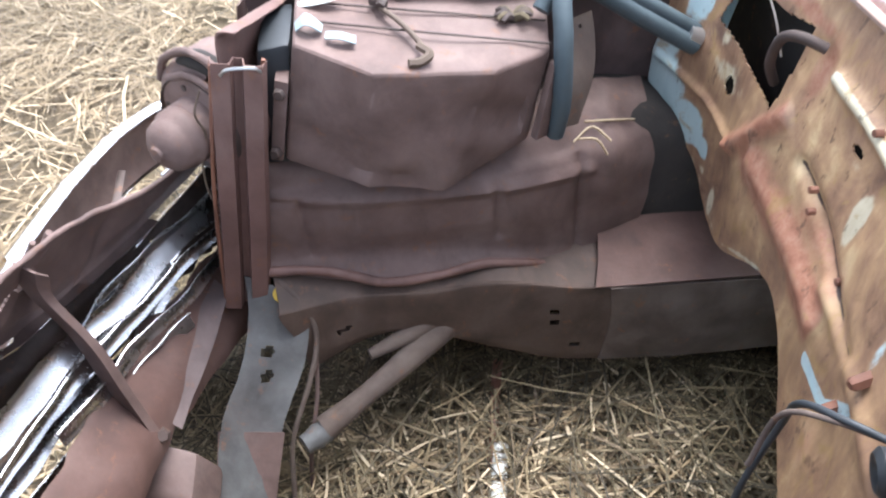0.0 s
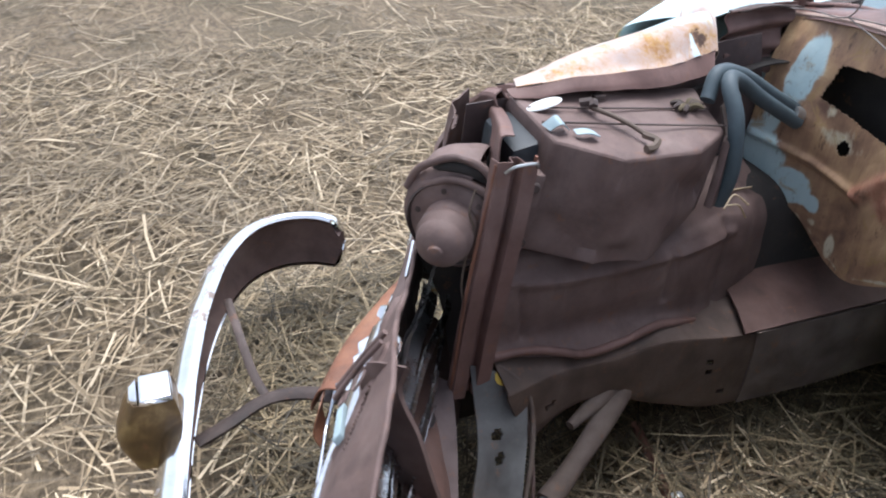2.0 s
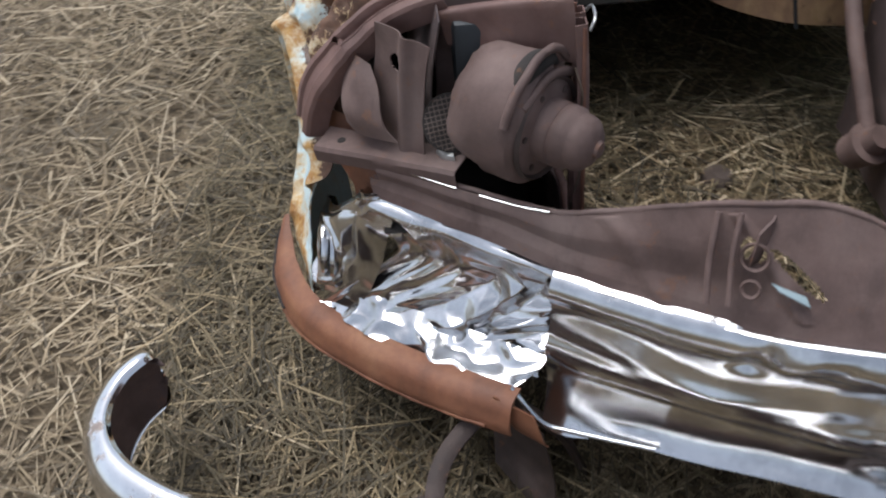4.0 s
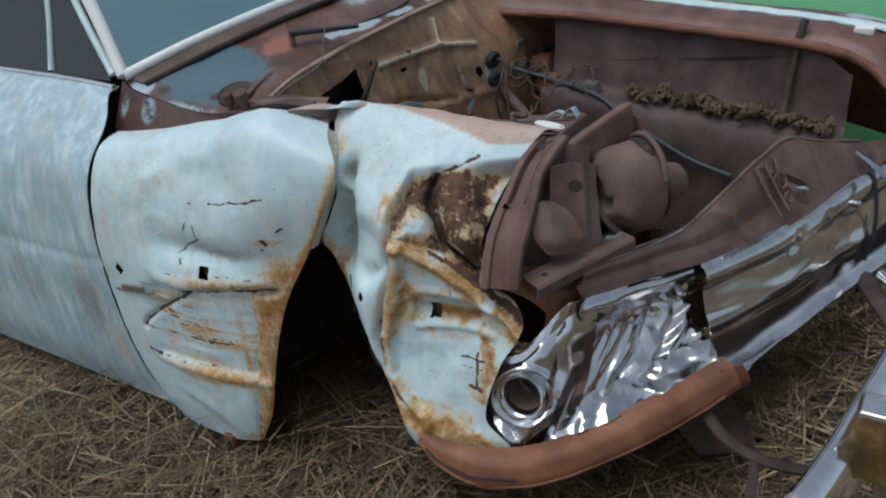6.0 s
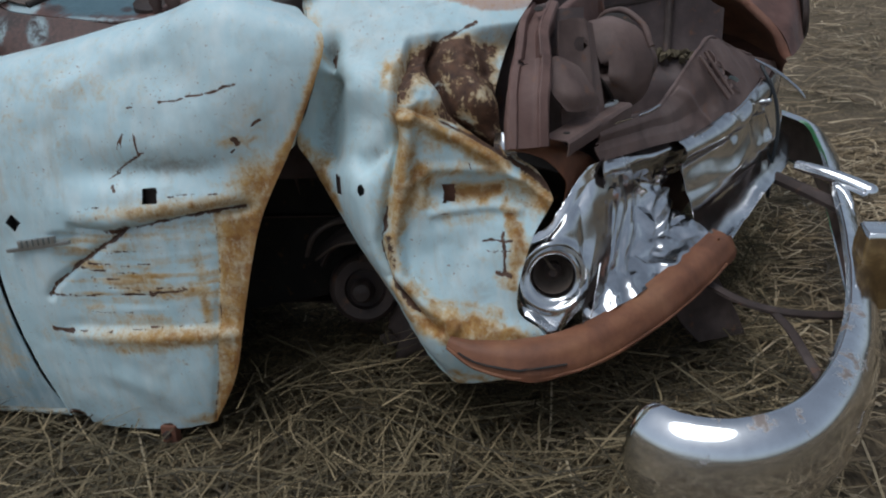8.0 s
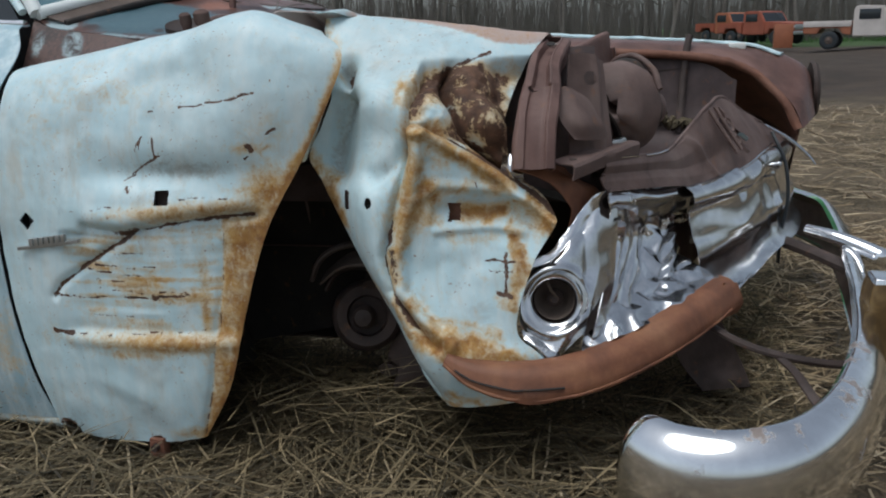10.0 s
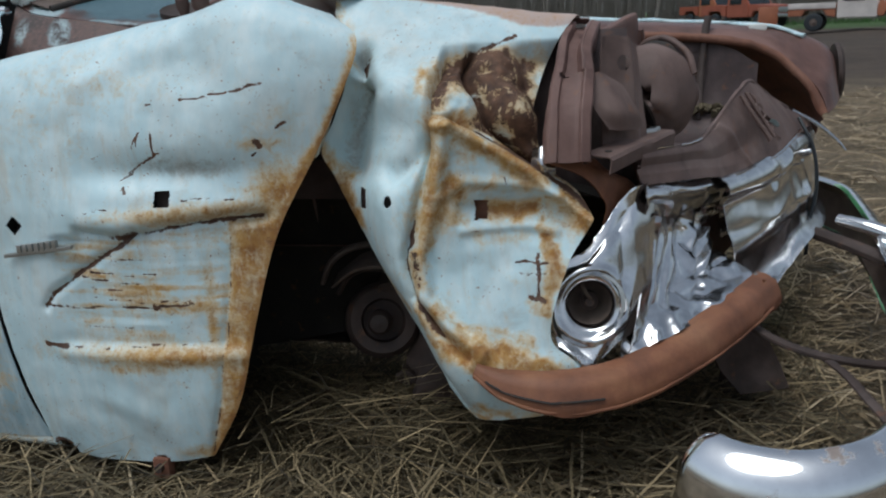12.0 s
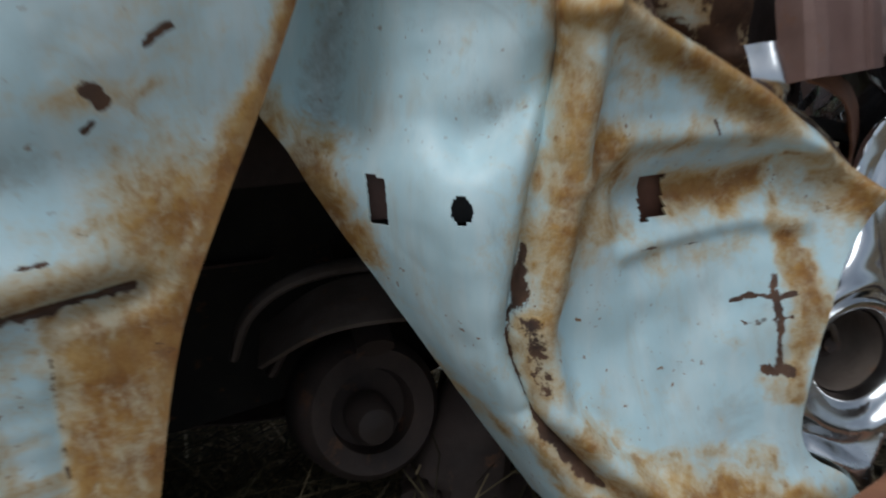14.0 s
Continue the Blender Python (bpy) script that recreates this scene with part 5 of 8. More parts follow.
def frame_rail():
    """The chassis rail on this side with its arch, the front crossmember and the plates on it."""
    rows = [[(-0.08, -0.70, 0.530), (-0.25, -0.72, 0.480), (-0.40, -0.735, 0.470), (-0.55, -0.75, 0.462), (-0.80, -0.80, 0.425), (-1.3, -0.82, 0.42)],
            [(-0.10, -0.60, 0.46), (-0.25, -0.645, 0.442), (-0.40, -0.66, 0.425), (-0.55, -0.665, 0.428), (-0.80, -0.672, 0.385), (-1.3, -0.68, 0.37)],
            [(-0.10, -0.585, 0.44), (-0.25, -0.63, 0.432), (-0.40, -0.645, 0.415), (-0.55, -0.65, 0.418), (-0.80, -0.655, 0.375), (-1.3, -0.665, 0.36)],
            [(-0.12, -0.585, 0.385), (-0.27, -0.63, 0.36), (-0.40, -0.645, 0.330), (-0.57, -0.65, 0.30), (-0.80, -0.655, 0.27), (-1.3, -0.665, 0.26)],
            [(-0.14, -0.585, 0.30), (-0.27, -0.63, 0.325), (-0.385, -0.645, 0.315), (-0.585, -0.65, 0.228), (-0.78, -0.655, 0.172), (-1.3, -0.665, 0.16)],
            [(-0.14, -0.60, 0.28), (-0.27, -0.65, 0.31), (-0.385, -0.665, 0.300), (-0.585, -0.67, 0.213), (-0.78, -0.675, 0.160), (-1.3, -0.685, 0.148)],
            [(-0.14, -0.72, 0.28), (-0.27, -0.75, 0.31), (-0.385, -0.765, 0.300), (-0.585, -0.77, 0.213), (-0.78, -0.775, 0.160), (-1.3, -0.785, 0.148)]]
    G = surf(rows, 46, 110)
    G = G + (0.006 * rough(G, 9, 3, 101))[..., None]

    def keep(C):
        x, z = C[..., 0], C[..., 2]
        f = C[..., 1] > -0.66
        slot = (np.abs(x + 0.222) < 0.018) & (np.abs(z - 0.362 + 0.3 * (x + 0.222)) < 0.0065)
        dots = np.zeros_like(f)
        for hx, hz in ((-0.68, 0.335), (-0.685, 0.296), (-0.735, 0.215), (-0.97, 0.25)):
            dots |= ((x - hx) / 0.010) ** 2 + ((z - hz) / 0.008) ** 2 < 1
        return ~(f & (slot | dots))
    rail = sheet("chassis_rail", G, RAIL, car, 0.004, keep, "mauve-brown rusted chassis rail with slots, dusty towards the back")
    # the rail's back, coloured near-black for the shade behind it
    sheet("rail_back", surf([[(-0.1, -0.74, 0.46), (-0.6, -0.76, 0.42), (-1.3, -0.77, 0.36)], [(-0.1, -0.74, 0.29), (-0.6, -0.76, 0.23), (-1.3, -0.77, 0.16)]], 8, 20), SHADE_BLACK, rail, 0.004)
    sheet("rail_ledge", surf([[(-0.76, -0.645, 0.400), (-1.05, -0.65, 0.395), (-1.35, -0.655, 0.39)], [(-0.78, -0.72, 0.425), (-1.05, -0.74, 0.425), (-1.35, -0.75, 0.42)], [(-0.80, -0.84, 0.460), (-1.05, -0.86, 0.46), (-1.35, -0.86, 0.45)]], 14, 30), RUSSET, rail, 0.004)
    G = surf([[(-0.80, -0.648, 0.392), (-1.05, -0.652, 0.385), (-1.35, -0.655, 0.38)], [(-0.80, -0.645, 0.28), (-1.05, -0.648, 0.27), (-1.35, -0.65, 0.27)], [(-0.79, -0.647, 0.165), (-1.05, -0.65, 0.155), (-1.35, -0.655, 0.16)]], 24, 40)
    sheet("rail_rear_skin", G + (0.012 * rough(G, 10, 3, 103))[..., None], DUSTY, rail, 0.004)
    # the bracket plate ahead of the rail, grey-blue where paint is left
    rows = [[(-0.040, -0.655, 0.50), (-0.10, -0.640, 0.475), (-0.155, -0.625, 0.445)],
            [(-0.035, -0.615, 0.43), (-0.085, -0.605, 0.415), (-0.155, -0.600, 0.395)],
            [(-0.010, -0.53, 0.36), (-0.060, -0.53, 0.335), (-0.135, -0.55, 0.33)],
            [(0.035, -0.44, 0.27), (-0.01, -0.43, 0.235), (-0.09, -0.46, 0.25)],
            [(0.050, -0.36, 0.17), (0.0, -0.34, 0.13), (-0.06, -0.38, 0.15)]]
    G = surf(rows, 60, 30)
    G = G + (0.010 * rough(G, 9, 3, 105))[..., None]

    def keep2(C):
        d1 = np.hypot((C[..., 0] + 0.066) / 0.014, (C[..., 2] - 0.372) / 0.008) < 1
        d2 = np.hypot((C[..., 0] + 0.062) / 0.014, (C[..., 2] - 0.335) / 0.008) < 1
        return ~(d1 | d2)
    sheet("rail_bracket", G, GREYBLUE, car, 0.004, keep2, "grey-brown slotted bracket plate on the rail")
    lathe("paint_dab", [(0.0, 0.002), (0.018, 0.0)], (-0.105, -0.628, 0.468), (0, 0.7, 0.6), YELLOW, car, n=12)
    tube("brake_pipe", [(-0.10, -0.648, 0.49), (-0.15, -0.61, 0.44), (-0.165, -0.59, 0.37), (-0.145, -0.54, 0.30), (-0.10, -0.47, 0.20), (-0.09, -0.42, 0.10), (-0.085, -0.39, 0.03)], 0.006, DUSTY, car, n=8)
    tube("brake_pipe", [(-0.16, -0.62, 0.40), (-0.155, -0.55, 0.26), (-0.13, -0.48, 0.14), (-0.12, -0.45, 0.02)], 0.005, BROWN, car, n=8)
    sheet("rail_foot", surf([[(0.04, -0.45, 0.27), (-0.09, -0.45, 0.25)], [(0.06, -0.36, 0.14), (-0.06, -0.36, 0.13)], [(0.07, -0.30, 0.0), (-0.04, -0.31, 0.0)]], 12, 8), BROWN, car, 0.004)
    # plate between the bracket and the front crossmember
    rows = [[(0.060, -0.715, 0.462), (0.0, -0.655, 0.46)], [(0.130, -0.56, 0.450), (0.03, -0.55, 0.42)], [(0.175, -0.41, 0.440), (0.085, -0.39, 0.365)]]
    G = surf(rows, 40, 20)
    pl = sheet("tray_plate", G + (0.008 * rough(G, 8, 2, 107))[..., None], PLUM, car, 0.003, label="flat purple-brown tray plate")
    lathe("rivet", [(0.011, 0.0), (0.010, 0.004), (0.0, 0.006)], (0.065, -0.53, 0.404), (0.2, 0.2, 1), DARK, pl, n=12)
    block("foot_box", [(0.03, -0.40, 0.22), (0.15, -0.40, 0.25), (0.16, -0.28, 0.16), (0.05, -0.28, 0.12), (0.06, -0.37, 0.32), (0.15, -0.38, 0.36), (0.17, -0.30, 0.30), (0.07, -0.29, 0.27)], BROWN, car, 0.015)
    # front crossmember
    path = [(-0.035, -0.86, 0.43), (0.045, -0.72, 0.43), (0.135, -0.52, 0.44), (0.205, -0.28, 0.44), (0.26, 0.0, 0.42), (0.29, 0.3, 0.42)]
    sweep("front_crossmember", path, [(0.0, -0.10), (0.02, -0.08), (0.022, 0.0), (0.016, 0.040), (0.006, 0.048), (-0.050, -0.008), (-0.075, -0.055), (-0.080, -0.09)], 1, RUSSET, car, 90, 0.004, "russet-brown pressed front crossmember", dent=lambda G: G + (0.020 * rough(G, 11, 3, 109))[..., None])
    # cross strap over the grille's back
    path = [(0.215, -0.40, 0.80), (0.225, -0.41, 0.74), (0.19, -0.415, 0.62), (0.165, -0.405, 0.50), (0.135, -0.39, 0.385)]
    C = spline(path, 30)
    G = np.stack([C + np.array([-0.030, 0.028, -0.012]), C + np.array([-0.020, 0.040, 0.006]), C + np.array([0.016, 0.018, 0.008]), C + np.array([0.030, -0.004, -0.006])], 1)
    sheet("brace_strap", G, BROWN, car, 0.004, label="bent brown steel brace strap")
    lathe("strap_bolt", [(0.016, 0.0), (0.016, 0.02), (0.010, 0.03), (0.0, 0.03)], (0.115, -0.375, 0.375), (-0.3, 0.6, 0.6), DARK, car, n=6)


frame_rail()


def nose():
    """The bright grille shell, folded round the crushed corner, with its brown backing panel."""
    # lamp plate
    rows = [[(-0.225, -1.150, 0.525), (-0.165, -1.125, 0.545), (-0.110, -1.060, 0.625), (-0.062, -1.040, 0.672), (-0.035, -0.985, 0.668)],
            [(-0.235, -1.180, 0.500), (-0.165, -1.165, 0.520), (-0.100, -1.105, 0.580), (-0.060, -1.065, 0.600), (-0.030, -1.010, 0.595)],
            [(-0.235, -1.205, 0.440), (-0.165, -1.185, 0.445), (-0.100, -1.140, 0.500), (-0.062, -1.095, 0.500), (-0.030, -1.045, 0.495)],
            [(-0.225, -1.222, 0.380), (-0.165, -1.215, 0.375), (-0.105, -1.175, 0.410), (-0.070, -1.135, 0.420), (-0.035, -1.080, 0.420)],
            [(-0.205, -1.236, 0.330), (-0.150, -1.240, 0.315), (-0.105, -1.190, 0.355), (-0.075, -1.160, 0.370), (-0.040, -1.110, 0.375)]]
    G = surf(rows, 90, 100)
    N = normals(G)
    N = N * np.sign((N * np.array([0.4, -0.9, 0.2])).sum(-1, keepdims=True))
    S = np.linspace(0, 1, 100)[None, :] * np.ones((90, 1))
    R = np.linspace(0, 1, 90)[:, None] * np.ones((1, 100))
    ring = np.hypot((G[..., 0] + 0.158), (G[..., 2] - 0.443))
    push = 0.010 * rough(G, 12, 2, 119) + 0.014 * tent(S, R, [(0.0, 0.10), (0.3, 0.06), (0.72, 0.0)], 0.10)
    push = push + 0.012 * tent(S, R, [(0.10, 0.86), (0.30, 0.93), (0.42, 0.82), (0.62, 0.80)], 0.10) - 0.010 * tent(S, R, [(0.02, 0.75), (0.18, 0.80), (0.35, 1.0)], 0.09) - 0.012 * tent(S, R, [(0.50, 0.2), (0.62, 0.5), (0.56, 0.75)], 0.12)
    push = np.where(ring < 0.075, push * smooth(ring, 0.05, 0.075), push)
    push = push + 0.008 * np.exp(-((ring - 0.072) / 0.008) ** 2)
    G = G + N * push[..., None]
    gr = sheet("lamp_plate", G, CHROME_CLEAN, car, 0.0018, lambda C: np.hypot(C[..., 0] + 0.158, C[..., 2] - 0.443) > 0.052,
               "bent bright lamp plate of the grille shell", sharp=50, back=DARK, out=(0.4, -0.9, 0.2), rust=-0.2)
    # crumpled sheet: a rolled rim, a hollow under it and a foot that runs out
    nu, nv = 130, 170
    s = np.linspace(0, 1, nv)
    base = spline([(-0.060, -1.050, 0.0), (0.000, -0.935, 0.0), (0.075, -0.790, 0.0), (0.152, -0.650, 0.0)], nv)
    zt = np.array([0.672, 0.652, 0.618, 0.572, 0.525, 0.460, 0.400, 0.354])
    zr = np.array([0.612, 0.598, 0.578, 0.545, 0.505, 0.455, 0.412, 0.374])
    off = np.array([-0.16, 0.10, -0.05, -0.36, -0.38, 0.12, 0.66, 1.08])
    ZL, ZR, OF = (spline(v.reshape(-1, 1), nu)[:, 0] for v in (zt, zr, off))
    out = np.stack([-0.15 + 0.45 * s, -0.985 + 0.03 * s, 0 * s], -1) * (0.135 - 0.045 * s)[:, None]
    G = base[None] + OF[:, None, None] * out[None]
    G[..., 2] = ZL[:, None] * (1 - s) + ZR[:, None] * s
    S, R = s[None, :] * np.ones((nu, 1)), np.linspace(0, 1, nu)[:, None] * np.ones((1, nv))
    N = normals(G)
    N = N * np.sign((N * np.array([0.3, -0.9, 0.3])).sum(-1, keepdims=True))
    Q = np.stack([S * 3.6 + 1.2 * R, R * 2.6 - 0.5 * S, 0 * S], -1)
    wrink = np.abs(rough(Q, 2.2, 2, 113)) + 0.6 * np.abs(rough(Q + 5, 4.5, 1, 127))
    low = smooth(R, 0.42, 0.62)
    push = 0.0035 * (0.2 - wrink) * (0.1 + 1.0 * low) + 0.004 * rough(Q, 0.9, 2, 119)
    push = push + 0.0110 * tent(S, R, [(0.20, 0.36), (0.24, 0.55), (0.17, 0.80)], 0.10) - 0.0055 * tent(S, R, [(0.33, 0.30), (0.36, 0.6), (0.30, 0.75)], 0.08)
    push = push + 0.0055 * tent(S, R, [(0.36, 0.78), (0.52, 0.70), (0.66, 0.78), (0.86, 0.72)], 0.07) + 0.0050 * tent(S, R, [(0.30, 0.92), (0.50, 0.86), (0.72, 0.92)], 0.06) + 0.0050 * tent(S, R, [(0.56, 0.55), (0.70, 0.66), (0.92, 0.60)], 0.06)
    push = push - 0.0055 * tent(S, R, [(0.44, 0.60), (0.60, 0.66), (0.70, 0.86)], 0.05) - 0.0077 * tent(S, R, [(0.82, 0.2), (0.88, 0.45), (0.96, 0.75)], 0.07)
    push = push + 0.0066 * tent(S, R, [(0.0, 0.22), (0.14, 0.14), (0.30, 0.17)], 0.10) - 0.0066 * tent(S, R, [(0.03, 0.30), (0.16, 0.27), (0.34, 0.30)], 0.08) + 0.0039 * tent(S, R, [(0.45, 0.10), (0.62, 0.16), (0.80, 0.10)], 0.09)
    push = push + 0.016 * smooth(0.06 - S, 0, 0.06)
    ply = S * 5.2 + 0.9 * R + 1.1 * rough(Q, 0.8, 2, 117)
    push = push + 0.036 * (np.abs(ply - np.round(ply)) - 0.25) * smooth(R, 0.28, 0.55) * smooth(S, 0.12, 0.25)
    ply = R * 6.5 - 1.6 * S + 1.6 * rough(Q + 3, 1.1, 2, 123)
    push = push + 0.015 * (np.abs(ply - np.round(ply)) - 0.25) * smooth(R, 0.40, 0.6) * smooth(S, 0.35, 0.5)
    G = G + N * push[..., None]

    def torn(C):
        rag = rough(C, 30, 2, 121)
        gap = np.linalg.norm((C - np.array([0.128, -0.70, 0.553])) / np.array([0.030, 0.05, 0.030]), axis=-1) < 1 + 0.8 * rag
        end = (C[..., 1] > -0.690 + 0.05 * rag - 0.35 * np.clip(0.54 - C[..., 2], 0, 0.2)) & (C[..., 2] < 0.535)
        return ~(gap | end)
    sheet("crumpled_panel", G, CHROME_CLEAN, gr, 0.0018, torn, "crumpled bright grille sheet, torn at one end", sharp=50, back=DARK, out=(0.3, -0.9, 0.3), rust=-0.2)
    # its foot, spread out over the valance
    rows = [[(-0.080, -1.130, 0.402), (0.000, -1.000, 0.402), (0.080, -0.860, 0.405), (0.165, -0.715, 0.418)],
            [(-0.085, -1.180, 0.368), (0.020, -1.045, 0.374), (0.110, -0.895, 0.385), (0.195, -0.745, 0.404)],
            [(-0.088, -1.215, 0.340), (0.035, -1.085, 0.354), (0.135, -0.930, 0.372), (0.215, -0.780, 0.394)]]
    G = surf(rows, 30, 110)
    sheet("panel_foot", G + (0.010 * rough(G, 9, 2, 129) + 0.042 * (0.2 - np.abs(rough(G, 11, 2, 133))) + 0.018 * (0.2 - np.abs(rough(G, 26, 1, 135))))[..., None] * np.array([0.3, -0.6, 0.7]), CHROME_CLEAN, gr, 0.0018, rust=-0.2)
    # the lamp bucket
    c, ax = np.array([-0.157, -1.178, 0.443]), Vector((0.10, -0.97, 0.20))
    lathe("lamp_ring", [(0.052, -0.012), (0.058, -0.002), (0.063, 0.008), (0.060, 0.015), (0.053, 0.012), (0.049, 0.004), (0.046, -0.02), (0.044, -0.05)], c, ax, CHROME_CLEAN, gr, 40, "bright lamp ring, lens missing", 0.015, False)
    lathe("lamp_bucket", [(0.046, -0.01), (0.043, -0.045), (0.030, -0.07), (0.0, -0.08)], c, ax, DUSTY, gr, 32, cap=False)
    lathe("bulb_socket", [(0.020, -0.078), (0.020, -0.045), (0.012, -0.040), (0.010, -0.030), (0.0, -0.030)], c, ax, DARK, gr, 16)
    tube("bulb_wire", [c + np.array([0.0, 0.03, 0.0]), c + np.array([-0.012, 0.02, 0.02]), c + np.array([-0.02, 0.03, 0.034])], 0.004, WIRE, gr, n=6)
    lathe("second_ring", [(0.064, -0.004), (0.072, -0.004), (0.075, -0.012), (0.070, -0.018)], c, ax, CHROME_CLEAN, gr, 40, "", 0.03, False)
    # the straighter half of the shell: rolled rim, hollow, ridge and a foot that turns out
    path = [(0.152, -0.712, 0.47), (0.275, -0.485, 0.47), (0.355, -0.30, 0.475), (0.43, -0.11, 0.475), (0.475, 0.03, 0.47), (0.52, 0.25, 0.46), (0.55, 0.45, 0.45)]
    sec = [(-0.045, 0.158), (-0.016, 0.156), (0.004, 0.142), (0.012, 0.122), (0.008, 0.104), (-0.002, 0.090), (0.002, 0.060), (0.012, 0.020), (0.024, -0.005), (0.028, -0.03), (0.024, -0.055), (0.030, -0.095), (0.044, -0.125), (0.066, -0.148)]

    def bend(G):
        S = np.linspace(0, 1, len(G))[:, None] * np.ones(G.shape[:2])
        R = np.linspace(0, 1, G.shape[1])[None, :] * np.ones(G.shape[:2])
        G = G + (0.008 * rough(G, 5, 1, 131))[..., None] * np.array([1, -0.5, 0.5])
        G = G + (0.004 * (0.2 - np.abs(rough(G, 8, 1, 133))))[..., None] * np.array([0.8, -0.5, 0.3])
        G[..., 2] += 0.02 * smooth(S, 0.05, 0.4) * smooth(0.4 - R, 0, 0.4) - 0.030 * np.exp(-((S - 0.02) / 0.07) ** 2) * smooth(R, 0.6, 1.0)
        G[..., 2] += 0.025 * smooth(S, 0.10, 0.45) * smooth(R, 0.75, 1.0)
        G[..., 0] += 0.030 * np.exp(-((S - 0.02) / 0.06) ** 2) * smooth(R, 0.6, 1.0)
        k = 0.0108 * tent(S, R, [(0.30, 0.0), (0.33, 0.15), (0.29, 0.34)], 0.04) - 0.0108 * tent(S, R, [(0.245, 0.05), (0.26, 0.2), (0.24, 0.42)], 0.03) + 0.0120 * tent(S, R, [(0.46, 0.35), (0.52, 0.50), (0.50, 0.62)], 0.05) - 0.0084 * tent(S, R, [(0.42, 0.3), (0.40, 0.55), (0.44, 0.8)], 0.05) + 0.0060 * tent(S, R, [(0.06, 0.50), (0.20, 0.58), (0.36, 0.52)], 0.07)
        return G + k[..., None] * np.array([0.85, -0.5, 0.15])
    sweep("grille_bar", path, sec, 1, CHROME_CLEAN, gr, 150, 0.002, "bright rolled grille bar, bent", dent=bend, sharp=50, back=DARK, out=(0.9, -0.5, 0.2), rust=-0.2)
    tube("grille_bar_edge", [(0.222, -0.795, 0.405), (0.262, -0.742, 0.345), (0.285, -0.68, 0.338), (0.335, -0.54, 0.345)], 0.005, CHROME_CLEAN, gr, n=8)
    # what is left of the slats behind the shell
    rng = random.Random(17)
    for k, (z, x, a, b, w) in enumerate(((0.635, -0.01, -0.86, -0.42, 0.016), (0.610, 0.0, -0.80, -0.20, 0.020), (0.582, -0.04, -0.78, -0.10, 0.014), (0.560, 0.01, -0.66, 0.20, 0.020), (0.528, -0.05, -0.74, -0.28, 0.018), (0.505, -0.01, -0.64, 0.10, 0.016), (0.475, -0.06, -0.58, -0.05, 0.020), (0.450, -0.02, -0.52, 0.0, 0.014))):
        P = [(np.interp(y, [-0.9, -0.64, -0.46, -0.28, 0.0, 0.25], [-0.045, 0.10, 0.205, 0.295, 0.37, 0.42]) + x + rng.uniform(-0.014, 0.014), y, z - 0.06 * (y + 0.8) + rng.uniform(-0.015, 0.015)) for y in np.linspace(a, b, 4)]
        t = rng.uniform(-0.5, 0.9)
        sec = [(q * t * 0.8 + 0.004 * math.cos(3 * q / w), q) for q in (-w, -0.4 * w, 0.4 * w, w)]
        sweep("grille_slat", P, sec, 1, SLAT, gr, 40, 0.002, dent=lambda G, k=k: G + (0.022 * rough(G, 8, 2, 140 + 3 * k))[..., None] * np.array([1, 0.3, 1]), rust=-0.12)
    # the brown backing panel with its raised middle
    rows = [[(-0.075, -1.035, 0.742), (0.040, -0.800, 0.722), (0.095, -0.680, 0.722), (0.165, -0.515, 0.785), (0.205, -0.405, 0.815), (0.245, -0.285, 0.828), (0.315, -0.15, 0.775), (0.40, 0.03, 0.715), (0.52, 0.30, 0.645)],
            [(-0.068, -1.035, 0.725), (0.055, -0.795, 0.705), (0.120, -0.670, 0.700), (0.195, -0.505, 0.742), (0.242, -0.395, 0.765), (0.288, -0.280, 0.772), (0.345, -0.14, 0.735), (0.42, 0.03, 0.690), (0.525, 0.30, 0.63)],
            [(-0.066, -1.035, 0.695), (0.065, -0.795, 0.672), (0.145, -0.660, 0.660), (0.225, -0.495, 0.672), (0.285, -0.385, 0.688), (0.335, -0.270, 0.698), (0.380, -0.13, 0.690), (0.44, 0.03, 0.668), (0.53, 0.30, 0.615)],
            [(-0.055, -1.030, 0.668), (0.080, -0.790, 0.640), (0.165, -0.650, 0.622), (0.250, -0.485, 0.622), (0.318, -0.375, 0.636), (0.368, -0.260, 0.648), (0.408, -0.12, 0.650), (0.46, 0.03, 0.640), (0.54, 0.30, 0.60)]]
    G = surf(rows, 64, 220)
    N = normals(G)
    N = N * np.sign((N * np.array([0.7, -0.5, 0.5])).sum(-1, keepdims=True))
    S, R = np.linspace(0, 1, 220)[None, :] * np.ones((64, 1)), np.linspace(0, 1, 64)[:, None] * np.ones((1, 220))
    push = 0.008 * rough(G, 9, 3, 151) + 0.007 * tent(S, R, [(0.30, 0.05), (0.34, 0.95)], 0.016) + 0.007 * tent(S, R, [(0.47, 0.08), (0.55, 0.8)], 0.016) - 0.006 * tent(S, R, [(0.0, 0.5), (0.2, 0.55), (0.36, 0.62)], 0.2)
    P0 = np.array([0.252, -0.405, 0.756])

    def keep2(C):
        d = C - P0
        a = np.hypot(d[..., 1] / 0.016, d[..., 2] / 0.018) < 1
        e = C - np.array([0.29, -0.345, 0.735])
        u = e[..., 1] * 0.8 - e[..., 2] * 0.6
        v = e[..., 1] * 0.6 + e[..., 2] * 0.8
        b = ((u / 0.045) ** 2 + (v / 0.010) ** 2) < 1
        rim = (C[..., 2] > 0.70 + 0.010 * rough(C, 30, 2, 155)) & (C[..., 1] < -1.02)
        return ~(a | b | rim)
    bp = sheet("grille_backing", G + N * push[..., None], BROWN, car, 0.003, keep2, "purple-brown grille backing panel with slots")
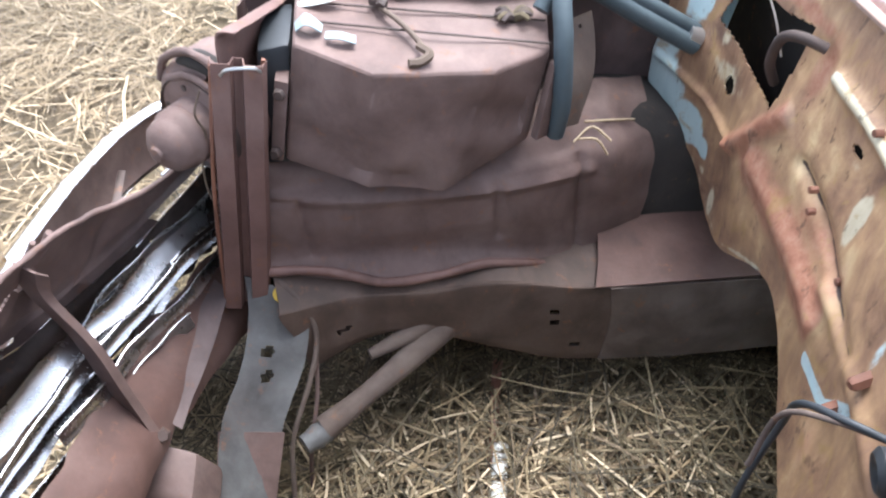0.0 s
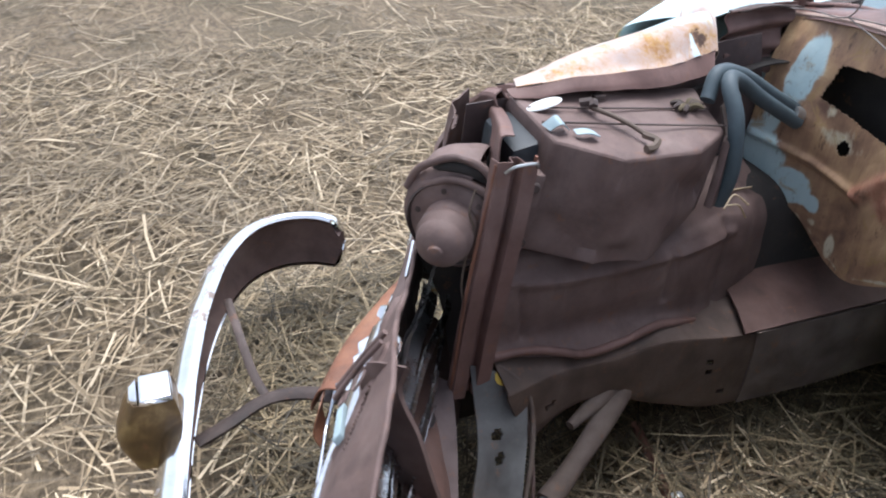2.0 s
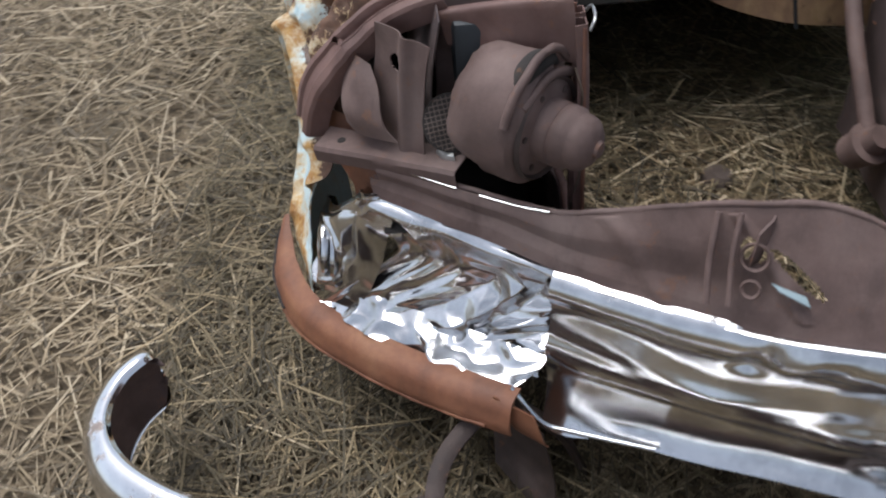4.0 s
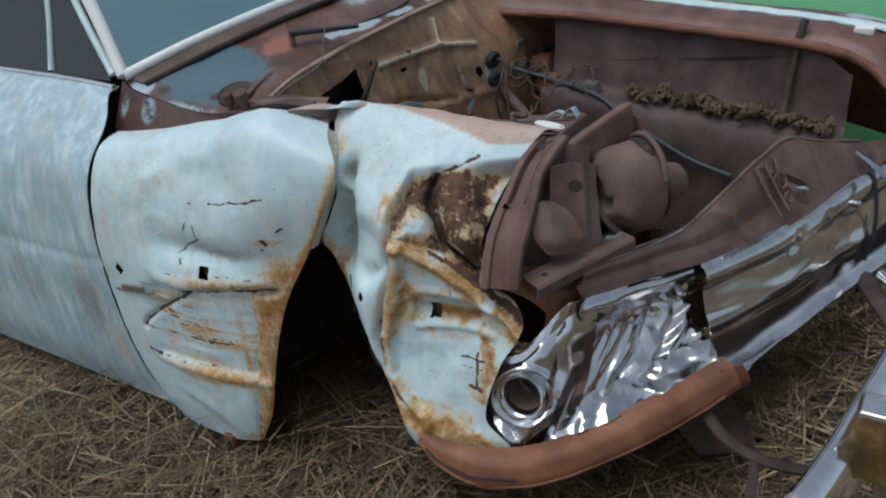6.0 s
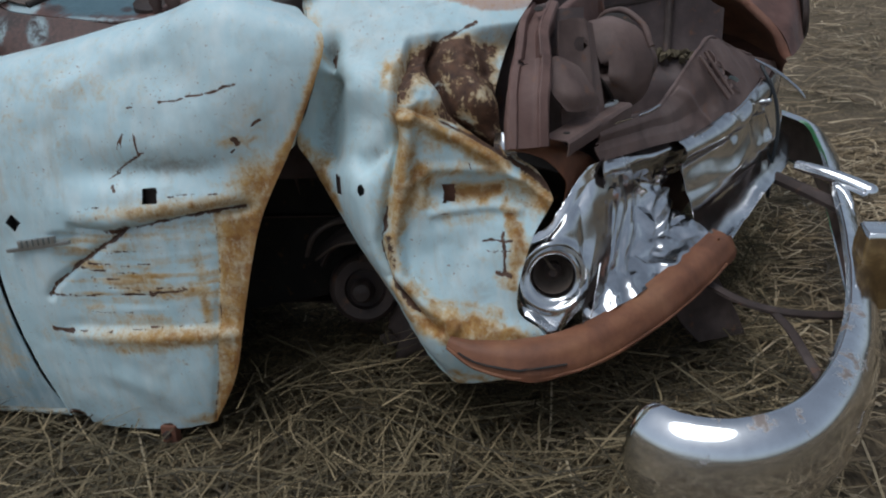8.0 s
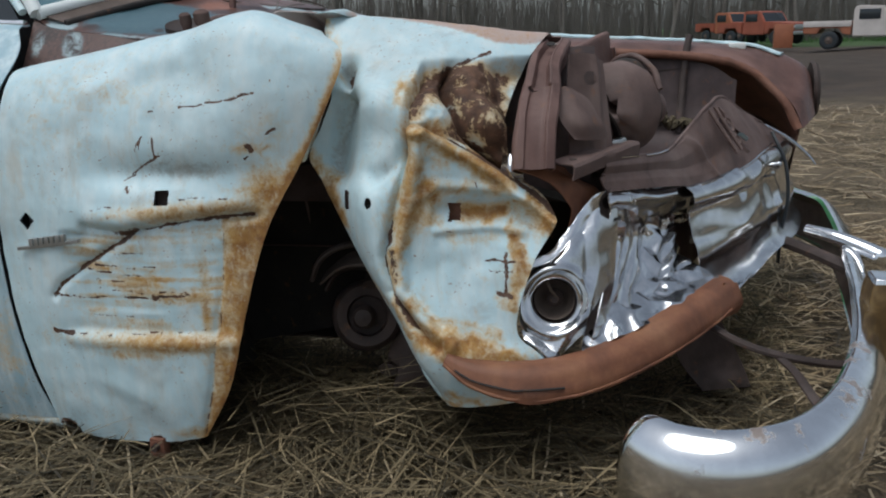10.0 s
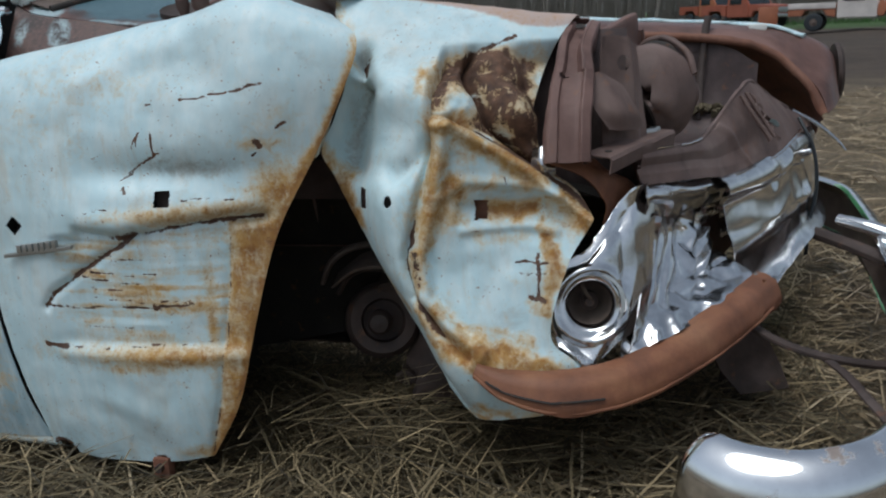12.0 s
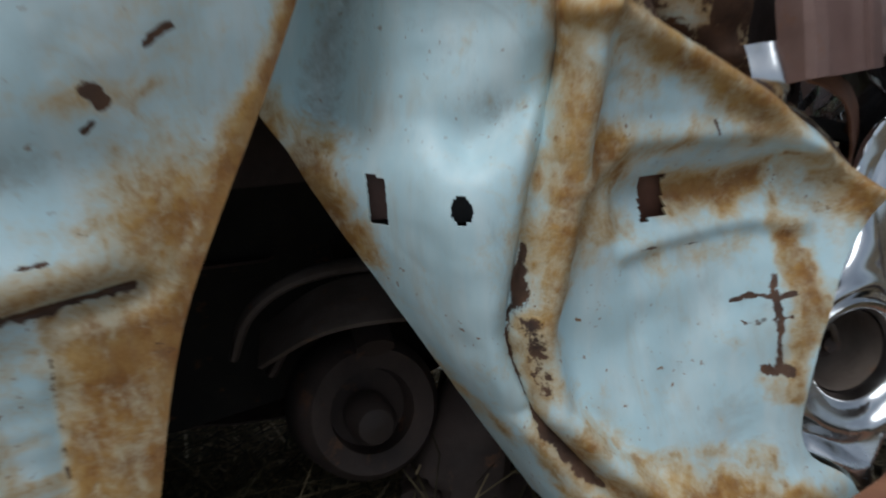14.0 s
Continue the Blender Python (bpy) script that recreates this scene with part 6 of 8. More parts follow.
    top = [tuple(np.array(p) + np.array([-0.004, 0.004, 0.002])) for p in rows[0][:8]]
    tube("panel_rim", top, 0.0055, BROWN, bp, n=8, steps=60, jitter=0.004)
    tube("panel_rib", [(0.200, -0.455, 0.805), (0.240, -0.470, 0.745), (0.282, -0.478, 0.686)], 0.006, BROWN, bp, n=8)
    tube("panel_rib", [(0.215, -0.425, 0.812), (0.252, -0.440, 0.755), (0.295, -0.447, 0.692)], 0.005, BROWN, bp, n=8)
    lathe("slot_rim", [(0.018, 0.0), (0.022, 0.004), (0.024, 0.0)], (0.258, -0.408, 0.758), (0.8, -0.4, 0.5), BROWN, bp, n=20, cap=False)
    lathe("slot_rim", [(0.010, 0.0), (0.014, 0.004), (0.017, 0.0)], (0.285, -0.415, 0.715), (0.8, -0.4, 0.5), BROWN, bp, n=18, cap=False)
    block("blue_sliver", [(0.285, -0.385, 0.725), (0.30, -0.375, 0.72), (0.318, -0.33, 0.70), (0.305, -0.335, 0.71), (0.290, -0.39, 0.735), (0.305, -0.38, 0.73), (0.325, -0.335, 0.71), (0.31, -0.34, 0.72)], BLUE_RAG, bp, 0.002, "pale blue paint sliver in the slot")
    # thin bright strips along the panel's edges
    tube("bright_strip", [(-0.080, -1.040, 0.744), (-0.03, -0.945, 0.738), (0.01, -0.865, 0.730)], 0.006, CHROME_CLEAN, gr, n=8, squash=0.6)
    tube("bright_strip", [(0.030, -0.825, 0.726), (0.06, -0.76, 0.722), (0.085, -0.705, 0.724)], 0.004, CHROME_CLEAN, gr, n=8, squash=0.6)
    tube("bright_strip", [(0.175, -0.645, 0.622), (0.262, -0.478, 0.624), (0.325, -0.370, 0.638), (0.382, -0.235, 0.66), (0.42, -0.10, 0.665)], 0.006, CHROME_CLEAN, gr, n=8, squash=0.5)
    tube("rim_flap", [(0.40, -0.06, 0.72), (0.47, -0.08, 0.68), (0.53, -0.10, 0.63), (0.555, -0.11, 0.60)], [0.012, 0.016, 0.013, 0.006], CHROME_CLEAN, gr, n=8, squash=0.35)
    # peg on the shell
    lathe("trim_peg", [(0.012, -0.03), (0.012, 0.02), (0.009, 0.028), (0.0, 0.03)], (0.42, -0.16, 0.60), (1, -0.7, 0.4), CHROME_CLEAN, gr, n=12)
    tube("hanging_wire", [(0.43, 0.0, 0.69), (0.47, -0.06, 0.60), (0.485, -0.08, 0.48), (0.47, -0.09, 0.36), (0.468, -0.09, 0.26)], 0.006, RUBBER, car, n=6)
    # the orange-brown valance under the shell
    path = [(-0.380, -1.330, 0.342), (-0.31, -1.335, 0.315), (-0.20, -1.318, 0.300), (-0.07, -1.245, 0.306), (0.06, -1.10, 0.325), (0.17, -0.945, 0.350), (0.265, -0.79, 0.378)]
    va = sweep("valance", path, [(-0.042, 0.030), (-0.014, 0.028), (0.006, 0.016), (0.017, -0.004), (0.024, -0.022), (0.025, -0.040)], 1, ORANGE, car, 110, 0.0035, "orange-brown rusted lower valance strip",
               scale=[0.25, 0.7, 1.0, 1.02, 1.02, 1.0, 0.95], dent=lambda G: G + (0.008 * rough(G, 6, 3, 161))[..., None])
    C = spline(path, 60)
    T = np.gradient(C, axis=0)
    O = np.cross(T, np.array([0, 0, 1.0]))
    O /= np.linalg.norm(O, axis=1, keepdims=True)
    k = np.interp(np.linspace(0, 1, 60), np.linspace(0, 1, 7), [0.25, 0.7, 1.0, 1.02, 1.02, 1.0, 0.95])[:, None]
    L = C + k * (O * 0.025 + np.array([0, 0, -0.036]))
    tube("valance_rim", L[::4], 0.0045, ORANGE, va, n=8, steps=80, label="paler rolled lower rim", jitter=0.003)
    # the groove is drawn as a near-black bead on the face
    tube("valance_groove", (C + k * (O * 0.0265 + np.array([0, 0, -0.012])))[4:26:3], 0.0035, SHADE_BLACK, va, n=6, steps=40, jitter=0.006, squash=0.5)
    sheet("valance_end", surf([[(0.235, -0.83, 0.40), (0.275, -0.755, 0.38)], [(0.26, -0.80, 0.34), (0.295, -0.74, 0.325)], [(0.25, -0.78, 0.29), (0.285, -0.73, 0.29)]], 10, 8), ORANGE, va, 0.003)
    # support legs and links under the nose
    tube("lower_link", [(0.22, -0.78, 0.34), (0.20, -0.70, 0.2), (0.18, -0.65, 0.02)], 0.022, DARK, car, n=8, squash=0.5)
    tube("bumper_arm", [(0.545, -0.90, 0.225), (0.47, -0.925, 0.235), (0.37, -0.955, 0.258), (0.28, -0.93, 0.275), (0.20, -0.86, 0.295)], 0.020, DARK, car, n=8, squash=0.45, label="dark steel bumper arm")
    tube("bumper_strut", [(0.405, -1.36, 0.285), (0.395, -1.20, 0.272), (0.385, -1.06, 0.262), (0.365, -0.96, 0.255)], 0.012, DARK, car, n=8, squash=0.45)
    sheet("hanging_plate", surf([[(0.10, -0.86, 0.26), (0.24, -0.74, 0.27)], [(0.15, -0.84, 0.16), (0.30, -0.72, 0.15)], [(0.20, -0.84, 0.10), (0.33, -0.74, 0.08)]], 14, 12), DARK, car, 0.004)


nose()


def bumper():
    """The bumper hangs askew ahead of the nose: its end curls back beside the wing."""
    path = [(0.03, -1.565, 0.272), (0.11, -1.622, 0.272), (0.215, -1.630, 0.275), (0.315, -1.575, 0.279), (0.400, -1.45, 0.282), (0.470, -1.27, 0.282), (0.525, -1.06, 0.280), (0.565, -0.85, 0.280), (0.61, -0.55, 0.280), (0.65, -0.20, 0.282), (0.685, 0.15, 0.284), (0.69, 0.45, 0.285), (0.59, 0.70, 0.29)]
    sec = [(-0.028, 0.088), (-0.014, 0.098), (0.010, 0.090), (0.034, 0.066), (0.047, 0.026), (0.052, -0.018), (0.046, -0.058), (0.030, -0.089), (0.004, -0.104)]

    def shape(G):
        S = np.linspace(0, 1, len(G))[:, None]
        mid = G.mean(axis=1, keepdims=True)
        end = 1 - smooth(S, 0.0, 0.05)
        G = mid + (G - mid) * (1 - 0.16 * end[..., None] ** 2)
        dome = np.sqrt(np.clip(1 - (1 - np.clip(S / 0.020, 0, 1)) ** 2, 0.0, 1))
        G = mid + (G - mid) * (0.30 + 0.70 * dome[..., None])
        return G + (0.003 * rough(G, 6, 2, 171))[..., None]
    b = sweep("bumper", path, sec, 1, CHROME, car, 190, 0.004, "bent chrome bumper, its end curled back", dent=shape, sharp=60,
              rust=lambda G: np.maximum(blobs(G, [((0.26, -1.63, 0.375), (0.10, 0.06, 0.02), 0.14), ((0.42, -1.40, 0.37), (0.07, 0.1, 0.03), 0.16), ((0.47, -1.22, 0.375), (0.05, 0.1, 0.02), 0.18)]), 0.0))
    # brown unplated inside face
    C = spline(path, 120)
    T = np.gradient(C, axis=0)
    O = np.cross(T, np.array([0, 0, 1.0]))
    O /= np.linalg.norm(O, axis=1, keepdims=True)
    I = C - O * 0.018
    k = (0.30 + 0.55 * smooth(np.linspace(0, 1, 120), 0.0, 0.03))[:, None]
    G = np.stack([I + O * 0.004 + k * np.array([0, 0, 0.098]), I + np.array([0, 0, 0.045]) + O * 0.040, I - np.array([0, 0, 0.045]) + O * 0.044, I + O * 0.024 - k * np.array([0, 0, 0.110])], 1)
    sheet("bumper_inside", G, BROWN, b, 0.003, label="brown unplated inside of the bumper")
    # the over-rider: a bright top on gold-brown stained cheeks
    rows = [[(0.572, -0.900, 0.437), (0.574, -0.912, 0.437), (0.635, -0.912, 0.437), (0.652, -0.905, 0.437), (0.660, -0.87, 0.437), (0.652, -0.835, 0.437), (0.635, -0.828, 0.437), (0.574, -0.828, 0.437), (0.572, -0.840, 0.437), (0.572, -0.900, 0.437)],
            [(0.566, -0.905, 0.39), (0.570, -0.920, 0.39), (0.650, -0.918, 0.39), (0.675, -0.908, 0.39), (0.685, -0.87, 0.39), (0.675, -0.832, 0.39), (0.650, -0.822, 0.39), (0.570, -0.820, 0.39), (0.566, -0.835, 0.39), (0.566, -0.905, 0.39)],
            [(0.570, -0.905, 0.33), (0.575, -0.918, 0.33), (0.650, -0.916, 0.33), (0.690, -0.908, 0.33), (0.700, -0.87, 0.33), (0.690, -0.832, 0.33), (0.650, -0.824, 0.33), (0.575, -0.822, 0.33), (0.570, -0.835, 0.33), (0.570, -0.905, 0.33)],
            [(0.600, -0.900, 0.25), (0.605, -0.910, 0.25), (0.645, -0.910, 0.25), (0.668, -0.904, 0.25), (0.675, -0.87, 0.25), (0.668, -0.836, 0.25), (0.645, -0.830, 0.25), (0.605, -0.830, 0.25), (0.600, -0.840, 0.25), (0.600, -0.900, 0.25)]]
    rid = sheet("over_rider", surf(rows, 30, 72), STAINED, b, 0.004, label="boxy over-rider with gold-brown stained cheeks")
    block("over_rider_top", [(0.568, -0.916, 0.434), (0.640, -0.916, 0.434), (0.640, -0.824, 0.434), (0.568, -0.824, 0.434), (0.572, -0.912, 0.450), (0.636, -0.912, 0.450), (0.636, -0.828, 0.450), (0.572, -0.828, 0.450)], CHROME, rid, 0.005, "bright chrome top", 3)
    block("over_rider_nose", [(0.641, -0.910, 0.434), (0.664, -0.892, 0.432), (0.664, -0.848, 0.432), (0.641, -0.830, 0.434), (0.641, -0.908, 0.449), (0.658, -0.890, 0.444), (0.658, -0.850, 0.444), (0.641, -0.832, 0.449)], CHROME, rid, 0.004)
    lathe("bumper_bolt", [(0.019, 0.0), (0.018, 0.006), (0.010, 0.012), (0.0, 0.013)], (0.440, -1.43, 0.215), (0.75, -0.6, -0.1), CHROME, b, n=14)
    # the second over-rider lies knocked over, its round head forward
    tube("second_over_rider", [(0.53, -0.20, 0.405), (0.60, -0.26, 0.395), (0.67, -0.305, 0.375), (0.715, -0.335, 0.358)], [0.016, 0.022, 0.026, 0.028], CHROME, b, n=16, label="knocked-over chrome over-rider with a round head")
    bm = bmesh.new()
    bmesh.ops.create_uvsphere(bm, u_segments=18, v_segments=10, radius=0.029, matrix=Matrix.Translation((0.715, -0.335, 0.358)))
    close(bm, "round_head", CHROME, b)
    tube("bumper_arm", [(0.63, -0.42, 0.335), (0.55, -0.28, 0.345), (0.46, -0.10, 0.345)], 0.030, DARK, car, n=8, squash=0.6, label="dark steel bumper arm")


bumper()


def suspension():
    """What is left of the suspension in the dark of the arch."""
    d = lathe("brake_drum", [(0.0, 0.0), (0.05, 0.004), (0.055, 0.03), (0.080, 0.035), (0.092, 0.02), (0.098, -0.04), (0.09, -0.05), (0.0, -0.05)], (-0.680, -0.99, 0.31), (0.35, -1, 0.35), DARK, car, 40, "rusty brake drum on a bare hub")
    lathe("hub", [(0.03, 0.0), (0.03, 0.04), (0.022, 0.055), (0.0, 0.06)], (-0.680, -1.01, 0.315), (0.25, -1, 0.25), DARK, d, 18)
    bm = bmesh.new()
    bmesh.ops.create_icosphere(bm, subdivisions=4, radius=1.0, matrix=Matrix.Translation((-0.53, -0.97, 0.20)) @ Matrix.Diagonal((0.09, 0.06, 0.12, 1)))
    for v in bm.verts:
        v.co += Vector((0.10, 0.06, 0.12)) * float(rough(np.array(v.co)[None], 11, 3, 187)[0])
    close(bm, "steering_knuckle", DARK, car, "grimy steering knuckle", 40)
    tube("control_arm", [(-0.62, -1.02, 0.17), (-0.58, -0.88, 0.16), (-0.52, -0.72, 0.22)], 0.03, DARK, car, n=8, squash=0.6)
    tube("control_arm", [(-0.66, -1.0, 0.40), (-0.68, -0.88, 0.44), (-0.70, -0.76, 0.46)], 0.025, DARK, car, n=8, squash=0.6)
    tube("spring_arch", [(-0.835, -0.99, 0.40), (-0.81, -0.99, 0.455), (-0.765, -0.985, 0.49), (-0.70, -0.98, 0.505), (-0.62, -0.97, 0.50)], [0.010, 0.014, 0.015, 0.015, 0.012], DUSTY, car, n=10, squash=0.6, label="curved dusty steel arch over the hub")
    tube("spring_arch", [(-0.79, -1.0, 0.38), (-0.76, -1.0, 0.425), (-0.71, -0.995, 0.445), (-0.64, -0.99, 0.44)], 0.012, DARK, car, n=8, squash=0.6)
    rows = [[(-0.80, -1.02, 0.40), (-0.72, -1.06, 0.46), (-0.64, -1.06, 0.47), (-0.58, -1.02, 0.44)], [(-0.80, -0.96, 0.42), (-0.72, -0.98, 0.48), (-0.64, -0.98, 0.49), (-0.58, -0.96, 0.46)]]
    sheet("upper_arm_plate", surf(rows, 8, 20), DUSTY, car, 0.006)
    tube("lower_strut", [(-0.27, -0.60, 0.295), (-0.40, -0.66, 0.315), (-0.52, -0.74, 0.33)], [0.012, 0.024, 0.026], DUSTY, car, n=10, label="dusty strut beside the suspension arm")
    tube("steering_link", [(-0.165, -0.485, 0.205), (-0.25, -0.535, 0.235), (-0.35, -0.60, 0.27), (-0.46, -0.69, 0.30), (-0.55, -0.80, 0.31)], [0.030, 0.024, 0.028, 0.034, 0.034], DUSTY, car, n=10, label="dusty lower suspension arm")
    lathe("ball_joint", [(0.0, -0.03), (0.024, -0.025), (0.028, 0.0), (0.022, 0.02), (0.022, 0.032), (0.0, 0.034)], (-0.150, -0.470, 0.200), (0.8, 0.5, -0.1), GREYBLUE, car, 16, "blue-grey rubber boot of the arm")


suspension()


def firewall():
    """The bulkhead: a pressed panel with holes, ribs, grommets and layers of old paint."""
    rows = [[(-1.03, -1.02, 1.055), (-1.045, -0.85, 1.085), (-1.05, -0.6, 1.10), (-1.055, -0.35, 1.11), (-1.055, -0.1, 1.11), (-1.05, 0.2, 1.10), (-1.03, 0.5, 1.06)],
            [(-0.965, -1.00, 0.95), (-1.008, -0.83, 0.96), (-1.020, -0.6, 0.97), (-1.020, -0.35, 0.985), (-1.00, -0.1, 0.985), (-0.965, 0.2, 0.97), (-0.96, 0.5, 0.95)],
            [(-0.935, -0.985, 0.83), (-0.988, -0.79, 0.82), (-0.990, -0.58, 0.84), (-0.995, -0.35, 0.86), (-0.965, -0.1, 0.87), (-0.905, 0.2, 0.85), (-0.90, 0.5, 0.84)],
            [(-0.925, -0.985, 0.735), (-0.985, -0.79, 0.70), (-0.978, -0.56, 0.69), (-0.980, -0.34, 0.74), (-0.950, -0.13, 0.74), (-0.890, 0.15, 0.73), (-0.89, 0.5, 0.72)],
            [(-0.925, -0.980, 0.680), (-0.985, -0.81, 0.605), (-0.985, -0.62, 0.530), (-0.978, -0.37, 0.640), (-0.940, -0.165, 0.50), (-0.870, 0.08, 0.45), (-0.87, 0.5, 0.42)]]
    G = surf(rows, 150, 220)
    Y, Z = G[..., 1], G[..., 2]
    N = normals(G)
    N = N * np.sign((N * np.array([1.0, 0, 0])).sum(-1, keepdims=True))

    def line(y0, z0, y1, z1, w):
        d = np.array([y1 - y0, z1 - z0])
        L = np.hypot(*d)
        t = ((Y - y0) * d[0] + (Z - z0) * d[1]) / L**2
        s = np.abs((Y - y0) * d[1] - (Z - z0) * d[0]) / L
        return np.exp(-(s / w) ** 2) * smooth(t, -0.03, 0.03) * smooth(1 - t, -0.03, 0.03)
    ribs = line(-0.464, 0.996, -0.14, 0.974, 0.012) + line(-0.14, 0.974, -0.11, 1.06, 0.011) + line(-0.14, 0.974, 0.06, 0.925, 0.011) + 0.8 * line(-0.98, 0.772, -0.65, 0.742, 0.010) + 1.2 * line(-0.655, 0.738, -0.51, 0.90, 0.018) + line(-0.57, 0.775, -0.20, 0.715, 0.028) - 0.8 * line(-0.44, 0.86, -0.10, 0.765, 0.014) + 0.6 * line(-0.24, 0.78, 0.1, 0.74, 0.018)
    push = 0.013 * ribs + 0.010 * rough(G, 6, 3, 181) + 0.0025 * rough(G, 30, 2, 183)
    G = G + N * push[..., None]
    blue = blobs(G, [((-0.96, -0.95, 0.730), (0.2, 0.075, 0.070), 1.5), ((-0.99, -0.84, 0.675), (0.2, 0.060, 0.046), 1.4), ((-0.99, -0.775, 0.655), (0.2, 0.035, 0.030), 1.0), ((-1.0, -0.905, 0.95), (0.2, 0.038, 0.10), 1.15), ((-0.99, -0.93, 0.82), (0.2, 0.03, 0.06), 0.9),
                     ((-0.90, 0.085, 0.80), (0.2, 0.04, 0.06), 0.75), ((-0.90, -0.06, 0.84), (0.2, 0.02, 0.07), 0.6), ((-0.90, 0.30, 0.78), (0.2, 0.07, 0.05), 0.6)])
    blue = np.maximum(blue, 1.1 * np.maximum(line(-0.20, 0.664, -0.10, 0.672, 0.013), line(-0.10, 0.672, -0.03, 0.745, 0.012)))
    # cream paint; the patch round the hole is also there to brighten the panel
    pale = blobs(G, [((-1.0, -0.75, 0.912), (0.2, 0.07, 0.022), 1.0), ((-1.0, -0.80, 0.89), (0.2, 0.03, 0.03), 0.8), ((-1.0, -0.735, 0.84), (0.2, 0.09, 0.05), 0.66), ((-0.99, -0.685, 0.585), (0.2, 0.026, 0.045), 0.95), ((-0.99, -0.76, 0.61), (0.2, 0.03, 0.02), 0.7), ((-0.97, -0.255, 0.888), (0.2, 0.024, 0.055), 0.95), ((-0.98, -0.33, 0.93), (0.2, 0.06, 0.02), 0.45), ((-0.97, -0.10, 0.93), (0.2, 0.05, 0.03), 0.5)])
    # pale lines on the ribs paint in their sheen
    pale = np.maximum(pale, 0.98 * np.maximum(np.maximum(line(-0.464, 0.996, -0.14, 0.974, 0.009), line(-0.14, 0.974, -0.11, 1.06, 0.008)), line(-0.14, 0.974, 0.06, 0.925, 0.008)))
    pale = np.maximum(pale, 0.62 * np.maximum(line(-0.82, 0.612, -0.64, 0.540, 0.008), line(-0.60, 0.545, -0.42, 0.635, 0.008)))
    rust = np.maximum(0.80 * np.maximum(line(-0.655, 0.738, -0.51, 0.90, 0.034), line(-0.57, 0.775, -0.20, 0.715, 0.060)), 0.14)
    rust = np.maximum(rust, blobs(G, [((-0.99, -0.545, 0.765), (0.2, 0.07, 0.05), 0.95), ((-1.0, -0.50, 0.98), (0.2, 0.03, 0.09), 0.75), ((-1.0, -0.62, 1.035), (0.2, 0.16, 0.020), 0.8), ((-0.98, -0.30, 0.80), (0.2, 0.16, 0.05), 0.55), ((-1.0, -0.30, 1.04), (0.2, 0.2, 0.03), 0.6), ((-0.93, -0.08, 0.60), (0.2, 0.10, 0.10), 0.4), ((-0.95, 0.2, 0.95), (0.2, 0.3, 0.1), 0.5)]))
    deep = np.maximum(0.55 * line(-0.44, 0.86, -0.10, 0.765, 0.006), 0.5 * line(-0.98, 0.758, -0.66, 0.726, 0.005))
    deep = np.maximum(deep, blobs(G, [((-1.0, -0.3, 1.075), (0.2, 0.4, 0.02), 0.45), ((-0.95, 0.1, 0.93), (0.2, 0.2, 0.05), 0.3)]))

    def keep(C):
        y, z = C[..., 1], C[..., 2]
        rag = rough(C, 14, 3, 191)
        big = np.ones(y.shape, bool)
        quad = [(-0.850, 0.905), (-0.826, 0.990), (-0.570, 1.020), (-0.572, 0.872)]
        for (y0, z0), (y1, z1) in zip(quad, quad[1:] + quad[:1]):
            big &= ((y1 - y0) * (z - z0) - (z1 - z0) * (y - y0)) < 0.0012 * rag
        hole = np.hypot(y + 0.734, z - 0.823) < 0.019
        h2 = np.hypot((y - 0.03) / 0.9, z - 0.828) < 0.020
        h3 = np.hypot((y + 0.335) / 0.016, (z - 0.945) / 0.008) < 1
        left = np.hypot(y - 0.22, z - 0.80) < 0.014
        return ~(big | hole | h2 | h3 | left)
    fw = sheet("firewall", G, FIREWALL, car, 0.003, keep, "firewall of ochre, red-brown and pale blue worn paint layers", blue=blue, rust=rust, deep=deep, pale=pale)
    lathe("grommet", [(0.034, 0.0), (0.036, 0.012), (0.028, 0.022), (0.018, 0.020), (0.014, 0.006), (0.0, 0.004)], (-0.915, 0.10, 0.855), (1, -0.3, -0.2), RUBBER, fw, 24, "black rubber grommet")
    lathe("grommet", [(0.030, 0.0), (0.032, 0.012), (0.024, 0.020), (0.015, 0.018), (0.0, 0.004)], (-0.905, 0.085, 0.785), (1, -0.3, -0.2), RUBBER, fw, 24)
    for y, z in ((-0.072, 0.700), (-0.046, 0.790)):
        lathe("bolt_head", [(0.012, -0.03), (0.011, 0.004), (0.006, 0.010), (0.0, 0.010)], (-0.922, y, z), (1, 0.2, -0.1), RED, fw, 6)
    tube("cable", [(-0.890, 0.10, 0.855), (-0.84, 0.06, 0.86), (-0.82, 0.0, 0.82), (-0.83, -0.03, 0.74), (-0.80, -0.02, 0.62), (-0.78, 0.0, 0.5)], 0.005, RUBBER, fw, n=8)
    tube("cable", [(-0.885, 0.10, 0.86), (-0.83, 0.05, 0.85), (-0.80, 0.0, 0.80), (-0.79, -0.01, 0.68)], 0.004, DUSTY, fw, n=8)
    for y, z in ((-0.36, 0.86), (-0.345, 0.83), (-0.22, 0.80), (-0.205, 0.815), (-0.30, 1.0), (-0.12, 0.97), (-0.08, 0.88), (-0.26, 0.75)):
        lathe("screw", [(0.006, -0.01), (0.006, 0.003), (0.0, 0.004)], (np.interp(z, [0.72, 0.86, 1.0], [-0.975, -0.985, -1.01]) + 0.006, y, z), (1, 0, 0), RED, fw, n=8)
    tube("pipe_stub", [(-1.02, -0.50, 1.02), (-0.985, -0.525, 1.03), (-0.975, -0.560, 1.01), (-0.985, -0.595, 0.95), (-1.01, -0.61, 0.90)], 0.009, DARK, fw, n=8)
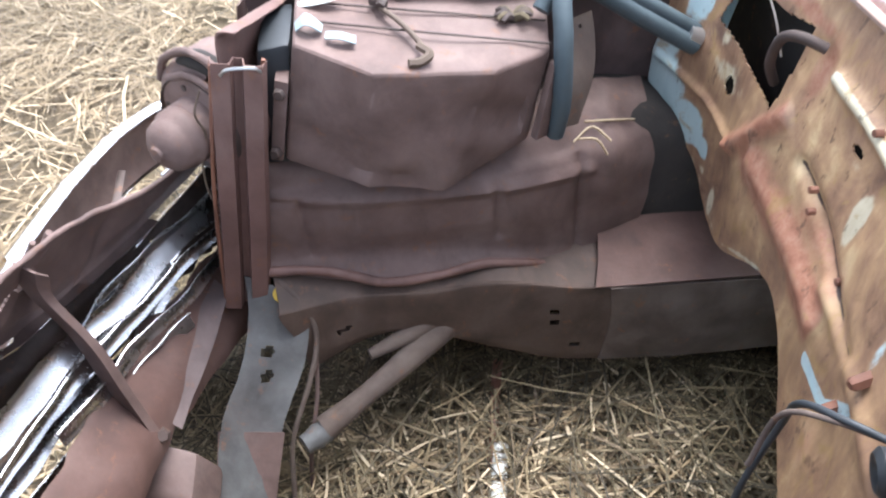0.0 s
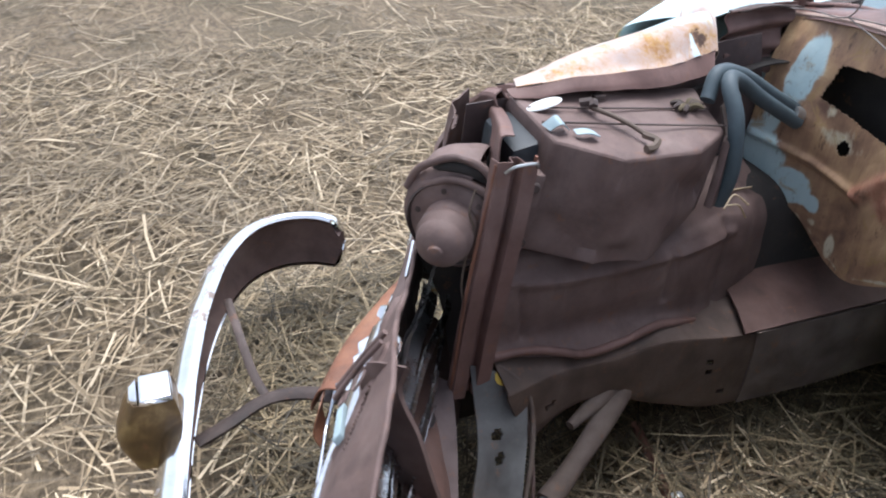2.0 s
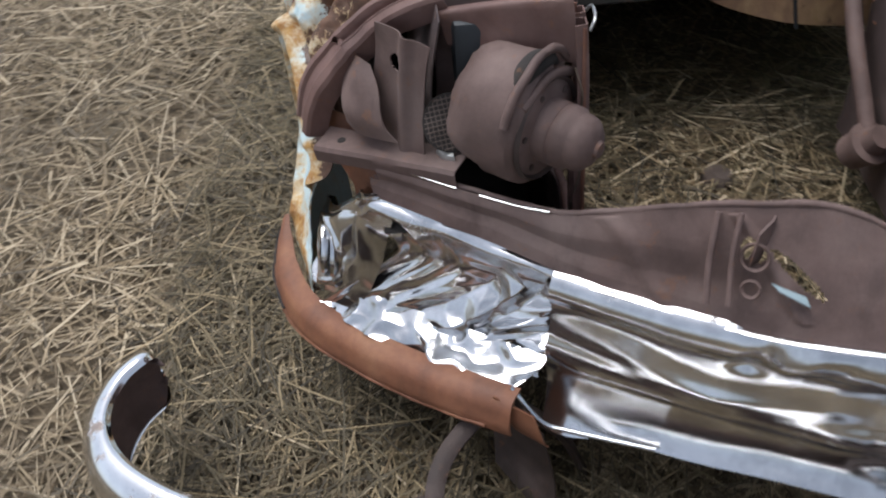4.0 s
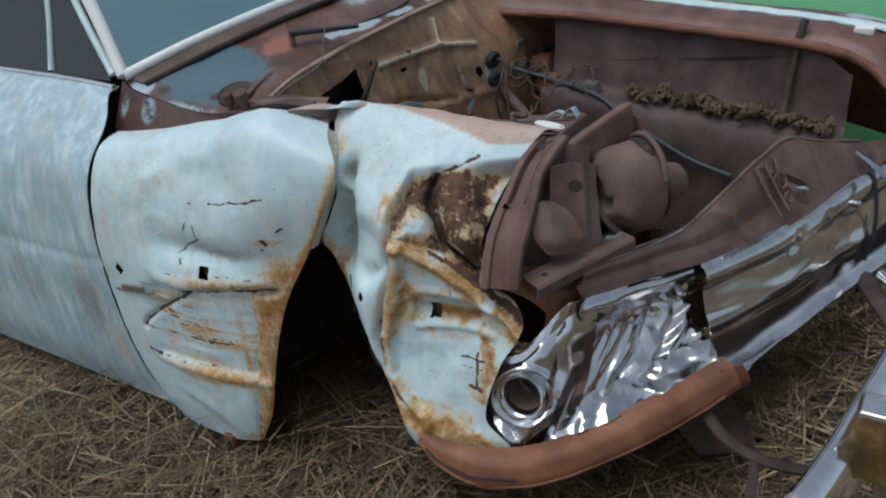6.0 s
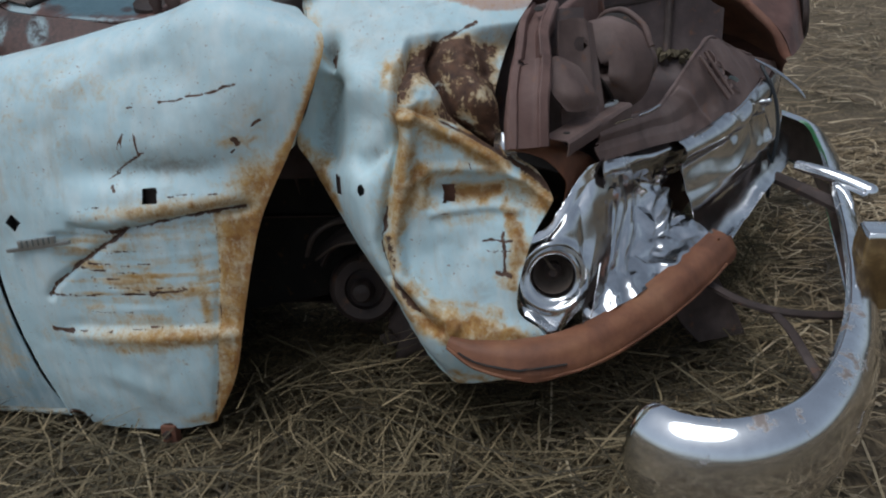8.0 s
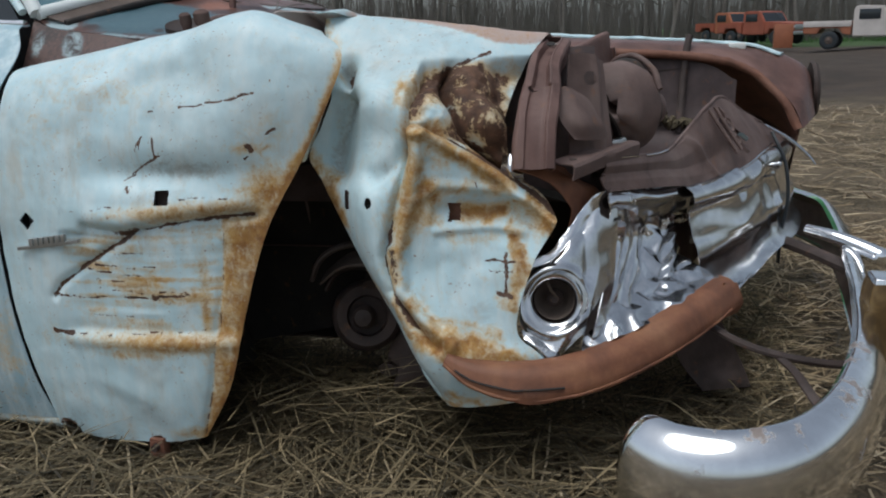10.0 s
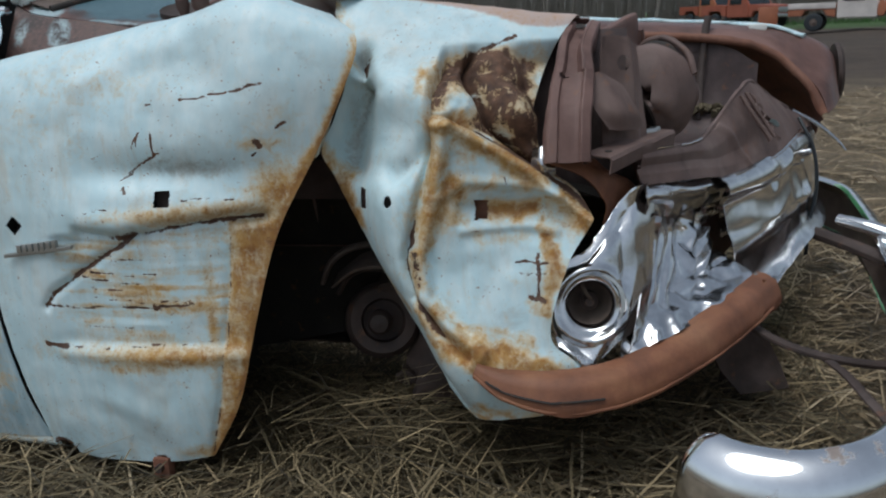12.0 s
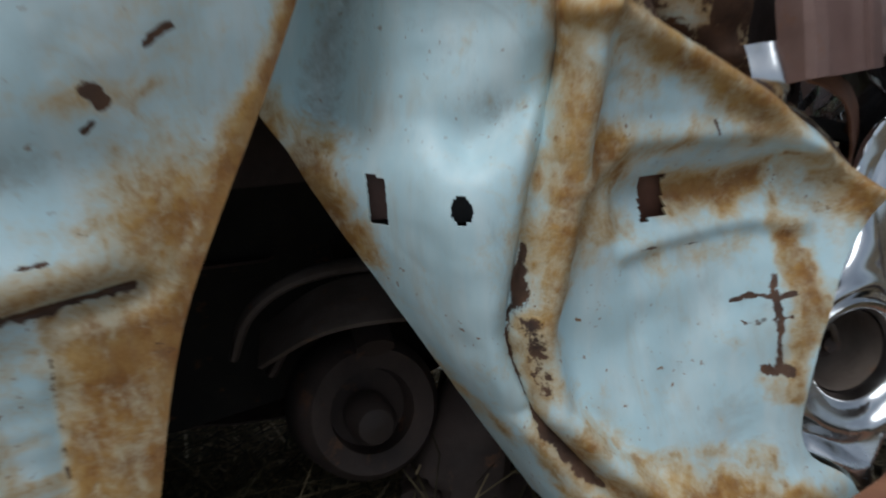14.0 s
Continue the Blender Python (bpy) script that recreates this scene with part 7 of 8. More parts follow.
    cuboid("data_plate", -0.885, -0.879, 0.25, 0.32, 0.84, 0.88, GREY_STEEL, fw, 0.002, "bare metal data plate")
    # near-black sheet that paints the shade in the cavity behind the holes
    sheet("bulkhead_void", surf([[(-1.13, -1.0, 1.05), (-1.13, 0.5, 1.05)], [(-1.13, -1.0, 0.6), (-1.13, 0.5, 0.6)]], 6, 8), SHADE_BLACK, car, 0.004)
    # floor and toe board behind, coloured near-black and brought forward to shade the straw
    sheet("floor_pan", surf([[(-1.22, -1.2, 0.37), (-1.22, 0.5, 0.37)], [(-1.7, -1.25, 0.25), (-1.7, 0.55, 0.25)], [(-2.6, -1.25, 0.25), (-2.6, 0.55, 0.25)]], 10, 10), SHADE_BLACK, car, 0.004)
    # corrugated hinge pocket at the wing end of the firewall
    rows = [[(-0.80, -0.985, 1.09), (-0.95, -1.02, 1.085), (-1.05, -1.03, 1.075)], [(-0.80, -0.99, 1.03), (-0.93, -1.02, 1.02), (-1.0, -1.02, 1.01)], [(-0.80, -0.985, 0.95), (-0.90, -1.0, 0.93), (-0.96, -1.0, 0.92)]]
    G = surf(rows, 46, 40)
    G[..., 1] += 0.012 * np.sin(G[..., 2] * 110)
    sheet("hinge_pocket", G, MAUVE, car, 0.003, label="mauve-brown corrugated hinge pocket")
    sheet("pocket_roof", surf([[(-0.83, -0.985, 1.085), (-0.92, -0.995, 1.088), (-1.03, -1.0, 1.075)], [(-0.83, -1.03, 1.075), (-0.92, -1.04, 1.08), (-1.03, -1.05, 1.065)]], 10, 30), DARK, car, 0.003)


firewall()


def cowl_and_cabin():
    # cowl ledge and top
    rows = [[(-1.02, -1.05, 1.040), (-1.03, -0.85, 1.075), (-1.035, -0.6, 1.092), (-1.04, -0.35, 1.10), (-1.04, -0.1, 1.10), (-1.035, 0.2, 1.09), (-1.02, 0.42, 1.05)],
            [(-1.05, -1.075, 1.052), (-1.06, -0.86, 1.095), (-1.07, -0.6, 1.115), (-1.075, -0.35, 1.122), (-1.075, -0.1, 1.12), (-1.06, 0.2, 1.11), (-1.05, 0.42, 1.07)],
            [(-1.22, -1.09, 1.045), (-1.17, -0.86, 1.105), (-1.15, -0.6, 1.14), (-1.14, -0.35, 1.15), (-1.15, -0.1, 1.145), (-1.17, 0.2, 1.12), (-1.22, 0.42, 1.07)],
            [(-1.46, -1.075, 1.075), (-1.36, -0.85, 1.135), (-1.28, -0.6, 1.17), (-1.25, -0.35, 1.185), (-1.28, -0.1, 1.17), (-1.36, 0.15, 1.135), (-1.46, 0.36, 1.08)],
            [(-1.53, -1.06, 1.10), (-1.42, -0.84, 1.165), (-1.34, -0.6, 1.195), (-1.31, -0.35, 1.21), (-1.34, -0.1, 1.195), (-1.42, 0.13, 1.165), (-1.53, 0.34, 1.10)]]
    G = surf(rows, 70, 150)
    G = G + (0.007 * rough(G, 8, 3, 201))[..., None] * np.array([0, 0, 1.0])
    blue = blobs(G, [((-1.46, -1.05, 1.08), (0.06, 0.05, 0.2), 0.75), ((-1.25, -1.08, 1.05), (0.20, 0.025, 0.2), 0.6), ((-1.24, -0.12, 1.16), (0.10, 0.42, 0.2), 0.62)])
    # pale band behind the lip: the sky's sheen painted into the colour
    blue = np.maximum(blue, 0.62 * along(G[..., 0], G[..., 1], [(-1.10, -0.60), (-1.076, -0.45), (-1.066, -0.2), (-1.066, 0.1)], 0.022) * (0.9 + rough(G, 9, 3, 203)))
    teal = blobs(G, [((-1.28, -0.93, 1.09), (0.20, 0.17, 0.2), 1.15), ((-1.15, -1.0, 1.07), (0.08, 0.06, 0.2), 0.5)])
    cw = sheet("cowl", G, PRIMER, car, 0.003, label="cowl panel, faded blue and red-brown primer, a pale sheen painted in", blue=blue, teal=teal, rust=blobs(G, [((-1.19, -0.74, 1.12), (0.07, 0.10, 0.2), 0.9)]), deep=blobs(G, [((-1.38, -1.04, 1.07), (0.05, 0.04, 0.1), 0.75), ((-1.10, -0.95, 1.08), (0.06, 0.12, 0.1), 0.55), ((-1.2, -1.02, 1.06), (0.04, 0.03, 0.1), 0.6)]))
    tube("cowl_rim", [(-1.03, -1.05, 1.045), (-1.043, -0.85, 1.081), (-1.044, -0.6, 1.096), (-1.042, -0.35, 1.101), (-1.042, -0.1, 1.101), (-1.04, 0.2, 1.092), (-1.03, 0.45, 1.06)], 0.010, FADED, cw, n=8, squash=0.8, label="chalky faded cowl lip")
    tube("cowl_gutter", [(-1.08, -1.06, 1.058), (-1.10, -0.92, 1.090), (-1.10, -0.80, 1.100), (-1.09, -0.70, 1.100)], 0.008, MAUVE, cw, n=8)
    lathe("drain_disc", [(0.0, 0.0), (0.05, 0.0), (0.055, 0.004), (0.055, -0.01)], (-1.13, -1.0, 1.075), (0.1, -0.3, 1), DARK, cw, n=24)
    tube("vent_outline", [(-1.27, -0.60, 1.176), (-1.20, -0.655, 1.150), (-1.165, -0.645, 1.143), (-1.118, -0.55, 1.135), (-1.088, -0.42, 1.130), (-1.082, -0.2, 1.130), (-1.12, -0.1, 1.145), (-1.2, -0.08, 1.168), (-1.25, -0.2, 1.186), (-1.27, -0.4, 1.186), (-1.27, -0.60, 1.176)], 0.003, DARK, cw, n=6)
    wiper = block("wiper_arm", [(-1.000, -0.560, 1.150), (-1.140, -0.726, 1.160), (-1.162, -0.706, 1.160), (-1.018, -0.544, 1.150), (-1.000, -0.560, 1.160), (-1.140, -0.726, 1.176), (-1.162, -0.706, 1.176), (-1.018, -0.544, 1.160)], RUBBER, cw, 0.004, "lifted black wiper arm")
    lathe("wiper_spindle", [(0.010, -0.065), (0.010, 0.004), (0.006, 0.008), (0.0, 0.008)], (-1.147, -0.712, 1.172), (0.05, -0.05, 1), MAUVE, wiper, n=14)
    for w in ([(-0.99, -1.035, 1.068), (-0.975, -0.92, 1.095), (-0.97, -0.806, 1.113), (-0.972, -0.770, 1.175), (-0.97, -0.742, 1.237)], [(-0.97, -0.806, 1.113), (-0.968, -0.70, 1.128), (-0.97, -0.604, 1.134)], [(-0.97, -0.800, 1.113), (-0.965, -0.68, 1.085), (-0.975, -0.60, 1.03), (-0.985, -0.565, 0.975)]):
        tube("wire_end", w, 0.0018, PALE_WIRE, cw, n=6, label="pale stripped wire")
    # flat ledge below the screen, with a dark shut line ahead of it
    ledge = [[(-1.515, -1.055, 1.110), (-1.42, -0.86, 1.162), (-1.34, -0.62, 1.198), (-1.30, -0.37, 1.210), (-1.34, -0.12, 1.198)], [(-1.462, -1.050, 1.092), (-1.355, -0.84, 1.146), (-1.275, -0.61, 1.182), (-1.238, -0.37, 1.195), (-1.275, -0.13, 1.182)]]
    sheet("screen_ledge", surf(ledge, 8, 60), DUSTY, cw, 0.003, label="dusty grey-brown ledge below the windscreen")
    tube("ledge_seal", [(-1.455, -1.048, 1.090), (-1.348, -0.838, 1.144), (-1.268, -0.608, 1.180), (-1.231, -0.37, 1.193), (-1.268, -0.132, 1.180)], 0.009, SHADE_BLACK, cw, n=8)
    for x, y, r, h in ((-1.055, -1.045, 0.020, 0.062), (-1.095, -1.055, 0.015, 0.056)):
        lathe("hinge_stub", [(r * 0.7, -0.01), (r * 0.75, h * 0.4), (r, h * 0.55), (r, h * 0.9), (r * 0.6, h), (0.0, h)], (x, y, 1.050), (0, -0.2, 1), RUSSET, cw, 14, wobble=0.002)
    # the shut face between wing and cowl
    sheet("cowl_side", surf([[(-1.04, -1.06, 1.04), (-1.25, -1.085, 1.05), (-1.46, -1.08, 1.075), (-1.535, -1.065, 1.10)], [(-0.98, -1.08, 0.95), (-1.25, -1.13, 0.97), (-1.46, -1.15, 0.96), (-1.52, -1.15, 0.98)]], 16, 40), PRIMER, car, 0.003,
          blue=blobs(surf([[(-1.04, -1.06, 1.04), (-1.25, -1.085, 1.05), (-1.46, -1.08, 1.075), (-1.535, -1.065, 1.10)], [(-0.98, -1.08, 0.95), (-1.25, -1.13, 0.97), (-1.46, -1.15, 0.96), (-1.52, -1.15, 0.98)]], 16, 40), [((-1.40, -1.10, 1.03), (0.04, 0.05, 0.06), 0.8), ((-1.50, -1.10, 1.03), (0.025, 0.05, 0.06), 0.7)]), rust=0.0, deep=0.55)
    # windscreen: white frame, tinted glass
    base = [(-1.525, -1.065, 1.115), (-1.43, -0.86, 1.165), (-1.35, -0.62, 1.20), (-1.315, -0.37, 1.212), (-1.35, -0.12, 1.20), (-1.43, 0.12, 1.165), (-1.525, 0.325, 1.115)]
    head = [(-1.86, -0.93, 1.52), (-1.80, -0.78, 1.545), (-1.75, -0.58, 1.56), (-1.73, -0.37, 1.565), (-1.75, -0.16, 1.56), (-1.80, 0.04, 1.545), (-1.86, 0.19, 1.52)]
    ws = tube("windscreen_frame", base, 0.017, WHITE_TRIM, car, n=10, steps=60, label="white-painted windscreen surround")
    tube("frame_head", head, 0.02, PALE, ws, n=10, steps=60)
    for a, b in ((base[0], head[0]), (base[-1], head[-1])):
        tube("screen_pillar", [a, tuple((np.array(a) + b) / 2 + np.array([0.015, 0, 0])), b], [0.019, 0.022, 0.026], WHITE_TRIM, ws, n=10)
    B, H = spline(base, 40), spline(head, 40)
    G = np.stack([B + (H - B) * k + np.array([0.02, 0, 0.01]) * math.sin(math.pi * k) for k in np.linspace(0, 1, 14)])
    g = sheet("windscreen_glass", G, GLASS, ws, 0.005, label="blue-tinted windscreen glass, the sky's reflection put into its colour")
    g.visible_shadow = False
    # roof and the closed cabin behind
    sheet("roof", surf([[h for h in head], [(x - 0.35, y, z + 0.05) for x, y, z in head], [(x - 0.9, y, z + 0.02) for x, y, z in head]], 20, 30), PALE, car, 0.003, rust=0.15, deep=0.0, grime=0.2)
    # coloured near-black for the unlit cabin
    sheet("cabin_back", surf([[(-2.62, -0.95, 1.55), (-2.62, 0.2, 1.55)], [(-2.62, -1.3, 1.0), (-2.62, 0.6, 1.0)], [(-2.62, -1.33, 0.12), (-2.62, 0.6, 0.12)]], 12, 8), SHADE_BLACK, car, 0.004)
    # door
    rows = [[(-1.418, -1.325, 0.10), (-1.8, -1.335, 0.10), (-2.62, -1.33, 0.10)], [(-1.452, -1.352, 0.24), (-1.8, -1.37, 0.24), (-2.62, -1.365, 0.24)], [(-1.482, -1.358, 0.45), (-1.8, -1.378, 0.45), (-2.62, -1.375, 0.45)],
            [(-1.488, -1.355, 0.63), (-1.8, -1.37, 0.63), (-2.62, -1.37, 0.63)], [(-1.484, -1.338, 0.80), (-1.8, -1.345, 0.80), (-2.62, -1.345, 0.80)], [(-1.475, -1.30, 0.92), (-1.8, -1.30, 0.93), (-2.62, -1.30, 0.93)],
            [(-1.480, -1.20, 1.02), (-1.8, -1.20, 1.035), (-2.62, -1.20, 1.04)], [(-1.53, -1.13, 1.075), (-1.8, -1.13, 1.085), (-2.62, -1.13, 1.09)], [(-1.535, -1.085, 1.085), (-1.8, -1.085, 1.095), (-2.62, -1.085, 1.10)]]
    G = surf(rows, 90, 70)
    N = normals(G)
    N = N * np.sign((N * np.array([0, -1, 0.4])).sum(-1, keepdims=True))
    G = G + N * (0.010 * rough(G, 4, 3, 211) - 0.006 * np.exp(-((G[..., 2] - 0.63) / 0.01) ** 2))[..., None]
    dr = sheet("front_door", G, BLUE, car, 0.003, label="blue-grey faded front door with scraped paint", rust=blobs(G, [((-1.52, -1.35, 0.3), (0.05, 0.2, 0.15), 0.3)]), deep=0.0,
               grime=blobs(G, [((-1.60, -1.35, 0.45), (0.10, 0.2, 0.20), 0.75), ((-1.9, -1.35, 0.5), (0.15, 0.2, 0.2), 0.6)]))
    tube("belt_trim", [(-1.535, -1.10, 1.09), (-1.8, -1.10, 1.10), (-2.62, -1.10, 1.105)], 0.010, CHROME, dr, n=8)
    tube("vent_window_frame", [(-1.56, -1.075, 1.12), (-1.70, -1.02, 1.27), (-1.83, -0.965, 1.43), (-1.87, -0.95, 1.48), (-1.90, -0.955, 1.45), (-1.87, -1.02, 1.27), (-1.86, -1.08, 1.11)], 0.012, PALE, dr, n=8)
    sheet("vent_glass", surf([[(-1.57, -1.08, 1.10), (-1.86, -1.08, 1.10)], [(-1.70, -1.02, 1.27), (-1.87, -1.02, 1.27)], [(-1.84, -0.96, 1.44), (-1.88, -0.96, 1.44)]], 10, 6), DARK_GLASS, dr, 0.004)
    sheet("side_glass", surf([[(-1.88, -1.08, 1.10), (-2.6, -1.08, 1.11)], [(-1.90, -0.95, 1.47), (-2.55, -0.95, 1.49)]], 6, 6), DARK_GLASS, dr, 0.004)
    sheet("sill", surf([[(-1.40, -1.30, 0.13), (-2.62, -1.30, 0.13)], [(-1.40, -1.325, 0.085), (-2.62, -1.325, 0.085)], [(-1.40, -1.28, 0.05), (-2.62, -1.28, 0.05)]], 12, 20), PALE, car, 0.003, rust=0.3, deep=0.1, grime=0.4)
    # the far door side, closing the cabin
    sheet("far_door", surf([[(-1.3, 0.60, 0.1), (-2.62, 0.60, 0.1)], [(-1.3, 0.66, 0.6), (-2.62, 0.66, 0.6)], [(-1.45, 0.50, 1.02), (-2.62, 0.50, 1.03)], [(-1.55, 0.35, 1.10), (-2.62, 0.36, 1.10)]], 24, 20), BLUE, car, 0.003, rust=0.3, deep=0.0, grime=0.2)


cowl_and_cabin()


def far_wing():
    """The other front wing, seen from inside over the empty bay."""
    rows = [[(-1.0, 0.30, 0.99), (-0.6, 0.30, 0.985), (-0.2, 0.28, 0.965), (0.15, 0.26, 0.945), (0.36, 0.25, 0.90), (0.50, 0.20, 0.78), (0.55, 0.17, 0.68)],
            [(-1.0, 0.36, 1.03), (-0.6, 0.36, 1.015), (-0.2, 0.34, 0.995), (0.15, 0.32, 0.975), (0.38, 0.30, 0.935), (0.53, 0.25, 0.83), (0.58, 0.22, 0.70)],
            [(-1.0, 0.45, 1.045), (-0.6, 0.46, 1.03), (-0.2, 0.45, 1.005), (0.15, 0.43, 0.985), (0.42, 0.40, 0.955), (0.575, 0.35, 0.88), (0.61, 0.32, 0.72)],
            [(-1.0, 0.57, 0.99), (-0.6, 0.60, 0.985), (-0.2, 0.60, 0.97), (0.15, 0.59, 0.955), (0.43, 0.56, 0.93), (0.59, 0.50, 0.86), (0.62, 0.48, 0.72)],
            [(-1.0, 0.63, 0.85), (-0.6, 0.67, 0.85), (-0.2, 0.67, 0.84), (0.15, 0.66, 0.83), (0.43, 0.63, 0.81), (0.58, 0.58, 0.77), (0.61, 0.55, 0.68)],
            [(-1.0, 0.65, 0.45), (-0.6, 0.69, 0.55), (-0.2, 0.69, 0.60), (0.15, 0.68, 0.55), (0.43, 0.65, 0.50), (0.56, 0.60, 0.48), (0.58, 0.57, 0.45)]]
    G = surf(rows, 70, 150)
    G = G + (0.008 * rough(G, 7, 3, 221))[..., None]
    wing = sheet("far_wing", G, PRIMER, car, 0.003, label="far front wing, red-brown primer with chalky paint left on top",
                 blue=blobs(G, [((-0.2, 0.445, 1.02), (0.9, 0.035, 0.04), 0.85), ((0.40, 0.42, 0.96), (0.10, 0.04, 0.04), 0.8), ((0.30, 0.50, 0.96), (0.14, 0.08, 0.1), 0.62), ((-0.2, 0.66, 0.95), (0.9, 0.07, 0.15), 0.9), ((0.5, 0.45, 0.85), (0.08, 0.08, 0.1), 0.35)]), rust=0.2, deep=0.1)
    # inside skin
    rows = [[(-1.0, 0.31, 0.975), (-0.6, 0.31, 0.97), (-0.2, 0.29, 0.95), (0.15, 0.27, 0.93), (0.36, 0.26, 0.885), (0.49, 0.21, 0.77), (0.54, 0.18, 0.66)],
            [(-1.0, 0.42, 0.93), (-0.6, 0.42, 0.925), (-0.2, 0.40, 0.905), (0.15, 0.38, 0.885), (0.36, 0.36, 0.84), (0.50, 0.31, 0.74), (0.55, 0.28, 0.64)],
            [(-1.0, 0.52, 0.80), (-0.6, 0.53, 0.80), (-0.2, 0.52, 0.78), (0.15, 0.50, 0.76), (0.38, 0.48, 0.72), (0.52, 0.42, 0.65), (0.56, 0.40, 0.58)]]
    G = surf(rows, 24, 80)
    sheet("far_wing_inside", G + (0.006 * rough(G, 8, 2, 223))[..., None], RED, wing, 0.003)
    tube("wing_crown", [(-1.0, 0.43, 1.050), (-0.6, 0.44, 1.034), (-0.2, 0.43, 1.009), (0.15, 0.41, 0.989), (0.38, 0.39, 0.966), (0.49, 0.36, 0.930)], 0.034, PALE, wing, n=10, squash=0.25, steps=60, label="chalky pale paint along the crown", jitter=0.006)
    tube("wing_lip", [(-1.0, 0.300, 0.982), (-0.6, 0.300, 0.977), (-0.2, 0.280, 0.957), (0.15, 0.260, 0.937), (0.35, 0.250, 0.892), (0.48, 0.205, 0.785), (0.54, 0.175, 0.68)], 0.016, RED, wing, n=8, steps=60, jitter=0.005)
    lathe("lamp_rim", [(0.085, 0.0), (0.10, 0.0), (0.105, 0.012), (0.095, 0.022), (0.085, 0.015)], (0.605, 0.42, 0.80), (1, 0, 0.05), DARK, wing, 32)
    cuboid("white_block", 0.30, 0.36, 0.33, 0.375, 0.955, 0.978, WHITE, wing, 0.005, "white scrap block on the wing")
    # inner apron of the far side with a raised upper step, and litter lodged on it
    rows = [[(-0.74, 0.32, 0.985), (-0.5, 0.32, 0.975), (-0.1, 0.30, 0.955), (0.20, 0.27, 0.915), (0.33, 0.25, 0.85)],
            [(-0.74, 0.28, 0.78), (-0.5, 0.28, 0.75), (-0.1, 0.27, 0.735), (0.20, 0.25, 0.72), (0.33, 0.24, 0.70)],
            [(-0.74, 0.24, 0.735), (-0.5, 0.24, 0.715), (-0.1, 0.23, 0.70), (0.20, 0.21, 0.67), (0.33, 0.20, 0.65)],
            [(-0.74, 0.165, 0.71), (-0.5, 0.16, 0.685), (-0.1, 0.15, 0.63), (0.20, 0.14, 0.59), (0.33, 0.13, 0.57)],
            [(-0.74, 0.155, 0.45), (-0.5, 0.15, 0.45), (-0.1, 0.14, 0.42), (0.20, 0.13, 0.40), (0.33, 0.12, 0.40)],
            [(-0.74, 0.155, 0.20), (-0.5, 0.15, 0.22), (-0.1, 0.14, 0.22), (0.20, 0.13, 0.22), (0.33, 0.12, 0.22)]]
    G = surf(rows, 70, 110)
    ap = sheet("far_apron", G + (0.012 * rough(G, 7, 3, 225))[..., None], PLUM, car, 0.003, label="plum-brown inner wing panel of the far side")
    # the crease is drawn as a dark bead on the panel
    tube("apron_crease", [(-0.73, 0.300, 0.80), (-0.4, 0.297, 0.835), (-0.1, 0.290, 0.865), (0.13, 0.278, 0.89)], 0.006, DARK, ap, n=6)
    tube("apron_post", [(0.13, 0.20, 0.66), (0.14, 0.25, 0.84), (0.15, 0.28, 0.965), (0.16, 0.29, 1.01)], 0.014, DARK, ap, n=8)
    bm = bmesh.new()
    rng = random.Random(5)
    for k in range(230):
        x = -0.42 + 0.72 * rng.random()
        y = 0.205 + rng.gauss(0, 0.014) - 0.03 * x
        r = 0.005 + 0.008 * rng.random()
        m = Matrix.Translation((x, y, 0.692 - 0.07 * x + 0.35 * (y - 0.16) + 0.012 * rng.random() * (1 + math.sin(23 * x)))) @ Euler((rng.random() * 6, rng.random() * 6, rng.random() * 6)).to_matrix().to_4x4() @ Matrix.Diagonal((2.4 * r, r, 0.7 * r, 1))
        bmesh.ops.create_icosphere(bm, subdivisions=1, radius=1.0, matrix=m)
    for v in bm.verts:
        v.co += Vector((rng.uniform(-1, 1), rng.uniform(-1, 1), rng.uniform(-1, 1))) * 0.004
    nest = close(bm, "nest_litter", TUFT, None, "", 60)
    tagged(nest, "tufts of dry yellow nest litter on the inner wing", "litter", kind="stuff")
    # steering column stub, its box and the loose loom
    tube("steering_shaft", [(-0.90, 0.13, 0.735), (-0.70, 0.10, 0.575), (-0.475, 0.10, 0.395)], 0.020, BROWN, car, n=14, label="rusty steering shaft")
    lathe("steering_box", [(0.0, -0.06), (0.045, -0.06), (0.045, -0.01), (0.055, -0.005), (0.055, 0.012), (0.036, 0.016), (0.030, 0.05), (0.0, 0.05)], (-0.45, 0.10, 0.37), (0.5, 0.3, 0.8), BROWN, car, 20, "rusty steering box")
    tube("wiring_loom", [(-0.92, 0.20, 0.80), (-0.75, 0.22, 0.76), (-0.62, 0.20, 0.74), (-0.50, 0.17, 0.72), (-0.38, 0.13, 0.66), (-0.26, 0.12, 0.60), (-0.14, 0.12, 0.54), (0.0, 0.12, 0.50)], 0.008, HOSE, car, n=8, label="blue-grey wiring loom")
    for k in range(5):
        a = random.Random(40 + k)
        p = np.array([-0.90, 0.22, 0.78])
        pts = [tuple(p + np.array([0.06 * i, a.uniform(-0.07, 0.07), a.uniform(-0.09, 0.07)])) for i in range(7)]
        tube("loose_wire", pts, 0.003, WIRE, car, n=6)
    lathe("wiper_motor", [(0.0, 0.0), (0.05, 0.0), (0.055, 0.03), (0.045, 0.09), (0.02, 0.10), (0.0, 0.10)], (-0.87, 0.40, 0.735), (1, -0.2, 0.3), ORANGE, car, 18, "orange-rusted motor on the firewall")
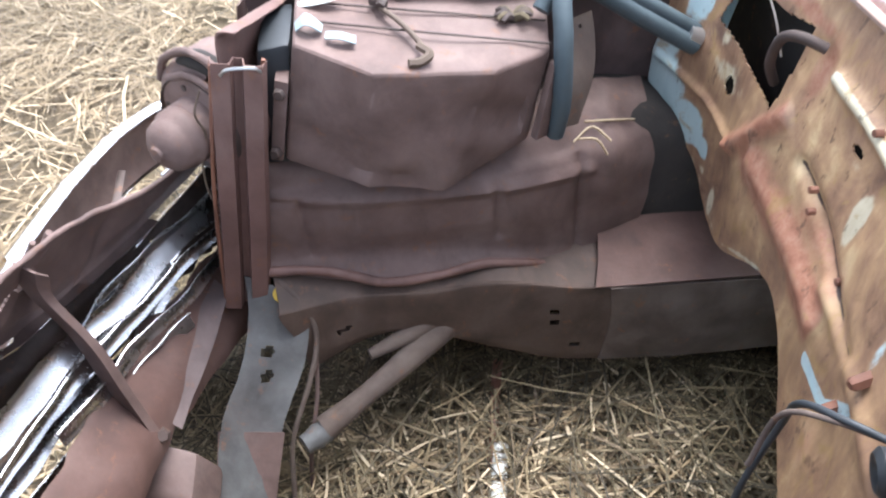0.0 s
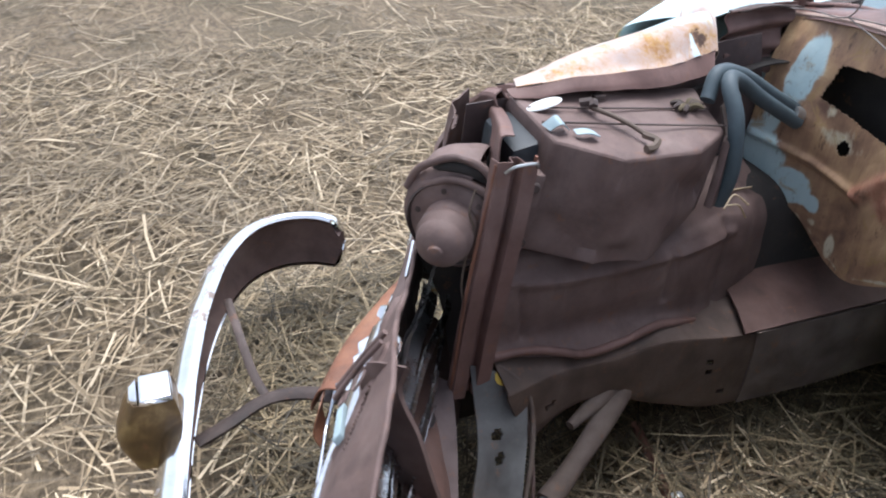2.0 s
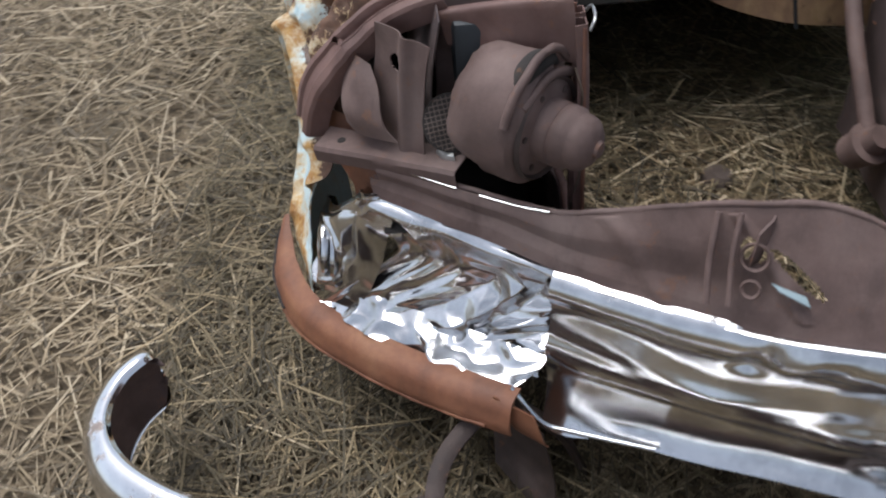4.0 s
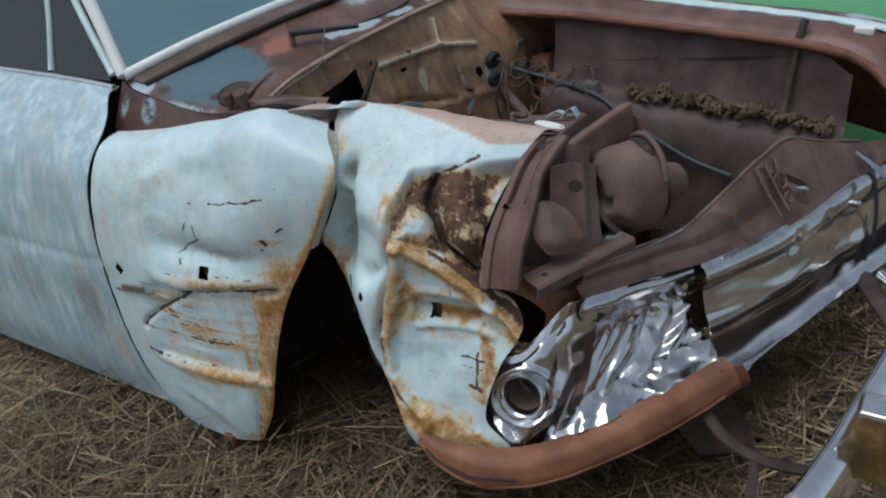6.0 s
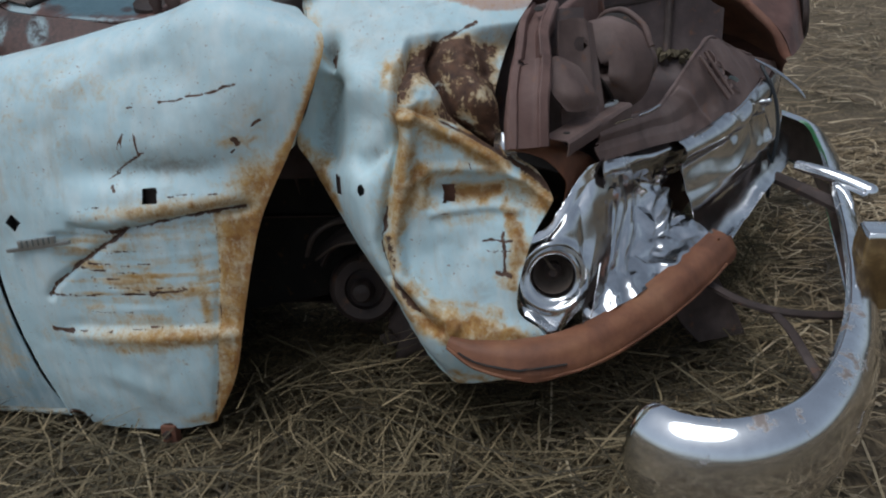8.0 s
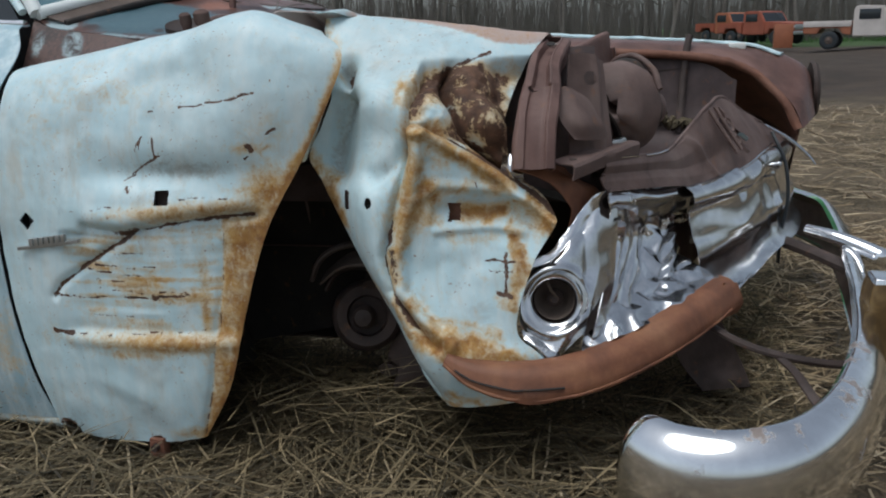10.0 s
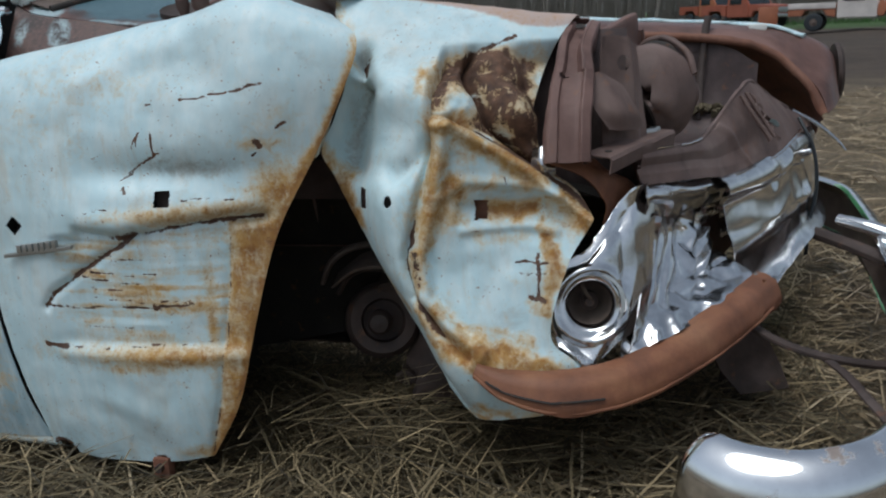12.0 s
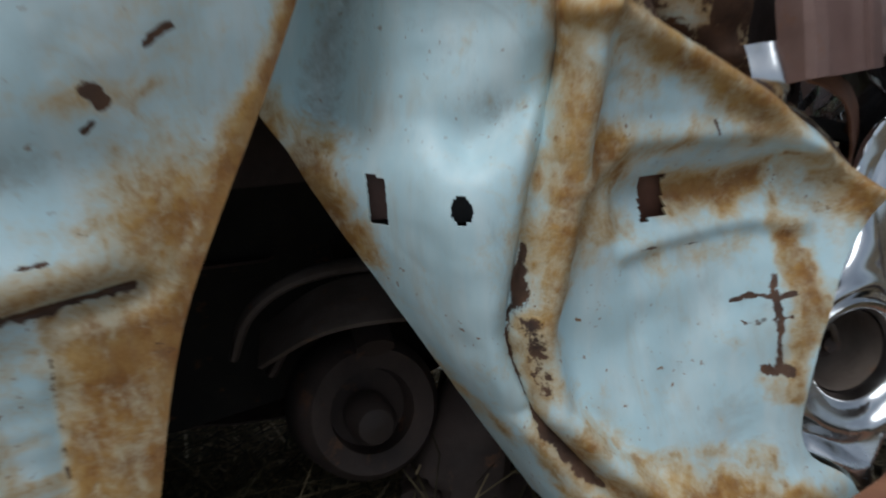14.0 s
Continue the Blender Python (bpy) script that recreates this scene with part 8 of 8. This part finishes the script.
    # near-black sheet paints the dark opening behind the wiper motor
    sheet("wing_back", surf([[(-0.60, 0.62, 1.0), (-1.02, 0.60, 1.0)], [(-0.60, 0.63, 0.3), (-1.02, 0.62, 0.3)]], 6, 8), SHADE_BLACK, car, 0.003)
    for k in range(7):
        a = random.Random(60 + k)
        p = np.array([-0.84 + 0.05 * a.random(), 0.16 + 0.12 * a.random(), 0.79 - 0.03 * k])
        pts = [tuple(p + np.array([0.035 * i + a.uniform(-0.02, 0.02), a.uniform(-0.05, 0.05), a.uniform(-0.06, 0.03) - 0.02 * i])) for i in range(6)]
        tube("loose_wire", pts, 0.0028 + 0.002 * a.random(), (WIRE, HOSE, ORANGE)[k % 3], car, n=6)
    block("relay_box", [(-0.80, 0.22, 0.70), (-0.70, 0.22, 0.70), (-0.70, 0.29, 0.69), (-0.80, 0.29, 0.69), (-0.79, 0.23, 0.77), (-0.71, 0.23, 0.76), (-0.71, 0.28, 0.76), (-0.79, 0.28, 0.77)], ORANGE, car, 0.01)
    cuboid("fuse_block", -0.58, -0.53, 0.20, 0.24, 0.715, 0.76, GREY_STEEL, car, 0.006)


far_wing()


def hoses():
    tube("heater_hose", [(-0.635, -0.80, 0.965), (-0.675, -0.83, 1.012), (-0.76, -0.855, 0.988), (-0.87, -0.875, 0.922), (-0.975, -0.885, 0.858)], 0.017, HOSE, car, n=14, steps=36, label="weathered blue-black heater hose")
    tube("heater_hose", [(-0.665, -0.735, 0.74), (-0.668, -0.715, 0.83), (-0.665, -0.730, 0.94), (-0.672, -0.785, 1.005), (-0.73, -0.83, 0.990), (-0.83, -0.855, 0.922), (-0.965, -0.865, 0.838)], 0.018, HOSE, car, n=14, steps=48, label="weathered blue-black heater hose")
    lathe("hose_clamp", [(0.022, 0.0), (0.023, 0.03), (0.019, 0.03)], (-0.945, -0.872, 0.862), (-1, -0.1, -0.45), GREY_STEEL, car, 16)
    sheet("hose_bracket", surf([[(-0.70, -0.83, 0.93), (-0.745, -0.86, 0.93)], [(-0.70, -0.80, 0.88), (-0.75, -0.83, 0.88)], [(-0.70, -0.78, 0.82), (-0.745, -0.80, 0.82)], [(-0.69, -0.77, 0.73), (-0.72, -0.78, 0.73)]], 24, 8), DUSTY, car, 0.004,
          keep=lambda C: np.linalg.norm(C - np.array([-0.716, -0.835, 0.91]), axis=-1) > 0.007)


hoses()


# ---- loose things in and under the bay ----
def loose_things():
    patch = thing("white_tag", "small white oval tag on the brown heater box", "tag")
    lathe("tag_plate", [(0.0, 0.003), (0.030, 0.003), (0.033, 0.0), (0.0, 0.0)], (0, 0, 0), (0, 0, 1), WHITE, patch, 24)
    patch.matrix_basis = pose(-0.240, -0.800, 1.009, -1, 8, 6) @ Matrix.Diagonal((1.25, 0.55, 1, 1))
    rag = thing("blue_scrap", "crumpled pale blue-grey metal scrap on the heater box", "scrap")
    G = surf([[(-0.245, -0.725, 0.999), (-0.222, -0.715, 1.024), (-0.200, -0.725, 1.003)], [(-0.245, -0.695, 0.998), (-0.222, -0.685, 1.018), (-0.203, -0.695, 1.003)]], 10, 16)
    sheet("scrap_fold", G + 0.004 * rough(G, 30, 2, 231)[..., None], BLUE_RAG, rag, 0.002)
    G = surf([[(-0.300, -0.700, 0.986), (-0.275, -0.690, 1.000), (-0.252, -0.695, 0.999)], [(-0.300, -0.672, 0.986), (-0.275, -0.668, 0.998), (-0.250, -0.675, 0.997)]], 10, 14)
    sheet("scrap_blade", G, BLUE_RAG, rag, 0.002)
    link = thing("bent_linkage", "rusty bent rod with clips on the heater box", "rod")
    tube("rod", [(-0.345, -0.790, 0.992), (-0.37, -0.755, 0.987), (-0.395, -0.715, 0.978), (-0.415, -0.675, 0.966)], 0.005, WIRE, link, n=8)
    tube("clip", [(-0.33, -0.815, 0.994), (-0.35, -0.80, 1.000), (-0.345, -0.785, 0.995)], 0.010, DARK, link, n=6)
    tube("clip", [(-0.405, -0.685, 0.970), (-0.422, -0.660, 0.966), (-0.405, -0.645, 0.960), (-0.385, -0.640, 0.962)], 0.008, WIRE, link, n=6)
    cuboid("small_plate", -0.400, -0.375, -0.850, -0.830, 0.985, 0.996, DARK, link, 0.003)
    nub = thing("frayed_hose_end", "frayed pale hose end lying on the heater box", "debris")
    rng = random.Random(9)
    for k in range(10):
        a = rng.random() * 6.28
        tube("shred", [(-0.585, -0.80, 0.95), (-0.585 + 0.02 * math.cos(a), -0.80 + 0.02 * math.sin(a), 0.965), (-0.585 + 0.035 * math.cos(a), -0.80 + 0.035 * math.sin(a), 0.96)], [0.009, 0.007, 0.004], TUFT if k % 2 else DARK, nub, n=6, steps=5)
    tw = thing("dry_twigs", "dry straw stalks caught beside the box", "straw")
    for p in ([(-0.74, -0.80, 0.72), (-0.80, -0.83, 0.70), (-0.86, -0.85, 0.685)], [(-0.72, -0.77, 0.70), (-0.76, -0.77, 0.695), (-0.785, -0.765, 0.66)], [(-0.71, -0.76, 0.70), (-0.75, -0.78, 0.72), (-0.79, -0.77, 0.69)]):
        tube("stalk", p, 0.0025, STRAW, tw, n=5)
    can = thing("white_tube", "white plastic tube with a dark band lying in the straw", "tube")
    a, b = np.array([-0.548, -0.520, 0.035]), np.array([-0.505, -0.300, 0.032])
    tube("tube_body", [a, (a + b) / 2, b], 0.020, WHITE, can, n=18)
    for f in (0.42, 0.72):
        p, q = a + (b - a) * f, a + (b - a) * (f + 0.03)
        tube("dark_band", [p, q], 0.0208, RUBBER, can, n=18, steps=2)
    tube("cap", [b, b + (b - a) * 0.12], 0.0175, RUBBER, can, n=14, steps=2)
    for k in range(4):
        p = a + (b - a) * (0.10 + 0.05 * k)
        tube("print_bar", [p + np.array([0.006, -0.004, 0.0195]), p + np.array([-0.010, 0.0, 0.0185])], 0.0016, DUSTY, can, n=4, steps=2)
    rod = thing("rusty_rod", "rusty steel rod lying on the straw", "rod")
    tube("rod", [(-0.575, -0.76, 0.05), (-0.53, -0.52, 0.035), (-0.49, -0.27, 0.022), (-0.47, -0.15, 0.015)], 0.013, RED, rod, n=10, jitter=0.003)
    knob = thing("rusty_tin", "round rusty tin half sunk in the straw", "tin")
    lathe("tin_shell", [(0.0, 0.03), (0.03, 0.03), (0.045, 0.015), (0.05, 0.0), (0.05, -0.03)], (-0.748, -0.145, 0.03), (0.1, 0.2, 1), DUSTY, knob, 24)
    plank = thing("green_car_wing", "green enamelled car wing standing on the ground behind the wreck", "car panel")
    rows = [[(-1.3, 1.00, 0.02), (-0.4, 1.00, 0.02), (0.2, 1.00, 0.02), (0.60, 1.05, 0.02)], [(-1.32, 0.98, 0.55), (-0.4, 0.98, 0.55), (0.2, 0.98, 0.52), (0.63, 1.03, 0.45)], [(-1.3, 1.08, 0.79), (-0.4, 1.08, 0.78), (0.2, 1.08, 0.76), (0.64, 1.10, 0.70)],
            [(-1.3, 1.40, 0.84), (-0.4, 1.40, 0.83), (0.2, 1.40, 0.81), (0.62, 1.40, 0.74)], [(-1.3, 1.9, 0.80), (-0.4, 1.9, 0.80), (0.2, 1.9, 0.78), (0.55, 1.9, 0.70)], [(-1.3, 2.0, 0.02), (-0.4, 2.0, 0.02), (0.2, 2.0, 0.02), (0.55, 2.0, 0.02)]]
    G = surf(rows, 60, 60)
    sheet("wing_skin", G, GREEN, plank, 0.004, keep=lambda C: (C[..., 1] > 1.05) | (np.hypot(C[..., 0] + 0.1, C[..., 2] - 0.1) > 0.38))
    for x in (-1.1, 0.45):
        tube("stiffener", [(x, 1.03, 0.03), (x, 1.4, 0.76), (x, 1.95, 0.03)], 0.02, DARK, plank, n=6)


loose_things()


# ---- the trucks parked before the wood ----
def pickup(name, label, body, cab, m, pale_nose=None):
    p = thing(name, label, "truck", group="trucks parked before the wood")
    def side(n, pts, y0, y1, mat, bevel=0.04):
        bm = bmesh.new()
        a = [bm.verts.new((x, y0, z)) for x, z in pts]
        b = [bm.verts.new((x, y1, z)) for x, z in pts]
        bm.faces.new(a)
        bm.faces.new(list(reversed(b)))
        for i in range(len(a)):
            j = (i + 1) % len(a)
            bm.faces.new((a[j], a[i], b[i], b[j]))
        bmesh.ops.recalc_face_normals(bm, faces=bm.faces)
        bmesh.ops.bevel(bm, geom=bm.edges[:], offset=bevel, segments=2, affect="EDGES")
        return close(bm, n, mat, p)
    if pale_nose:
        cuboid("bonnet_top", 0.72, 2.38, -0.90, 0.90, 0.93, 1.13, pale_nose, p, 0.06)
        for y in (-0.915, 0.915):
            cuboid("bed_band", -2.6, -0.8, y - 0.015, y + 0.015, 0.90, 1.13, pale_nose, p, 0.01)
    side("bonnet", [(0.7, 0.55), (0.95, 0.55), (1.05, 0.80), (1.75, 0.80), (1.85, 0.55), (2.35, 0.55), (2.4, 0.75), (2.36, 1.05), (0.75, 1.16), (0.7, 1.0)], -0.92, 0.92, body)
    side("cab", [(-0.75, 0.5), (0.72, 0.5), (0.72, 1.12), (0.30, 1.68), (-0.62, 1.72), (-0.75, 1.6)], -0.90, 0.90, cab)
    side("bed", [(-2.6, 0.62), (-2.05, 0.62), (-1.95, 0.84), (-1.25, 0.84), (-1.15, 0.62), (-0.8, 0.55), (-0.8, 1.12), (-2.6, 1.12)], -0.90, 0.90, body)
    for s in (-1, 1):
        cuboid("door_window", -0.55, 0.22, s * 0.905 - 0.01, s * 0.905 + 0.01, 1.17, 1.56, DARK_GLASS, p, 0.02)
    block("windscreen", [(0.66, -0.78, 1.15), (0.70, -0.78, 1.15), (0.70, 0.78, 1.15), (0.66, 0.78, 1.15), (0.34, -0.74, 1.62), (0.38, -0.74, 1.62), (0.38, 0.74, 1.62), (0.34, 0.74, 1.62)], DARK_GLASS, p, 0.01)
    cuboid("grille", 2.37, 2.42, -0.62, 0.62, 0.72, 0.98, GREY_STEEL, p, 0.015)
    cuboid("front_bumper", 2.42, 2.55, -0.95, 0.95, 0.48, 0.66, GREY_STEEL, p, 0.03)
    for s in (-1, 1):
        lathe("headlight", [(0.09, 0.0), (0.09, 0.03), (0.05, 0.05), (0.0, 0.05)], (2.37, s * 0.72, 0.86), (1, 0, 0), WHITE, p, 18)
        for x in (1.4, -1.6):
            w = lathe("wheel", [(0.0, -0.1), (0.30, -0.1), (0.36, -0.07), (0.37, 0.0), (0.36, 0.07), (0.30, 0.1), (0.22, 0.09), (0.0, 0.09)], (x, s * 0.80, 0.36), (0, s, 0), RUBBER, p, 26)
            lathe("rim", [(0.15, 0.092), (0.13, 0.105), (0.07, 0.095), (0.05, 0.12), (0.0, 0.12)], (x, s * 0.80, 0.36), (0, s, 0), DUSTY, w, 18)
    p.matrix_basis = m
    return p


pickup("pickup_truck", "orange pickup with a chalky white cab and upper sides", TRUCK_ORANGE, TRUCK_PINK, pose(8.5, 35.2, 0.0, 0, 0, -16), TRUCK_PINK)
pickup("pickup_truck", "faded red pickup truck in the mud", TRUCK_RED, TRUCK_RED, pose(5.45, 45.5, 0.05, 0, 0, -48))
pickup("pickup_truck", "dull red pickup half hidden behind another", TRUCK_RED, TRUCK_ORANGE, pose(4.35, 51.0, 0.1, 0, 0, -54))
crate = thing("rusty_tailgate", "rust-orange tailgate box standing by the trucks", "box")
cuboid("box_body", 4.95, 5.75, 37.6, 37.9, 0.02, 1.05, TRUCK_ORANGE, crate, 0.03)


# ---- the bare wood behind ----
def bare_tree(seed, height):
    rng = random.Random(seed)
    t = thing("bare_tree", "bare grey-brown tree at the edge of the wood", "tree", group="bare trees of the wood")
    V, F = [], []

    def limb(a, d, r, length, depth, n):
        k = 4 if depth < 2 else 3
        base = len(V)
        p, d = Vector(a), Vector(d).normalized()
        pts = [p.copy()]
        for i in range(k):
            d = (d + Vector((rng.uniform(-1, 1), rng.uniform(-1, 1), rng.uniform(-0.3, 0.6))) * (0.10 if depth == 0 else 0.22)).normalized()
            p = p + d * length / k
            pts.append(p.copy())
        for i, q in enumerate(pts):
            rr = r * (1 - 0.75 * i / k)
            s = d.orthogonal().normalized()
            u = d.cross(s)
            for j in range(n):
                a2 = 2 * math.pi * j / n
                V.append(q + rr * (math.cos(a2) * s + math.sin(a2) * u))
        for i in range(k):
            for j in range(n):
                F.append((base + i * n + j, base + i * n + (j + 1) % n, base + (i + 1) * n + (j + 1) % n, base + (i + 1) * n + j))
        if depth < 3:
            for _ in range((9, 5, 4)[depth]):
                f = rng.uniform(0.3, 1.0)
                i = min(int(f * k), k - 1)
                q = pts[i].lerp(pts[i + 1], f * k - i)
                side = Vector((rng.uniform(-1, 1), rng.uniform(-1, 1), rng.uniform(0.1, 0.9)))
                limb(q, d * 0.35 + side, r * (1 - 0.75 * f) * 0.6, length * rng.uniform(0.32, 0.55), depth + 1, max(3, n - 2))
    limb((0, 0, -0.1), (0, 0, 1), height * 0.016, height, 0, 7)
    me = mesh_of("trunk", V, F, BARK, 60)
    part_of(me, t)
    return t


wood = [bare_tree(300 + i, 9.0 + i) for i in range(5)]
rng = random.Random(77)
for i, w in enumerate(wood):
    w.matrix_basis = pose(-6 + 7 * i, 52 + (i * 37 % 5), 0, 0, 0, i * 70)
for i in range(95):
    far = rng.random()
    copy_thing(wood[i % 5], pose(-26 + 66 * rng.random(), 50 + 26 * far, 0, rng.uniform(-4, 4), rng.uniform(-4, 4), rng.uniform(0, 360)))


def thicket():
    """Brush, saplings and rough grass at the foot of the wood, and the far tree line."""
    rng = np.random.default_rng(4)
    V, F = [], []
    for i in range(9000):
        x, y = rng.uniform(-45, 70), rng.uniform(54, 100)
        h, r = rng.uniform(1.5, 8.5), rng.uniform(0.015, 0.07)
        lx, ly = rng.normal(0, 0.10, 2) * h
        b = len(V)
        for j in range(3):
            a = 2.094 * j
            V.append((x + r * math.cos(a), y + r * math.sin(a), -0.1))
        V.append((x + lx, y + ly, h))
        F += [(b, b + 1, b + 3), (b + 1, b + 2, b + 3), (b + 2, b, b + 3)]
    tagged(new("brushwood", mesh_of("brushwood", V, F, BARK, flat=True)), "dense grey-brown brush and saplings of the bare wood", "woods", kind="stuff")
    V, F = [], []
    for i in range(26000):
        x, y = rng.uniform(-20, 40), 46 + 9 * rng.random() ** 1.3
        if x > 1.0 and (y < 50 or rng.random() < 0.6):
            continue
        h, w = rng.uniform(0.08, 0.42), rng.uniform(0.01, 0.03)
        a = rng.uniform(0, 6.28)
        b = len(V)
        V += [(x - w * math.cos(a), y - w * math.sin(a), -0.02), (x + w * math.cos(a), y + w * math.sin(a), -0.02), (x + rng.normal(0, 0.3) * h, y + rng.normal(0, 0.3) * h, h)]
        F.append((b, b + 1, b + 2))
    tagged(new("grass", mesh_of("grass", V, F, GRASS, flat=True)), "strip of fresh green grass before the wood", "grass", kind="stuff")


thicket()


# ---- straw, stalk by stalk ----
def straw(name, count, x0, x1, y0, y1, wide, long, seed, lift=0.03, keep=None, label="dry tan straw lying thick on the soil", mat=STRAW):
    rng = np.random.default_rng(seed)
    x, y = rng.uniform(x0, x1, count), rng.uniform(y0, y1, count)
    P = np.stack([x, y, 0 * x], -1)
    dens = 0.5 + rough(P, 1.6, 3, seed)
    ok = rng.random(count) < 0.35 + 0.75 * dens
    if keep is not None:
        ok &= keep(x, y)
    x, y = x[ok], y[ok]
    n = len(x)
    L = long * rng.gamma(4.0, 0.25, n)
    w = wide * rng.uniform(0.5, 1.3, n)
    a = rng.vonmises(0.35, 0.5, n) + np.pi * rng.integers(0, 2, n)
    tilt = rng.normal(0, 0.13, n)
    bend = rng.normal(0, 0.13, n)
    z = np.abs(rng.normal(0.012, lift * 0.5, n))
    V = np.zeros((n, 6, 3))
    for k, s in enumerate((-0.5, 0.0, 0.5)):
        aa = a + bend * s
        cx, cy = x + L * s * np.cos(aa), y + L * s * np.sin(aa)
        cz = np.maximum(z + L * s * np.sin(tilt) + 0.02 * L * (1 - 4 * s * s) + 0.004, -0.004)
        px, py = -np.sin(aa) * w / 2, np.cos(aa) * w / 2
        V[:, 2 * k] = np.stack([cx + px, cy + py, cz], -1)
        V[:, 2 * k + 1] = np.stack([cx - px, cy - py, cz + w * rng.uniform(-0.5, 0.5, n)], -1)
    b = np.arange(n)[:, None] * 6
    F = np.concatenate([b + np.array([0, 1, 3, 2]), b + np.array([2, 3, 5, 4])])
    me = bpy.data.meshes.new(name)
    me.vertices.add(n * 6)
    me.vertices.foreach_set("co", V.reshape(-1))
    me.loops.add(len(F) * 4)
    me.loops.foreach_set("vertex_index", F.reshape(-1).astype(np.int32))
    me.polygons.add(len(F))
    me.polygons.foreach_set("loop_start", np.arange(len(F), dtype=np.int32) * 4)
    me.update(calc_edges=True)
    me.validate()
    me.materials.append(mat)
    return tagged(new(name, me), label, "straw", kind="stuff")


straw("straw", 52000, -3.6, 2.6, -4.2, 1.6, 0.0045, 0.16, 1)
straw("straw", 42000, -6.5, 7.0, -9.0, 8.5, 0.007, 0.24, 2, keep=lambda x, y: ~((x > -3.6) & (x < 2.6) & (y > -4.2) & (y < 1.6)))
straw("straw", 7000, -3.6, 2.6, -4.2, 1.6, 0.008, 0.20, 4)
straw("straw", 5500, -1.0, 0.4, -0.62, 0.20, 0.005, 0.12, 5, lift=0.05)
# dark stalks paint the shade under the wreck; those in the arch share them
straw("dead_grass", 18000, -2.0, 0.45, -1.75, 0.35, 0.0038, 0.20, 3, lift=0.08, label="tangled dead grass under the wreck, coloured dull brown for the shade there", mat=SHADED_DEAD_GRASS)
straw("dead_grass", 2600, -0.95, -0.35, -1.26, -0.90, 0.0032, 0.20, 7, lift=0.15, label="tangle of brown dead grass standing in the wheel arch", mat=SHADED_DEAD_GRASS)
